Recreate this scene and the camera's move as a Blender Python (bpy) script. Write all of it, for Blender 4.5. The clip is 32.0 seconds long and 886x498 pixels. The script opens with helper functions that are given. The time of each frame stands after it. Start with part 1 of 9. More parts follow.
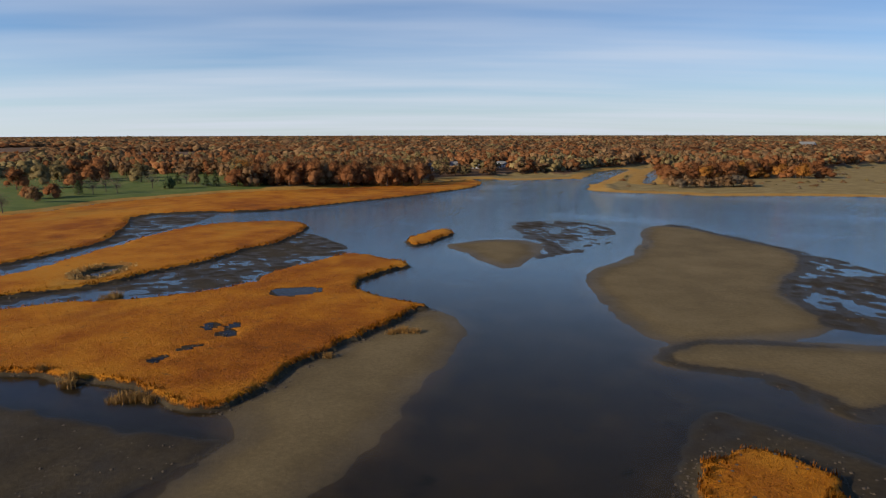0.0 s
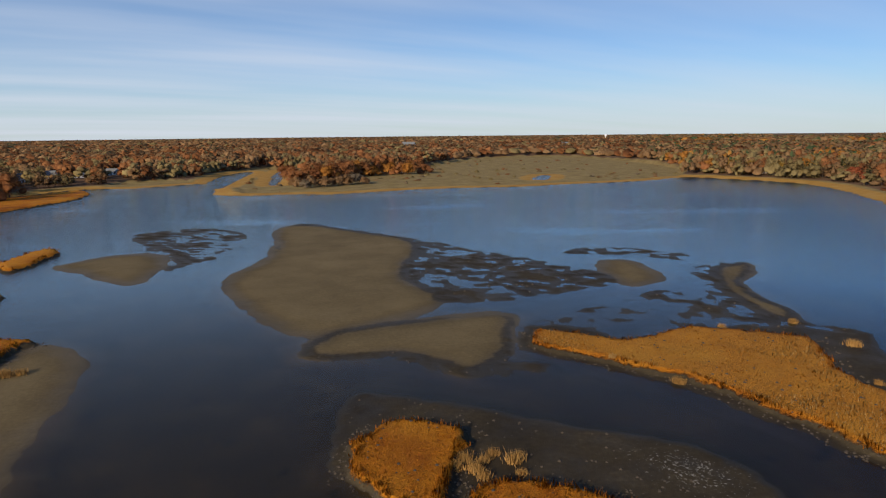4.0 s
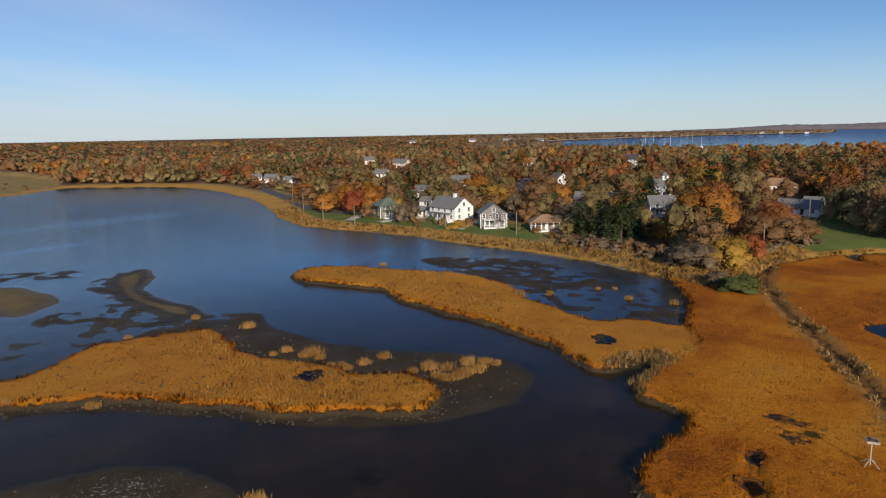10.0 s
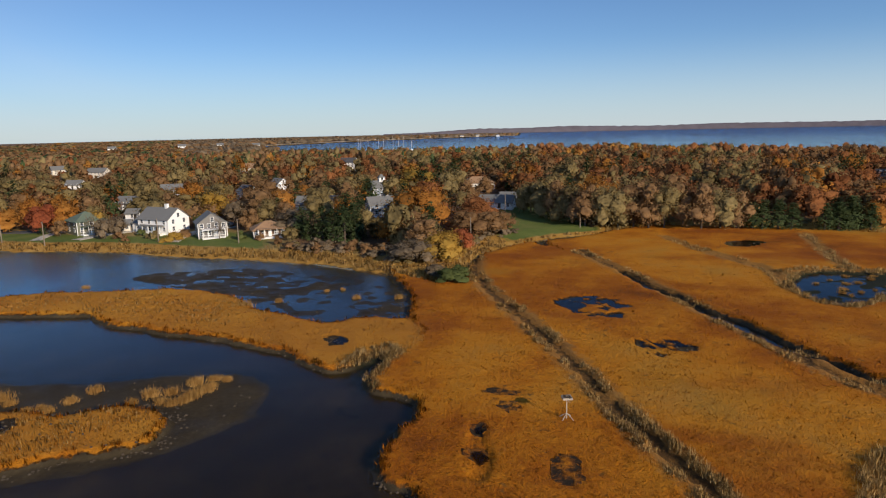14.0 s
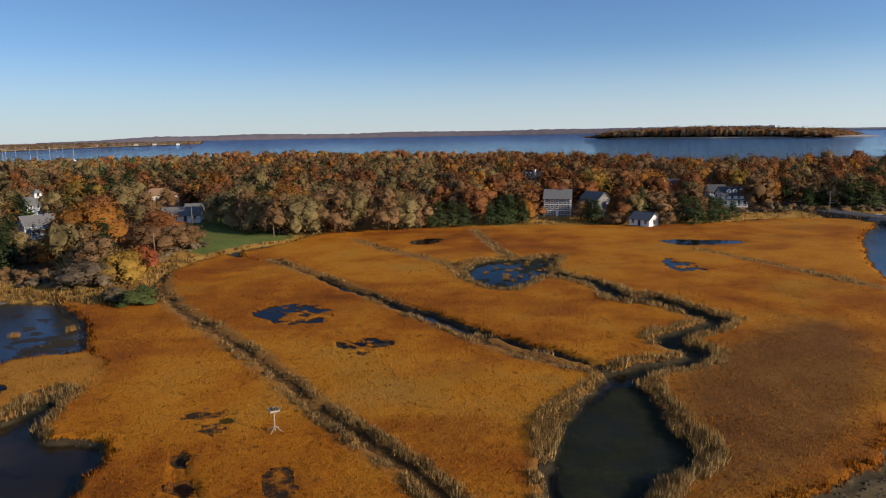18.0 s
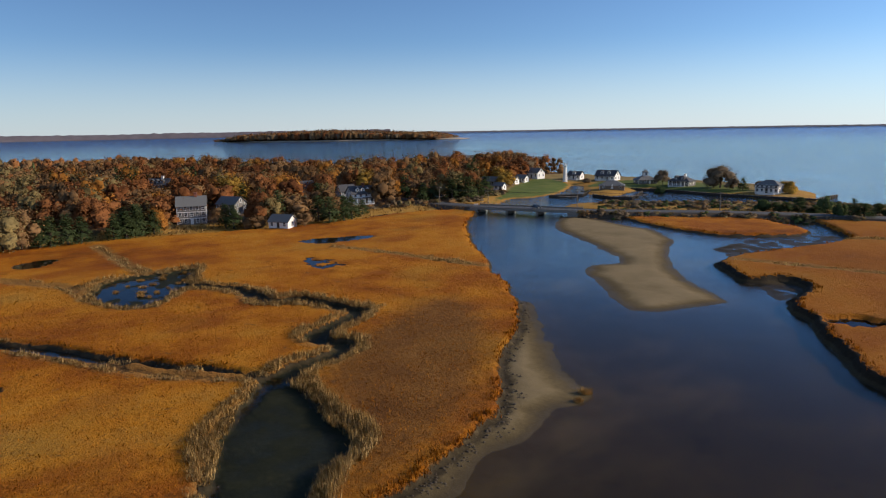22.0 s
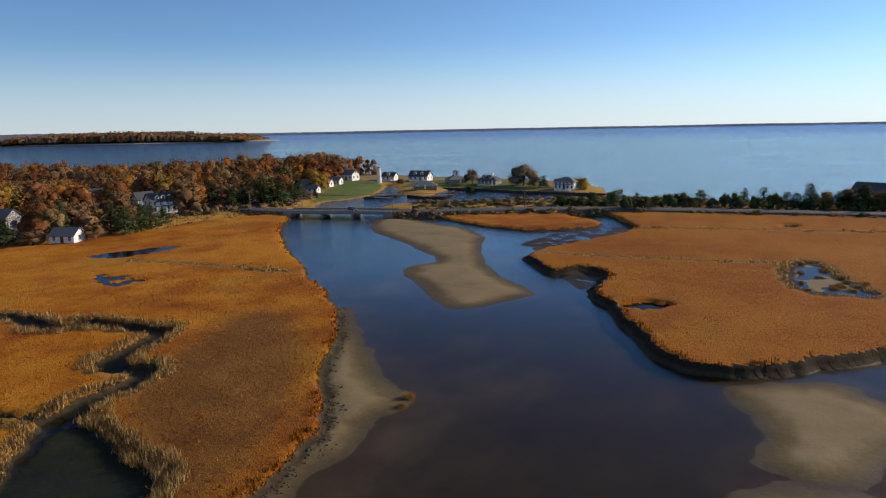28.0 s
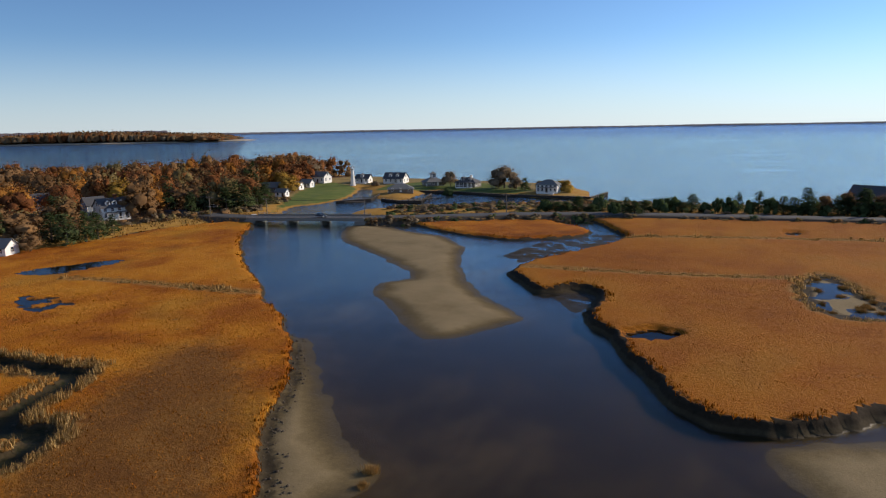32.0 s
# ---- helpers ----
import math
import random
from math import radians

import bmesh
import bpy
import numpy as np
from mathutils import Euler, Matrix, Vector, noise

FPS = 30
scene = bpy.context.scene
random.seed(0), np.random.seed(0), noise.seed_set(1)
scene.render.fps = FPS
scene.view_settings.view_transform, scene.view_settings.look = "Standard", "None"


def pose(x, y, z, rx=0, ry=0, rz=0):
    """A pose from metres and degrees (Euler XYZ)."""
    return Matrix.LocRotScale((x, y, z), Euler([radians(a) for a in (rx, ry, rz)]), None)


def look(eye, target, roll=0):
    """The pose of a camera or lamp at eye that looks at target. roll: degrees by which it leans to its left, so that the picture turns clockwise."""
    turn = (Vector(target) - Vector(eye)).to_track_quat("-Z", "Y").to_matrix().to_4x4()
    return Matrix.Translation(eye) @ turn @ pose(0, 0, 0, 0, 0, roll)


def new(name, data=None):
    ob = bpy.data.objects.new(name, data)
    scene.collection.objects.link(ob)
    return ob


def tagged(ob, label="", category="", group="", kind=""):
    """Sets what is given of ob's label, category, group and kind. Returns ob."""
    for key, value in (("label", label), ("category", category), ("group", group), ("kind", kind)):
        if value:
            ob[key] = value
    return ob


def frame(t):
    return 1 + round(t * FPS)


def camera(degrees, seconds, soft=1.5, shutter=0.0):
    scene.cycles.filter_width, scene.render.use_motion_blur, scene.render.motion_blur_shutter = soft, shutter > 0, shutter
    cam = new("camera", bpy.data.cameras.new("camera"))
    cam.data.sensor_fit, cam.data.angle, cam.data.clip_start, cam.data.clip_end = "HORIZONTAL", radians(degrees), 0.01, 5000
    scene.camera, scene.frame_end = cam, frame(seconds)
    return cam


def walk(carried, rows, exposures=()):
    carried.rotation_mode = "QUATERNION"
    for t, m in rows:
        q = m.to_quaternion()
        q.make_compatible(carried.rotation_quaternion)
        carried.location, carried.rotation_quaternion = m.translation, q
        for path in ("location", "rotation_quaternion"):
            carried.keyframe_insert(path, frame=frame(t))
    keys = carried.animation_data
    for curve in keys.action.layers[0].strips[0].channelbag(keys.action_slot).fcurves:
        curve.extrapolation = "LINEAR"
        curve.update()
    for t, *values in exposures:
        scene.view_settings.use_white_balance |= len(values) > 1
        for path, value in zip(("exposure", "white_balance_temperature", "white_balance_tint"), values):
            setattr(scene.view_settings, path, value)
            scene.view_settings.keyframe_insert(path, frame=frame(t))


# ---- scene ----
cam = camera(66.96, 32.0, soft=1.15)
PATH = [
    (0.0, 0.00, 0.00, 33.00, 80.01, 0.09, 25.12),
    (0.5, 0.00, 0.00, 33.00, 80.01, 0.02, 24.05),
    (1.0, 0.00, 0.00, 33.00, 80.07, 0.23, 18.73),
    (1.5, 0.00, 0.00, 33.00, 80.05, 0.46, 13.51),
    (2.0, 0.00, 0.00, 33.00, 80.07, 0.62, 9.28),
    (2.5, 0.00, 0.00, 33.00, 80.09, 0.61, 5.80),
    (4.5, 0.00, 0.00, 33.00, 80.07, 0.61, -10.71),
    (5.0, 0.00, 0.00, 33.00, 80.11, 0.74, -15.72),
    (5.5, 0.00, 0.00, 33.00, 80.12, 0.87, -20.87),
    (6.0, 0.00, 0.00, 33.00, 80.13, 0.92, -26.04),
    (6.5, 0.00, 0.00, 33.00, 80.05, 1.02, -30.74),
    (7.0, 0.00, 0.00, 33.00, 80.03, 1.11, -35.48),
    (7.5, 0.00, 0.00, 33.00, 80.02, 1.15, -36.88),
    (8.0, 0.00, 0.00, 33.00, 80.03, 1.12, -37.69),
    (8.5, 0.00, 0.00, 33.00, 80.02, 0.94, -41.68),
    (9.0, 0.00, 0.00, 33.00, 80.00, 1.00, -46.89),
    (9.5, 0.00, 0.00, 33.00, 79.99, 0.94, -51.07),
    (10.0, 0.00, 0.00, 33.00, 79.96, 0.98, -55.49),
    (10.5, 0.00, 0.00, 33.00, 79.93, 1.01, -59.51),
    (11.0, 0.00, 0.00, 33.00, 79.92, 1.06, -62.86),
    (11.5, 0.00, 0.00, 33.00, 79.89, 1.05, -65.58),
    (12.0, 0.00, 0.00, 33.00, 79.88, 1.14, -68.56),
    (12.5, 0.00, 0.00, 33.00, 79.89, 1.19, -71.33),
    (13.0, 0.00, 0.00, 33.00, 79.89, 1.15, -74.17),
    (13.5, 0.00, 0.00, 33.00, 79.86, 1.21, -76.73),
    (15.5, 0.00, 0.00, 33.00, 80.00, 1.00, -86.85),
    (16.0, 0.00, 0.00, 33.00, 80.00, 0.89, -90.31),
    (16.5, 0.00, 0.00, 33.00, 80.01, 0.85, -93.51),
    (17.0, 0.00, 0.00, 33.00, 80.05, 0.84, -97.07),
    (17.5, 0.00, 0.00, 33.00, 80.05, 0.96, -100.75),
    (18.0, 0.00, 0.00, 33.00, 80.03, 1.04, -105.01),
    (18.5, 0.00, 0.00, 33.00, 80.04, 1.00, -109.07),
    (19.0, 0.00, 0.00, 33.00, 80.03, 1.01, -113.01),
    (19.5, 0.00, 0.00, 33.00, 80.01, 1.00, -116.67),
    (20.0, 0.00, 0.00, 33.00, 79.97, 1.03, -120.70),
    (20.5, 0.00, 0.00, 33.00, 79.95, 1.10, -124.53),
    (21.0, 0.00, 0.00, 33.00, 79.89, 1.05, -128.53),
    (21.5, 0.00, 0.00, 33.00, 79.85, 1.08, -131.97),
    (22.0, 0.00, 0.00, 33.00, 79.77, 1.06, -135.42),
    (22.5, 0.00, 0.00, 33.00, 79.75, 1.15, -138.61),
    (23.0, 0.00, 0.00, 33.00, 79.73, 1.20, -141.99),
    (23.5, 0.00, 0.00, 33.00, 79.68, 1.27, -145.03),
    (24.0, 0.00, 0.00, 33.00, 79.65, 1.23, -147.85),
    (24.5, 0.00, 0.00, 33.00, 79.66, 1.21, -148.86),
    (25.0, 0.00, 0.00, 33.00, 79.66, 1.12, -149.45),
    (25.5, 0.00, 0.00, 33.00, 79.67, 1.10, -149.84),
    (26.0, 0.00, 0.00, 33.00, 79.67, 0.99, -150.19),
    (26.5, 0.00, 0.00, 33.00, 79.65, 1.00, -150.46),
    (28.5, 2.07, -4.04, 33.00, 79.56, 1.16, -151.44),
    (29.0, 2.91, -5.65, 33.00, 79.51, 1.20, -151.90),
    (29.5, 3.82, -7.42, 33.00, 79.51, 1.17, -152.18),
    (30.0, 4.79, -9.33, 33.00, 79.52, 1.13, -152.38),
    (30.5, 5.83, -11.39, 33.00, 79.50, 1.12, -152.55),
    (31.0, 6.94, -13.61, 33.00, 79.52, 1.06, -152.73),
    (31.5, 8.11, -15.97, 33.00, 79.53, 1.06, -152.84),
    (32.0, 9.35, -18.49, 33.00, 79.54, 1.05, -152.96),
]
walk(cam, [(r[0], pose(*r[1:])) for r in PATH])
# ---- path end ----

# ---- sky, sun, exposure ----
SUN_EL, SUN_AZ = 20.0, 220.0
world = bpy.data.worlds.new("sky")
scene.world = world
world.use_nodes = True
wn, wl = world.node_tree.nodes, world.node_tree.links
wn.clear()
sky = wn.new("ShaderNodeTexSky")
sky.sky_type, sky.sun_disc = "NISHITA", False
sky.sun_elevation, sky.sun_rotation = radians(SUN_EL), radians(SUN_AZ)
sky.air_density, sky.dust_density, sky.ozone_density = 0.8, 0.0, 2.2
wco = wn.new("ShaderNodeTexCoord")
wsep = wn.new("ShaderNodeSeparateXYZ")
wl.new(wco.outputs["Generated"], wsep.inputs[0])


def wmath(op, a, b=None, c=None):
    n = wn.new("ShaderNodeMath")
    n.operation = op
    for i, v in enumerate((a, b, c)):
        if v is None:
            continue
        if isinstance(v, (int, float)):
            n.inputs[i].default_value = v
        else:
            wl.new(v, n.inputs[i])
    return n.outputs[0]


# thin cirrus drawn out along one wind direction, on a plane high above
zc = wmath("MAXIMUM", wmath("ADD", wsep.outputs[2], 0.06), 0.02)
cx, cy = wmath("DIVIDE", wsep.outputs[0], zc), wmath("DIVIDE", wsep.outputs[1], zc)
comb = wn.new("ShaderNodeCombineXYZ")
wl.new(wmath("ADD", wmath("MULTIPLY", cx, 0.10), wmath("MULTIPLY", cy, 0.05)), comb.inputs[0])
wl.new(wmath("ADD", wmath("MULTIPLY", cx, -0.17), wmath("MULTIPLY", cy, 0.34)), comb.inputs[1])
cn = wn.new("ShaderNodeTexNoise")
cn.inputs["Scale"].default_value, cn.inputs["Detail"].default_value, cn.inputs["Roughness"].default_value = 1.3, 4.5, 0.48
wl.new(comb.outputs[0], cn.inputs["Vector"])
veil = wn.new("ShaderNodeMapRange")
veil.inputs["From Min"].default_value, veil.inputs["From Max"].default_value = 0.34, 0.80
wl.new(cn.outputs["Fac"], veil.inputs["Value"])
# the cirrus lies over the northern half of the sky
north = wn.new("ShaderNodeMapRange")
north.inputs["From Min"].default_value, north.inputs["From Max"].default_value = 0.1, 0.95
wl.new(wmath("ADD", wmath("MULTIPLY", wsep.outputs[1], 0.9), wmath("MULTIPLY", wsep.outputs[0], -0.42)), north.inputs["Value"])
fac = wmath("MULTIPLY", wmath("MULTIPLY", veil.outputs[0], north.outputs[0]), 0.92)
# pale haze low over the horizon
haze = wn.new("ShaderNodeMapRange")
haze.interpolation_type = "SMOOTHSTEP"
haze.inputs["From Min"].default_value, haze.inputs["From Max"].default_value = 0.13, -0.02
wl.new(wsep.outputs[2], haze.inputs["Value"])
cmix = wn.new("ShaderNodeMixRGB")
wl.new(fac, cmix.inputs[0])
clear = wn.new("ShaderNodeMixRGB")
clear.blend_type = "MULTIPLY"
clear.inputs[0].default_value = 1.0
clear.inputs[2].default_value = (0.80, 0.98, 1.22, 1)
wl.new(sky.outputs[0], clear.inputs[1])
hmix = wn.new("ShaderNodeMixRGB")
hmix.inputs[2].default_value = (6.2, 6.9, 7.9, 1)
wl.new(wmath("MULTIPLY", haze.outputs[0], 0.66), hmix.inputs[0])
wl.new(clear.outputs[0], hmix.inputs[1])
side = wn.new("ShaderNodeVectorMath")
side.operation = "DOT_PRODUCT"
wl.new(wco.outputs["Generated"], side.inputs[0])
side.inputs[1].default_value = (math.sin(math.radians(SUN_AZ)), math.cos(math.radians(SUN_AZ)), 0.0)
glow = wn.new("ShaderNodeVectorMath")
glow.operation = "SCALE"
wl.new(hmix.outputs[0], glow.inputs[0])
wl.new(wmath("ADD", 1.0, wmath("MULTIPLY", side.outputs["Value"], 0.22)), glow.inputs["Scale"])
wl.new(glow.outputs[0], cmix.inputs[1])
cmix.inputs[2].default_value = (6.6, 7.1, 8.1, 1)
wbg = wn.new("ShaderNodeBackground")
wbg.inputs["Strength"].default_value = 0.100
wl.new(cmix.outputs[0], wbg.inputs[0])
wout = wn.new("ShaderNodeOutputWorld")
wl.new(wbg.outputs[0], wout.inputs[0])

sun = new("sun", bpy.data.lights.new("sun", "SUN"))
sun.data.energy, sun.data.angle, sun.data.color = 5.0, radians(0.6), (1.0, 0.84, 0.66)
SUN_DIR = Vector((math.sin(radians(SUN_AZ)) * math.cos(radians(SUN_EL)), math.cos(radians(SUN_AZ)) * math.cos(radians(SUN_EL)), math.sin(radians(SUN_EL))))
sun.matrix_world = look(SUN_DIR * 100, (0, 0, 0))
scene.view_settings.exposure = 0.0


# ---- materials ----
class Mat:
    """A node material with short helpers."""

    def __init__(self, name):
        self.m = bpy.data.materials.new(name)
        self.m.use_nodes = True
        self.n, self.l = self.m.node_tree.nodes, self.m.node_tree.links
        self.n.clear()
        self.out = self.n.new("ShaderNodeOutputMaterial")
        self.co = self.n.new("ShaderNodeTexCoord").outputs["Object"]

    def put(self, v, sock):
        if hasattr(v, "links") or hasattr(v, "is_output"):
            self.l.new(v, sock)
        elif isinstance(v, (tuple, list)):
            sock.default_value = (*v, 1) if len(v) == 3 and len(sock.default_value) == 4 else v
        else:
            sock.default_value = v

    def math(self, op, a, b=0.0, c=None, clamp=False):
        k = self.n.new("ShaderNodeMath")
        k.operation, k.use_clamp = op, clamp
        self.put(a, k.inputs[0])
        self.put(b, k.inputs[1])
        if c is not None:
            self.put(c, k.inputs[2])
        return k.outputs[0]

    def noise(self, scale, detail=3.0, rough=0.55, vec=None, stretch=None):
        vec = vec or self.co
        if stretch:
            k = self.n.new("ShaderNodeMapping")
            k.inputs["Scale"].default_value = stretch
            self.l.new(vec, k.inputs[0])
            vec = k.outputs[0]
        k = self.n.new("ShaderNodeTexNoise")
        k.inputs["Scale"].default_value, k.inputs["Detail"].default_value, k.inputs["Roughness"].default_value = scale, detail, rough
        self.l.new(vec, k.inputs["Vector"])
        return k.outputs["Fac"]

    def ramp(self, fac, stops):
        k = self.n.new("ShaderNodeValToRGB")
        e = k.color_ramp.elements
        while len(e) < len(stops):
            e.new(0.5)
        for i, (p, c) in enumerate(stops):
            e[i].position, e[i].color = p, (*c, 1)
        self.put(fac, k.inputs[0])
        return k.outputs[0]

    def step(self, v, lo, hi):
        k = self.n.new("ShaderNodeMapRange")
        k.interpolation_type = "SMOOTHSTEP"
        self.put(v, k.inputs["Value"])
        self.put(lo, k.inputs["From Min"])
        self.put(hi, k.inputs["From Max"])
        return k.outputs[0]

    def mix(self, fac, a, b, mode="MIX"):
        k = self.n.new("ShaderNodeMixRGB")
        k.blend_type = mode
        self.put(fac, k.inputs[0])
        self.put(a, k.inputs[1])
        self.put(b, k.inputs[2])
        return k.outputs[0]

    def attr(self, name):
        k = self.n.new("ShaderNodeAttribute")
        k.attribute_name = name
        return k.outputs["Fac"]

    def rnd(self):
        return self.n.new("ShaderNodeObjectInfo").outputs["Random"]

    def isle(self):
        return self.n.new("ShaderNodeNewGeometry").outputs["Random Per Island"]

    def bump(self, h, strength, dist=0.1):
        k = self.n.new("ShaderNodeBump")
        k.inputs["Strength"].default_value, k.inputs["Distance"].default_value = strength, dist
        self.l.new(h, k.inputs["Height"])
        return k.outputs[0]

    def done(self, color, rough=0.8, metal=0.0, normal=None, **more):
        p = self.n.new("ShaderNodeBsdfPrincipled")
        self.put(color, p.inputs["Base Color"])
        self.put(rough, p.inputs["Roughness"])
        self.put(metal, p.inputs["Metallic"])
        if normal is not None:
            self.l.new(normal, p.inputs["Normal"])
        for k, v in more.items():
            self.put(v, p.inputs[k.replace("_", " ")])
        self.l.new(p.outputs[0], self.out.inputs[0])
        return self.m


def plain(name, color, rough=0.7, vary=0.18, scale=2.0, bump=0.2, metal=0.0):
    """A painted or weathered surface with grain at two scales."""
    k = Mat(name)
    a, b = k.noise(scale, 4), k.noise(scale * 14, 3)
    v = k.math("ADD", k.math("MULTIPLY", a, 0.6), k.math("MULTIPLY", b, 0.4))
    c = k.ramp(v, [(0.25, [x * (1 - vary) for x in color]), (0.75, [min(1, x * (1 + vary)) for x in color])])
    return k.done(c, rough, metal, k.bump(b, bump, 0.02))


def ground_material():
    k = Mat("ground_cover")
    big, mid, fine = k.noise(0.018, 4), k.noise(0.11, 5, 0.6), k.noise(1.6, 5, 0.7)
    grain = k.noise(7.0, 3, 0.7)
    rag = k.math("MULTIPLY", k.math("SUBTRACT", k.noise(0.9, 4, 0.65), 0.5), 2.4)
    # seabed and mud; light lost in deeper water is painted as a darker bed
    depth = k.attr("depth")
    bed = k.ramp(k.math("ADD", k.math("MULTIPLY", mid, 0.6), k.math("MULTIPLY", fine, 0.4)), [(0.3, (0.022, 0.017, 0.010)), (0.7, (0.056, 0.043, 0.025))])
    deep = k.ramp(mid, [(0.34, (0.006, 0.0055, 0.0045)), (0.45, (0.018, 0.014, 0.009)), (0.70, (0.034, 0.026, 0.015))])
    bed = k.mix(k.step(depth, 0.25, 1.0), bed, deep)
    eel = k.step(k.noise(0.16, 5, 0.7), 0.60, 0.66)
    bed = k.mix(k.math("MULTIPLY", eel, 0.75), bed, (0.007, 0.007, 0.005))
    drift = k.step(k.noise(0.035, 5, 0.6, stretch=(1.0, 0.45, 1.0)), 0.50, 0.72)
    xyz = k.n.new("ShaderNodeSeparateXYZ")
    k.l.new(k.co, xyz.inputs[0])
    silt = k.step(k.math("ADD", xyz.outputs[1], k.math("MULTIPLY", k.math("SUBTRACT", big, 0.5), 80.0)), 5.0, -55.0)
    bed = k.mix(k.math("MULTIPLY", silt, k.math("ADD", 0.16, k.math("MULTIPLY", drift, 0.84))), bed, (0.170, 0.130, 0.070))
    # sand
    sandc = k.ramp(k.math("ADD", k.math("ADD", k.math("MULTIPLY", mid, 0.20), k.math("MULTIPLY", k.noise(0.04, 4, 0.6), 0.25)), k.math("ADD", k.math("MULTIPLY", fine, 0.3), k.math("MULTIPLY", grain, 0.25))), [(0.34, (0.092, 0.067, 0.030)), (0.47, (0.136, 0.099, 0.045)), (0.57, (0.175, 0.128, 0.060)), (0.70, (0.228, 0.171, 0.086))])
    c = k.mix(k.step(k.math("ADD", k.attr("sand"), k.math("ADD", k.math("MULTIPLY", rag, 0.8), k.math("MULTIPLY", k.math("SUBTRACT", mid, 0.5), 6.0))), -6.0, 1.0), bed, sandc)
    # sand that has dried above the tide; also the south pond's sky sheen as colour
    c = k.mix(k.math("MULTIPLY", k.step(k.math("ADD", k.attr("height"), k.math("ADD", k.math("MULTIPLY", rag, 0.05), k.math("MULTIPLY", k.math("SUBTRACT", mid, 0.5), 0.22))), 0.12, 0.36), k.math("MULTIPLY", k.step(k.attr("sand"), -0.8, 0.6), k.math("ADD", 0.12, k.math("MULTIPLY", k.attr("dry_or_sheen"), 0.70)))), c, k.ramp(k.math("ADD", k.math("MULTIPLY", mid, 0.4), k.math("MULTIPLY", grain, 0.6)), [(0.3, (0.185, 0.134, 0.064)), (0.7, (0.345, 0.262, 0.142))]))
    # dark mud and algae film
    mudc = k.ramp(k.math("ADD", k.math("MULTIPLY", mid, 0.5), k.math("MULTIPLY", fine, 0.5)), [(0.3, (0.030, 0.022, 0.012)), (0.55, (0.060, 0.045, 0.024)), (0.75, (0.110, 0.083, 0.047))])
    c = k.mix(k.step(k.math("ADD", k.attr("mud"), rag), -0.6, 0.6), c, mudc)
    algae = k.ramp(k.math("ADD", k.math("MULTIPLY", mid, 0.5), k.math("MULTIPLY", fine, 0.5)), [(0.32, (0.010, 0.013, 0.006)), (0.55, (0.025, 0.027, 0.012)), (0.75, (0.066, 0.060, 0.032))])
    c = k.mix(k.step(k.math("ADD", k.attr("algae"), rag), -0.5, 0.8), c, algae)
    soaked = k.step(k.math("ADD", k.attr("height"), k.math("MULTIPLY", k.math("SUBTRACT", mid, 0.5), 0.10)), 0.19, 0.01)
    c = k.mix(k.math("MULTIPLY", soaked, k.math("ADD", 0.35, k.math("MULTIPLY", k.step(k.attr("height"), -0.30, -0.02), 0.50))), c, k.mix(1.0, c, (0.60, 0.58, 0.56), "MULTIPLY"))
    # shell banks
    shell = k.math("MULTIPLY", k.step(k.math("ADD", k.noise(2.6, 3, 0.8), k.math("MULTIPLY", k.attr("shell"), 0.14)), 0.70, 0.76), k.step(k.attr("shell"), 0.02, 0.3))
    c = k.mix(shell, c, (0.30, 0.27, 0.22))
    # bare dark peat where a bank stands above the tide
    peat = k.ramp(k.math("ADD", k.math("MULTIPLY", mid, 0.5), k.math("MULTIPLY", fine, 0.5)), [(0.3, (0.016, 0.011, 0.006)), (0.55, (0.036, 0.025, 0.014)), (0.75, (0.070, 0.050, 0.028))])
    c = k.mix(k.math("MULTIPLY", k.step(k.attr("marsh"), -2.6, -1.6), k.step(k.attr("height"), 0.40, 0.75)), c, peat)
    # upland: lawn, bare brown meadow, wood floor
    dry = k.ramp(k.math("ADD", k.math("MULTIPLY", mid, 0.5), k.math("MULTIPLY", fine, 0.5)), [(0.3, (0.135, 0.088, 0.030)), (0.5, (0.255, 0.182, 0.065)), (0.72, (0.38, 0.285, 0.125))])
    wood = k.ramp(k.math("ADD", k.math("MULTIPLY", mid, 0.5), k.math("MULTIPLY", fine, 0.5)), [(0.3, (0.090, 0.054, 0.030)), (0.55, (0.16, 0.092, 0.048)), (0.75, (0.22, 0.140, 0.078))])
    lawn = k.ramp(k.math("ADD", k.math("MULTIPLY", mid, 0.6), k.math("MULTIPLY", grain, 0.4)), [(0.3, (0.066, 0.098, 0.022)), (0.52, (0.118, 0.150, 0.034)), (0.72, (0.21, 0.19, 0.06))])
    up = k.mix(k.step(k.math("ADD", k.attr("woods"), k.math("MULTIPLY", rag, 2.0)), -2.0, 2.0), dry, wood)
    reed = k.ramp(k.math("ADD", k.math("MULTIPLY", mid, 0.45), k.math("MULTIPLY", fine, 0.55)), [(0.3, (0.26, 0.125, 0.022)), (0.5, (0.40, 0.215, 0.042)), (0.7, (0.46, 0.300, 0.100))])
    up = k.mix(k.step(k.math("ADD", k.attr("land"), k.math("MULTIPLY", rag, 1.2)), 11.0, 8.0), up, reed)
    up = k.mix(k.step(k.math("ADD", k.attr("lawn"), rag), -0.8, 0.8), up, lawn)
    c = k.mix(k.step(k.math("ADD", k.attr("land"), rag), -0.3, 0.5), c, up)
    # cordgrass meadow
    t = k.math("ADD", k.math("MULTIPLY", big, 0.45), k.math("ADD", k.math("MULTIPLY", mid, 0.30), k.math("ADD", k.math("MULTIPLY", fine, 0.17), k.math("MULTIPLY", grain, 0.08))))
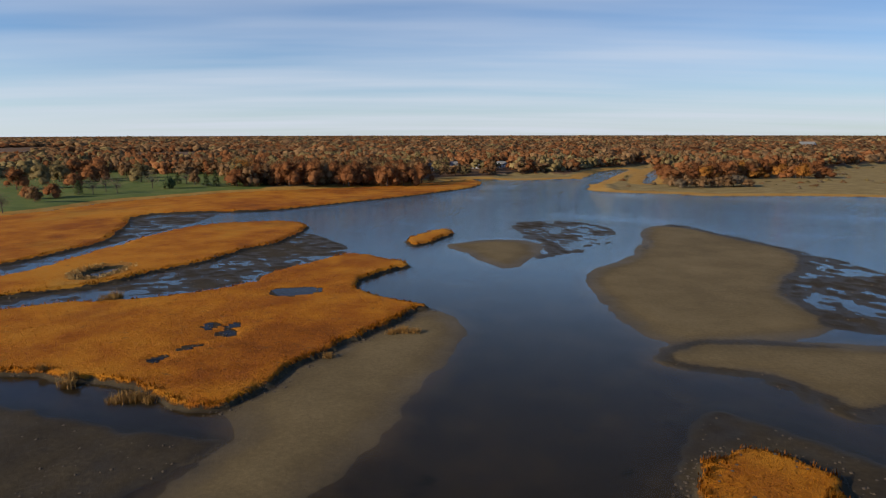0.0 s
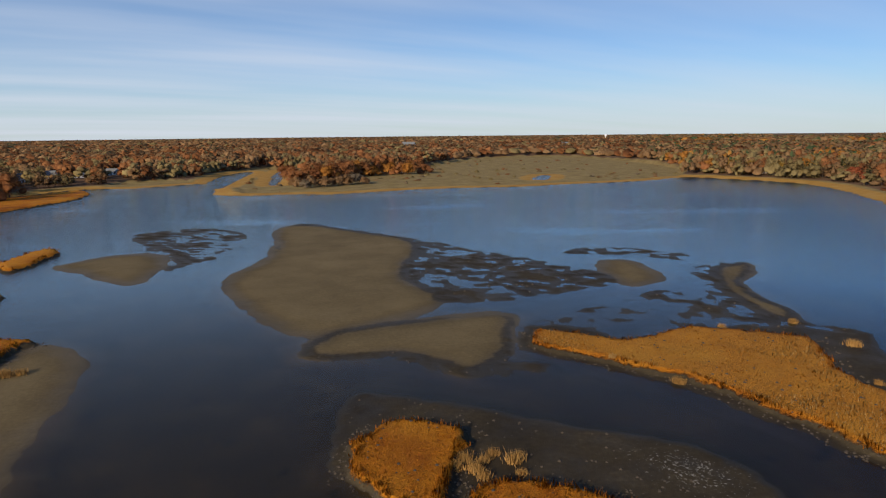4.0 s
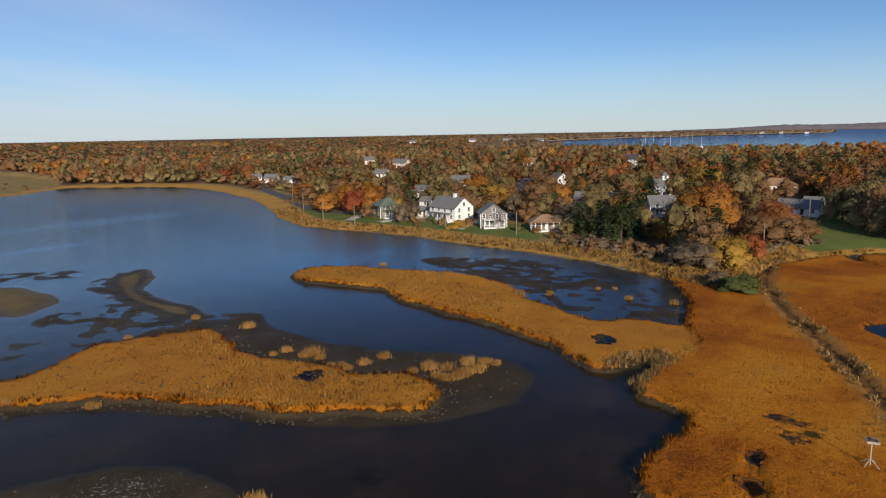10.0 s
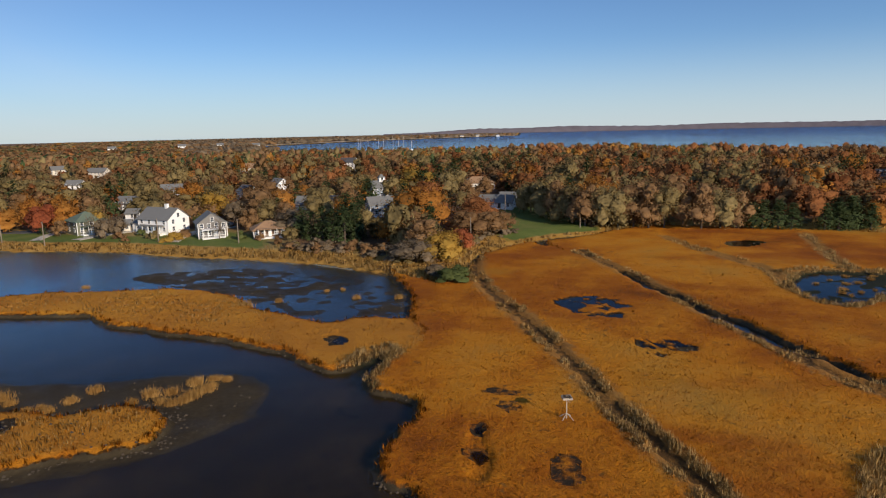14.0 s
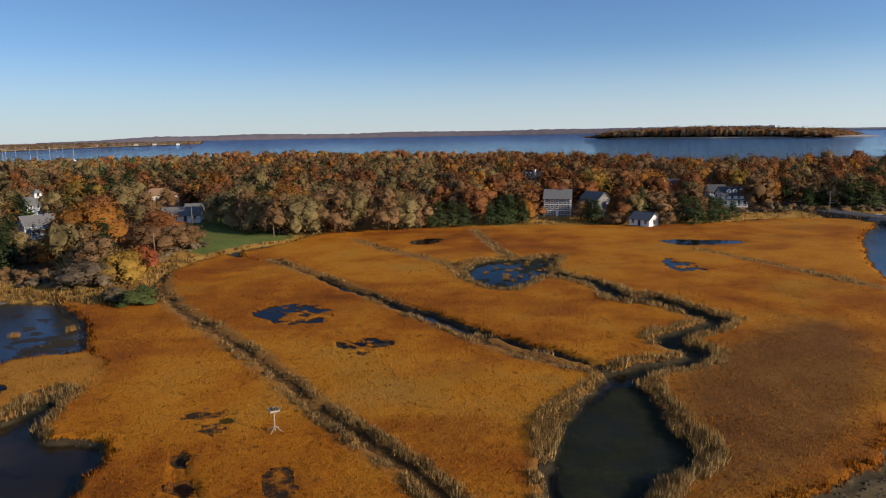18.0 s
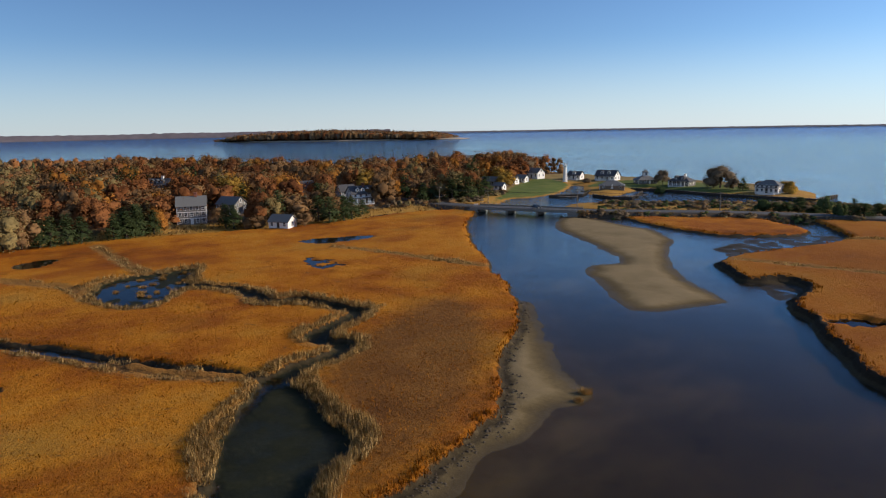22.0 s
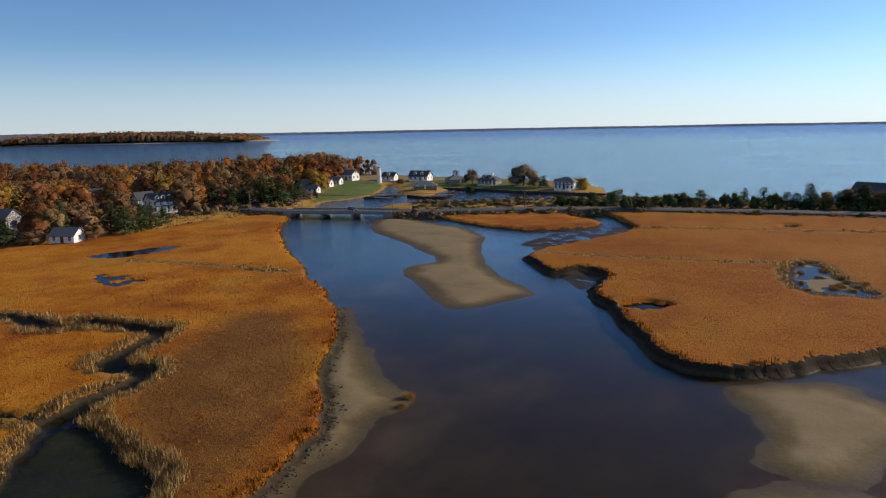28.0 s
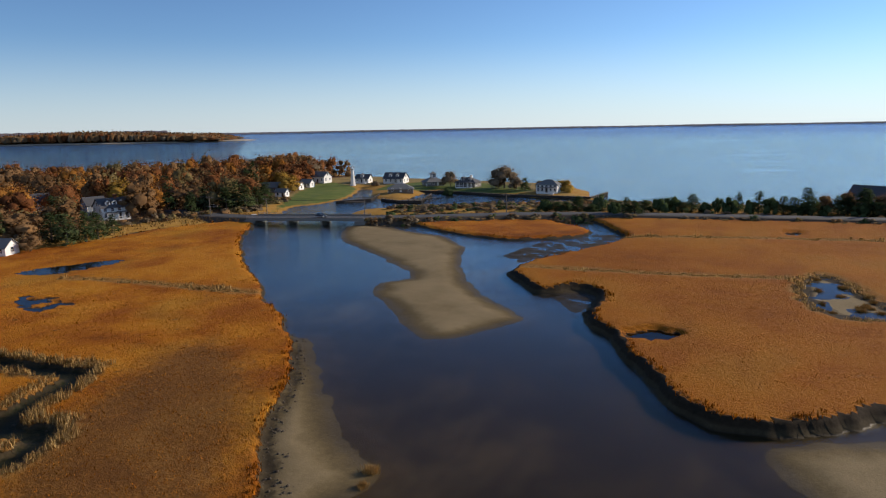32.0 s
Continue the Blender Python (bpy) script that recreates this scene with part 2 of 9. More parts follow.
    t = k.math("ADD", k.math("MULTIPLY", k.math("SUBTRACT", t, 0.5), 1.55), 0.5)
    gr = k.ramp(t, [(0.32, (0.185, 0.051, 0.004)), (0.43, (0.330, 0.098, 0.005)), (0.52, (0.450, 0.158, 0.008)), (0.60, (0.510, 0.204, 0.014)), (0.72, (0.440, 0.206, 0.030))])
    gr = k.mix(k.step(k.noise(0.45, 6, 0.75), 0.58, 0.72), gr, (0.15, 0.075, 0.018))
    gr = k.mix(k.math("MULTIPLY", k.step(k.noise(0.05, 5, 0.6, stretch=(1.0, 0.45, 1.0)), 0.52, 0.66), 0.6), gr, (0.24, 0.062, 0.007))
    gr = k.mix(k.math("MULTIPLY", k.step(k.noise(0.035, 4, 0.6), 0.55, 0.68), 0.3), gr, (0.32, 0.19, 0.026))
    gr = k.mix(k.math("MULTIPLY", k.attr("tall"), k.math("ADD", 0.30, k.math("MULTIPLY", mid, 0.5))), gr, (0.53, 0.250, 0.034))
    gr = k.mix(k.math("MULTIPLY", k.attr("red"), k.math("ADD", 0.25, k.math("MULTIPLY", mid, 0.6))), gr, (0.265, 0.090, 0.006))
    worn = k.ramp(k.math("ADD", k.math("MULTIPLY", mid, 0.5), k.math("MULTIPLY", fine, 0.5)), [(0.35, (0.09, 0.040, 0.010)), (0.55, (0.175, 0.078, 0.019)), (0.7, (0.26, 0.130, 0.038))])
    gr = k.mix(k.math("MULTIPLY", k.step(k.math("ADD", k.attr("worn"), k.math("MULTIPLY", rag, 2.5)), -3.0, 4.0), 0.85), gr, worn)
    tan = k.ramp(k.math("ADD", k.math("MULTIPLY", fine, 0.5), k.math("MULTIPLY", grain, 0.5)), [(0.3, (0.16, 0.078, 0.020)), (0.5, (0.30, 0.155, 0.042)), (0.7, (0.40, 0.235, 0.080))])
    gr = k.mix(k.math("MULTIPLY", k.step(k.math("ADD", k.attr("ditch"), rag), -2.4, -0.6), 0.8), gr, tan)
    # dark line along each ditch: shade between its grass banks put into the colour
    gr = k.mix(k.math("MULTIPLY", k.step(k.math("ADD", k.attr("cut"), k.math("MULTIPLY", rag, 0.5)), 0.0, 0.36), 0.75), gr, (0.040, 0.026, 0.012))
    m = k.step(k.math("ADD", k.attr("marsh"), k.math("MULTIPLY", rag, 0.5)), -0.15, 0.25)
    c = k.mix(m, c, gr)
    wet = k.step(k.attr("height"), 0.16, 0.02)
    rough = k.math("SUBTRACT", 0.95, k.math("MULTIPLY", wet, 0.45))
    h = k.math("ADD", k.math("MULTIPLY", fine, 1.0), k.math("MULTIPLY", grain, 0.5))
    hm = k.math("MULTIPLY", h, k.math("ADD", 0.12, k.math("MULTIPLY", m, 0.9)))
    return k.done(c, rough, 0.0, k.bump(hm, 0.9, 0.35), Specular_IOR_Level=0.12)


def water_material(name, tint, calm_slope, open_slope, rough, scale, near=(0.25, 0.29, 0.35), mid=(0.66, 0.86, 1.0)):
    """Clear shallow water; small waves tilt its surface, more so on the open bay. How dim or blue the sky reflects is
    painted by distance.
    """
    k = Mat(name)
    tex = k.n.new("ShaderNodeTexNoise")
    tex.inputs["Scale"].default_value, tex.inputs["Detail"].default_value = scale, 3.0
    k.l.new(k.co, tex.inputs["Vector"])
    ln = k.n.new("ShaderNodeVectorMath")
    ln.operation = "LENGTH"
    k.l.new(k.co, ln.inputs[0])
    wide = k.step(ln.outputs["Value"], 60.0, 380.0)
    calm = k.step(k.noise(0.011, 4, 0.55, stretch=(1.0, 2.4, 1.0)), 0.54, 0.68)
    slope = k.math("ADD", calm_slope, k.math("MULTIPLY", wide, open_slope - calm_slope))
    slick = k.step(k.noise(0.0022, 5, 0.6, stretch=(1.0, 5.0, 1.0)), 0.55, 0.64)
    slope = k.math("MULTIPLY", slope, k.math("SUBTRACT", 1.0, k.math("MULTIPLY", k.math("MAXIMUM", calm, slick), 0.5)))
    sub = k.n.new("ShaderNodeVectorMath")
    sub.operation = "SUBTRACT"
    k.l.new(tex.outputs["Color"], sub.inputs[0])
    sub.inputs[1].default_value = (0.5, 0.5, 0.5)
    scl = k.n.new("ShaderNodeVectorMath")
    scl.operation = "SCALE"
    k.l.new(sub.outputs[0], scl.inputs[0])
    k.l.new(k.math("MULTIPLY", slope, 4.0), scl.inputs["Scale"])
    flat = k.n.new("ShaderNodeVectorMath")
    flat.operation = "MULTIPLY"
    k.l.new(scl.outputs[0], flat.inputs[0])
    flat.inputs[1].default_value = (1, 1, 0)
    add = k.n.new("ShaderNodeVectorMath")
    k.l.new(flat.outputs[0], add.inputs[0])
    add.inputs[1].default_value = (0, 0, 1)
    nz = k.n.new("ShaderNodeVectorMath")
    nz.operation = "NORMALIZE"
    k.l.new(add.outputs[0], nz.inputs[0])
    nrm = nz.outputs[0]
    lw = k.n.new("ShaderNodeLayerWeight")
    lw.inputs["Blend"].default_value = 0.5
    k.l.new(nrm, lw.inputs["Normal"])
    gloss = k.math("ADD", 0.02, k.math("MULTIPLY", k.math("POWER", lw.outputs["Facing"], 5.0), 0.98))
    tr = k.n.new("ShaderNodeBsdfTransparent")
    tr.inputs[0].default_value = (*tint, 1)
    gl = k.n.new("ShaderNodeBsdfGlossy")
    # gloss colour dims the sky's reflection near the centre and blues it far out
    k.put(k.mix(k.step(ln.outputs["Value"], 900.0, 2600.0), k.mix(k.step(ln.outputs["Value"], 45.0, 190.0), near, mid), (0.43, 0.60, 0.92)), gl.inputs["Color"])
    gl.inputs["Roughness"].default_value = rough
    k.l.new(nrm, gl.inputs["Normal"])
    mx = k.n.new("ShaderNodeMixShader")
    k.l.new(gloss, mx.inputs[0])
    k.l.new(tr.outputs[0], mx.inputs[1])
    k.l.new(gl.outputs[0], mx.inputs[2])
    k.l.new(mx.outputs[0], k.out.inputs[0])
    return k.m


GROUND = ground_material()
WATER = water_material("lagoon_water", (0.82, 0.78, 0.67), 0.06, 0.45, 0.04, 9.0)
# pools reflect the sky through a dimmer painted gloss colour
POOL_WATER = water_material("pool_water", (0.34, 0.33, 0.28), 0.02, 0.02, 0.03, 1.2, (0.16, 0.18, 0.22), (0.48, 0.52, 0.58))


# ---- the plan: outlines in metres ----
BODY = {}
BODY['lagoon'] = [(-304.2, 132.5), (-271.1, 164.3), (-270.6, 187.8), (-278.8, 222.4), (-269.3, 247.8), (-263.5, 281.6), (-244.2, 305.8), (-221.2, 328.5), (-201, 360), (-189.5, 400.6), (-172, 437.2), (-152.1, 428.3), (-127.3, 450.9), (-112.3, 469.7), (-91.3, 404.1), (-87.9, 375.6), (-65.9, 366.4), (-23.9, 374.5), (-48.2, 357.7), (-14.7, 371.2), (40.4, 395.8), (86.8, 392.2), (118.6, 407.9), (177.7, 421), (218.8, 453), (248.7, 405.2), (247.5, 409.4), (261.4, 369.4), (234.5, 292.5), (203.2, 234.6), (171.8, 192.6), (166.6, 169.6), (167.8, 135), (164, 110.4), (161.5, 89.8), (157.2, 70.8), (155.6, 58.1), (147.4, 45.8), (147.9, 43.6), (140.7, 34.3), (137.8, 22.9), (171.7, 24.9), (199, 10.3), (212.1, -12.6), (228.6, -50.3), (220.4, -77), (210.4, -104.7), (196, -143.3), (201.9, -175.2), (184.6, -207), (186.2, -211.9), (153.3, -226.8), (123.4, -244.5), (79.3, -262.6), (49.2, -264.7), (11.1, -270.2), (-17.5, -270.1), (-63.4, -261.6), (-120, -400), (-400, -250), (-450, 0)]
BODY['creek'] = [(-112.3, 469.7), (-117.4, 538.2), (-112.9, 583.2), (-107.2, 604.6), (-99.7, 588.9), (-99, 546.3), (-97.1, 502.6), (-93.3, 454.3), (-91.6, 413.3), (-97.1, 415.7)]
BODY['inlet'] = [(-65.2, 434.8), (-71.8, 487.6), (-78.5, 555.2), (-81.5, 615.8), (-76, 618.1), (-69.2, 543.7), (-63.7, 479), (-60.7, 436.8)]
BODY['reed_creek'] = [(109, 446), (113, 464), (118, 478), (126, 494), (134, 492), (127, 474), (123, 458), (117, 444)]
BODY['far_bay'] = [(1560, 1790), (1640, 1690), (1800, 1640), (2050, 1800), (2350, 2080), (2250, 2200), (1950, 2250), (1700, 2050)]
BODY['harbor'] = [(169.9, -195.7), (183.6, -216.8), (196, -243.6), (189.9, -252.9), (191.8, -279.2), (214.1, -322.3), (204.5, -317.4), (187.4, -289.2), (177.4, -280.4), (162.2, -276.5), (164.9, -295.4), (172.8, -328.8), (151.8, -314.2), (108.7, -305.2), (85.2, -306.5), (75.8, -294.2), (98.9, -285), (124.5, -274.9), (132.7, -263), (152.5, -252.4), (164.3, -239.7), (141.2, -205.7)]
BODY['sea'] = [(-71.6, -297.7), (-19.5, -305.6), (33.7, -302.1), (77.4, -298.6), (88.3, -319.2), (93.7, -338.7), (113.6, -364.7), (133.9, -375.6), (153.2, -379.8), (173.9, -384.2), (190.2, -385.5), (225.1, -388.1), (257.9, -397.3), (270.8, -395), (306.9, -417.4), (385.4, -491.9), (348, -316), (440, -276), (575, -231), (692, -104), (756, -77), (811, 121), (885, 162), (889, 273), (1060, 446), (1495, 809), (1974, 717), (2443, 531), (2890, 239), (5184, 411), (5165, -1189), (4568, -2687), (3549, -3937), (2201, -4822), (649, -5260), (-963, -5212), (-2485, -4681), (-3778, -3717), (-260, -5300), (-3000, -4300), (-420, -560), (-150, -420)]
FLAT = {}
FLAT['west_low'] = [(-91.8, 46), (-80.8, 46.3), (-70.6, 46.3), (-63, 47.6), (-57.1, 50.2), (-51.2, 51.3), (-50.7, 49.5), (-50.3, 43.1), (-51.1, 38), (-51.9, 33.2), (-67.2, 26), (-95.3, 38.6)]
FLAT['wet_a'] = [(-83.2, 229.5), (-67.5, 242.7), (-49.6, 239.8), (-36.8, 208.9), (-39.4, 191.3), (-46.9, 174.4), (-49.9, 163.2), (-55.1, 191.7), (-63.2, 194.8)]
FLAT['wet_b'] = [(-32, 228.2), (-26.3, 258.8), (-10.4, 233.3), (5.1, 219), (16.5, 203.2), (27.2, 181.9), (37.5, 174), (43.2, 162), (53.2, 152.1), (53.3, 137.6), (39.7, 131.9), (26.7, 126.3), (16.1, 125.4), (6.9, 133.2), (-3.7, 136.5), (-12.3, 142.2), (-23.3, 158.1)]
FLAT['crescent'] = [(49.1, 174.5), (59, 182.9), (72.1, 180.5), (82.1, 174.4), (83.6, 163.7), (77.2, 160.6), (68.2, 170.9), (58.8, 172.6)]
FLAT['wet_c'] = [(23.8, 105.5), (27.3, 111.6), (35.3, 117.7), (45, 119.4), (52.9, 121.1), (50.1, 111.6), (42.1, 106.5), (31.3, 104.9)]
FLAT['wet_d'] = [(55.5, 129.9), (64.4, 131.2), (66.6, 123.5), (63.9, 114.8), (71.6, 104.3), (80, 99.5), (73.7, 89.7), (66.5, 85.4), (68.4, 92.7), (58.1, 104.4), (50.1, 104.6), (51.8, 113.1), (57.5, 114.8), (52.9, 121.1)]
FLAT['spit_flat'] = [(74.6, 151.9), (85.4, 156.6), (94.8, 158), (86.2, 144.2), (79.5, 136.7), (76.9, 124), (76.8, 110.7), (71.2, 102.1), (64.9, 105.7), (60.4, 113.2), (64.2, 128.1), (72.7, 136.1), (71.6, 144.4)]
FLAT['mid_skirt'] = [(72.1, 100.9), (79.6, 96.7), (73.5, 83.5), (74.5, 68.7), (79.4, 56), (81.8, 45.1), (78.5, 38.9), (72.9, 36.4), (67.1, 36.8), (59.2, 40.9), (55.2, 45.9), (50.9, 56.3), (44.2, 70.2), (36.1, 84.2), (25.4, 93.7), (21.8, 97.7), (22.7, 102.7), (27, 108.6), (34.4, 109.7), (39.1, 98), (51.1, 105.8)]
FLAT['near_isle'] = [(-4.4, 72), (-4.1, 79), (-1, 82.6), (4.4, 80.6), (14.6, 72.9), (23.3, 68.5), (31.4, 63.2), (35.9, 58.4), (37.9, 52.9), (36.2, 48.4), (32.8, 44.7), (29.8, 40.6), (-4.6, 58.5), (-4.6, 68.4)]
FLAT['bar_low'] = [(-10.2, 108.9), (5.7, 116.2), (24.5, 116.4), (23.9, 109.7), (19.2, 93.4), (24.7, 89.1), (24.5, 83), (15.9, 85), (10.6, 88.2), (0.6, 93.7), (-9.4, 95.7), (-12.3, 100.6)]
FLAT['cove'] = [(139.6, 107), (149.7, 85.9), (149.6, 62.7), (139.9, 43.8), (128.5, 33.1), (113.1, 28.7), (113.4, 33.5), (113, 42.1), (107.8, 41.3), (111.1, 52.6), (123, 65.8), (130.2, 86.6)]
FLAT['bridge_flat'] = [(72.2, -174.8), (69.5, -195.4), (58, -217.4), (50.2, -215), (51.5, -193.3), (61.9, -174), (65.4, -166.1)]
FLAT['south_bay'] = [(51.2, -144.1), (45.3, -150.7), (39.6, -144.6), (38.8, -129.4), (41.9, -131.8), (47.7, -138)]
FLAT['west_creek'] = [(-139.7, 58.6), (-127.6, 75.3), (-122.7, 83.2), (-108.4, 97.9), (-100.7, 113), (-102.7, 141.2), (-100.6, 154), (-112.5, 166.3), (-134.9, 181.3), (-130.3, 167.7), (-132, 146.6), (-126.8, 120.4), (-128.1, 100.4), (-129.7, 88.1), (-135.5, 80.2), (-151, 63.7)]
FLAT['west_creek_b'] = [(-160.2, 95.5), (-168.1, 120.2), (-180.3, 157.8), (-182.9, 177.6), (-199.9, 213), (-219.9, 201.8), (-218.5, 178.6), (-180.7, 141), (-171.2, 114.2), (-170.5, 101.9)]
SAND = {}
SAND['west'] = [(-43.7, 101.7), (-51.7, 110.2), (-55.4, 98.5), (-56.4, 82.5), (-56.3, 71.3), (-56.2, 62), (-57.2, 59), (-51.3, 56.9), (-48.6, 52.8), (-48.2, 47.8), (-47.4, 43.2), (-45.4, 38), (-36.4, 42.2), (-35.5, 51.4), (-37.1, 63), (-39.7, 80.2), (-41.5, 94.4)]
SAND['big'] = [(-32.2, 143.4), (-33.2, 158.3), (-28.5, 175.5), (-28.3, 199.7), (-34.2, 233.4), (-29.9, 245.5), (-17.6, 241.5), (-5.6, 224.4), (7.8, 213.2), (14.8, 198.1), (9.4, 175.5), (6.2, 154.5), (10, 139.8), (15, 128.4), (9.9, 121.8), (5.2, 117.4), (-2, 111.7), (-8, 107.8), (-14.4, 108), (-17.7, 113.9), (-23.2, 124.4), (-28.8, 134.9), (-30.9, 139.7)]
SAND['bar'] = [(-10.1, 107.9), (-2.8, 110.9), (5.6, 114.4), (15, 118.3), (22, 118.9), (24.9, 114.8), (23.4, 109.8), (20.6, 101.2), (18.5, 93.6), (15.5, 89.7), (12.8, 88.1), (9.8, 92.7), (6.4, 95.6), (0.7, 96.7), (-4.1, 96.1), (-8.1, 96.2), (-11, 100.2)]
SAND['oval'] = [(56.8, 162.2), (63.9, 164.4), (66.9, 156.2), (64.1, 143.9), (59.4, 137.2), (53.9, 135.7), (53.2, 144.3)]
SAND['spit_low'] = [(80.6, 150.7), (94.7, 157.8), (86.3, 144.6), (79.1, 136.6), (76.1, 122.8), (75.7, 112.2), (71.5, 104.1), (68.9, 108.1), (69.9, 118.4), (73.1, 132.7), (75.7, 140.2)]
SAND['shore'] = [(80.4, -102.6), (67, -90.8), (56.2, -79.4), (48.9, -69.7), (42.6, -66.8), (44.3, -61.8), (43.1, -55.6), (42, -50.2), (41.6, -45.3), (39.8, -37.9), (43.3, -36.1), (44.1, -45.5), (50.8, -58.9), (58.2, -70.4), (65.3, -84.4)]
SAND['channel'] = [(139.9, -199.4), (136.2, -208.7), (110.8, -197.9), (95.9, -193.9), (76, -154.5), (65.7, -139), (57, -132.5), (51, -126.6), (48.4, -124), (48.2, -122.6), (50.2, -119.8), (53.5, -113.5), (57.4, -108.2), (60.2, -107.6), (67, -116.7), (86.6, -135.9), (80.9, -141.3), (81.5, -145.7), (91.7, -157), (111.1, -169.9), (123.9, -179.6)]
SAND['south'] = [(8.3, -87.9), (2.6, -94.1), (-2.5, -95.8), (-7.7, -91.7), (-14.7, -83.6), (-6.8, -76.5), (-5.3, -71.8), (-3.4, -69.1), (0.3, -67.9), (3.9, -69.3), (2.3, -76.5), (5, -82.7)]
SAND['south_b'] = [(5.3, -63.1), (0.3, -65.7), (-5.5, -67.5), (-6.1, -63.7), (4.3, -58.3)]
SAND['isle_split'] = [(-80.3, 177.4), (-72.7, 190), (-61.3, 194), (-52.8, 177.5), (-53.3, 159.5), (-53.4, 149.3), (-61.9, 158), (-71.3, 169), (-77.9, 174.1)]
MARSH = {}
MARSH['west_big'] = [(-52.3, 109.9), (-54.5, 105.4), (-55.5, 96.8), (-55.5, 89.3), (-57.1, 83.7), (-56.7, 77.1), (-56.5, 71.5), (-55.8, 65.9), (-56.3, 62.1), (-56.9, 58.8), (-59.6, 56.8), (-64.3, 56), (-69.7, 56.5), (-73.5, 57.1), (-77.3, 57.6), (-82.2, 56.2), (-87.8, 55.3), (-93.1, 54), (-108, 44.4), (-135.2, 56.6), (-125.3, 74), (-120.5, 81.7), (-111.3, 86.8), (-103.3, 97.6), (-98.9, 111), (-100.8, 115.1), (-100.6, 124.7), (-100.9, 138.7), (-99.2, 151.9), (-87.4, 150), (-74.7, 144.2), (-78.4, 137.1), (-79.3, 128.3), (-78.9, 121.4), (-72.3, 114.6), (-63.5, 110.8), (-57.1, 110.4)]
MARSH['west_mid'] = [(-145.9, 61.4), (-134.9, 79.9), (-133.4, 85.9), (-129.6, 93.2), (-127.7, 100.1), (-128.4, 109.9), (-125.6, 119.3), (-127.1, 134.5), (-130.3, 144.6), (-128, 154.1), (-130.7, 168.3), (-137.2, 184.4), (-147.1, 195.6), (-157.2, 196.1), (-170.2, 186.8), (-177.4, 172.2), (-174.1, 152.3), (-166.2, 131.3), (-160.5, 114.7), (-155.8, 100.9), (-153.6, 91.5), (-162.8, 69.1)]
MARSH['west_far'] = [(-176.5, 75.2), (-169.6, 101.4), (-169.6, 113.2), (-173.7, 122.7), (-178.1, 136.9), (-193.7, 155.8), (-203.7, 168.2), (-217.4, 177.7), (-221.2, 191.6), (-213.2, 201.5), (-199.1, 212.2), (-185.4, 220.6), (-180.3, 236.9), (-173.8, 257.8), (-169, 280), (-162.2, 302.2), (-156.1, 329.9), (-150.8, 378.8), (-173.1, 427.4), (-186.1, 393.3), (-197.4, 353.4), (-217.2, 322.6), (-239.7, 300.3), (-258.7, 276.5), (-264.4, 243.3), (-273.7, 218.3), (-265.7, 184.3), (-266.2, 161.3), (-284.2, 123.6)]
MARSH['islet'] = [(-95.6, 177), (-97.3, 188.7), (-96.7, 199.9), (-93, 203.1), (-88.3, 195.5), (-86.5, 178.8), (-87.1, 170.7), (-91.5, 171.9)]
MARSH['mid'] = [(25.8, 102.9), (27.6, 104.7), (34, 101.2), (38.3, 97), (44.8, 100.3), (52.4, 104.7), (57.1, 100.7), (67.2, 94.2), (65.6, 88), (62.9, 80.7), (62.8, 74.6), (64.8, 68), (65.4, 63.3), (65.1, 58.2), (69.3, 54.9), (68.9, 49.1), (67.5, 45.9), (62.9, 43.2), (59.7, 44.2), (58.1, 48.6), (55.5, 53.4), (51.4, 58.3), (48.5, 65.4), (45.1, 73.4), (41.8, 80.2), (37.8, 84.9), (31.2, 90.8), (25.7, 95.6), (24.9, 98.8)]
MARSH['spit'] = [(106.4, 117.6), (114, 119.7), (119.2, 110.9), (122.8, 98.9), (125.9, 86.6), (124.2, 74.4), (119.8, 64.4), (112.4, 60.3), (108.4, 49.1), (103.9, 39.8), (110.9, 39.2), (109.7, 31.4), (109.5, 26.7), (98.6, 21), (87.7, 22.8), (90.4, 27.8), (85.1, 29.5), (85.2, 32.9), (86.8, 37.9), (92.5, 48), (96.7, 58.5), (96.4, 67), (101.9, 82.7), (106.1, 88.6), (105.2, 98.4), (102.8, 107.1), (103.1, 112.9)]
MARSH['east_a'] = [(143.7, 39.8), (130.9, 33.6), (109.3, 27.5), (98.3, 22.7), (91.7, 25.1), (84.3, 25.9), (77.1, 25.9), (76.9, 22.3), (75.3, 18.5), (69.6, 17.4), (66.1, 18.5), (62, 19.6), (58.3, 18.8), (55.7, 15.8), (53.2, 12.6), (48.9, 8.6), (46.3, -9.1), (48.1, -19.7), (54.6, -25.2), (62.9, -31), (70.8, -35.6), (75.4, -41.5), (75.5, -44.6), (82.6, -40.4), (102.4, -30.1), (114.2, -23.9), (139.8, -13.6), (177.7, 0.2), (189.9, 11.8), (195.3, 10.1), (170.2, 25), (135.8, 22.6), (142.1, 37), (157.8, 47.7)]
MARSH['east_b'] = [(75.1, -45.3), (67.1, -44.5), (59.7, -40.4), (53.5, -39.4), (51, -37.6), (48.6, -32.1), (41, -26), (42.6, -37.4), (43.4, -43.3), (44.1, -48.3), (46.4, -52.9), (49.4, -57.8), (52, -62.7), (56.1, -68.5), (58.5, -71.1), (65.2, -85.2), (71.1, -91.4), (79.1, -99.9), (88.5, -108.5), (97.1, -113.7), (100.6, -118.7), (115.7, -130.1), (142.9, -154.1), (163.7, -177.6), (180.3, -205.1), (181.3, -203.2), (198.2, -172), (192.4, -140.7), (206.6, -102.8), (216.4, -75.6), (224.4, -49.3), (227, -23.9), (198, -0.2), (193.2, 11.9), (144.9, -14.2), (105.4, -31), (84.8, -41.5)]
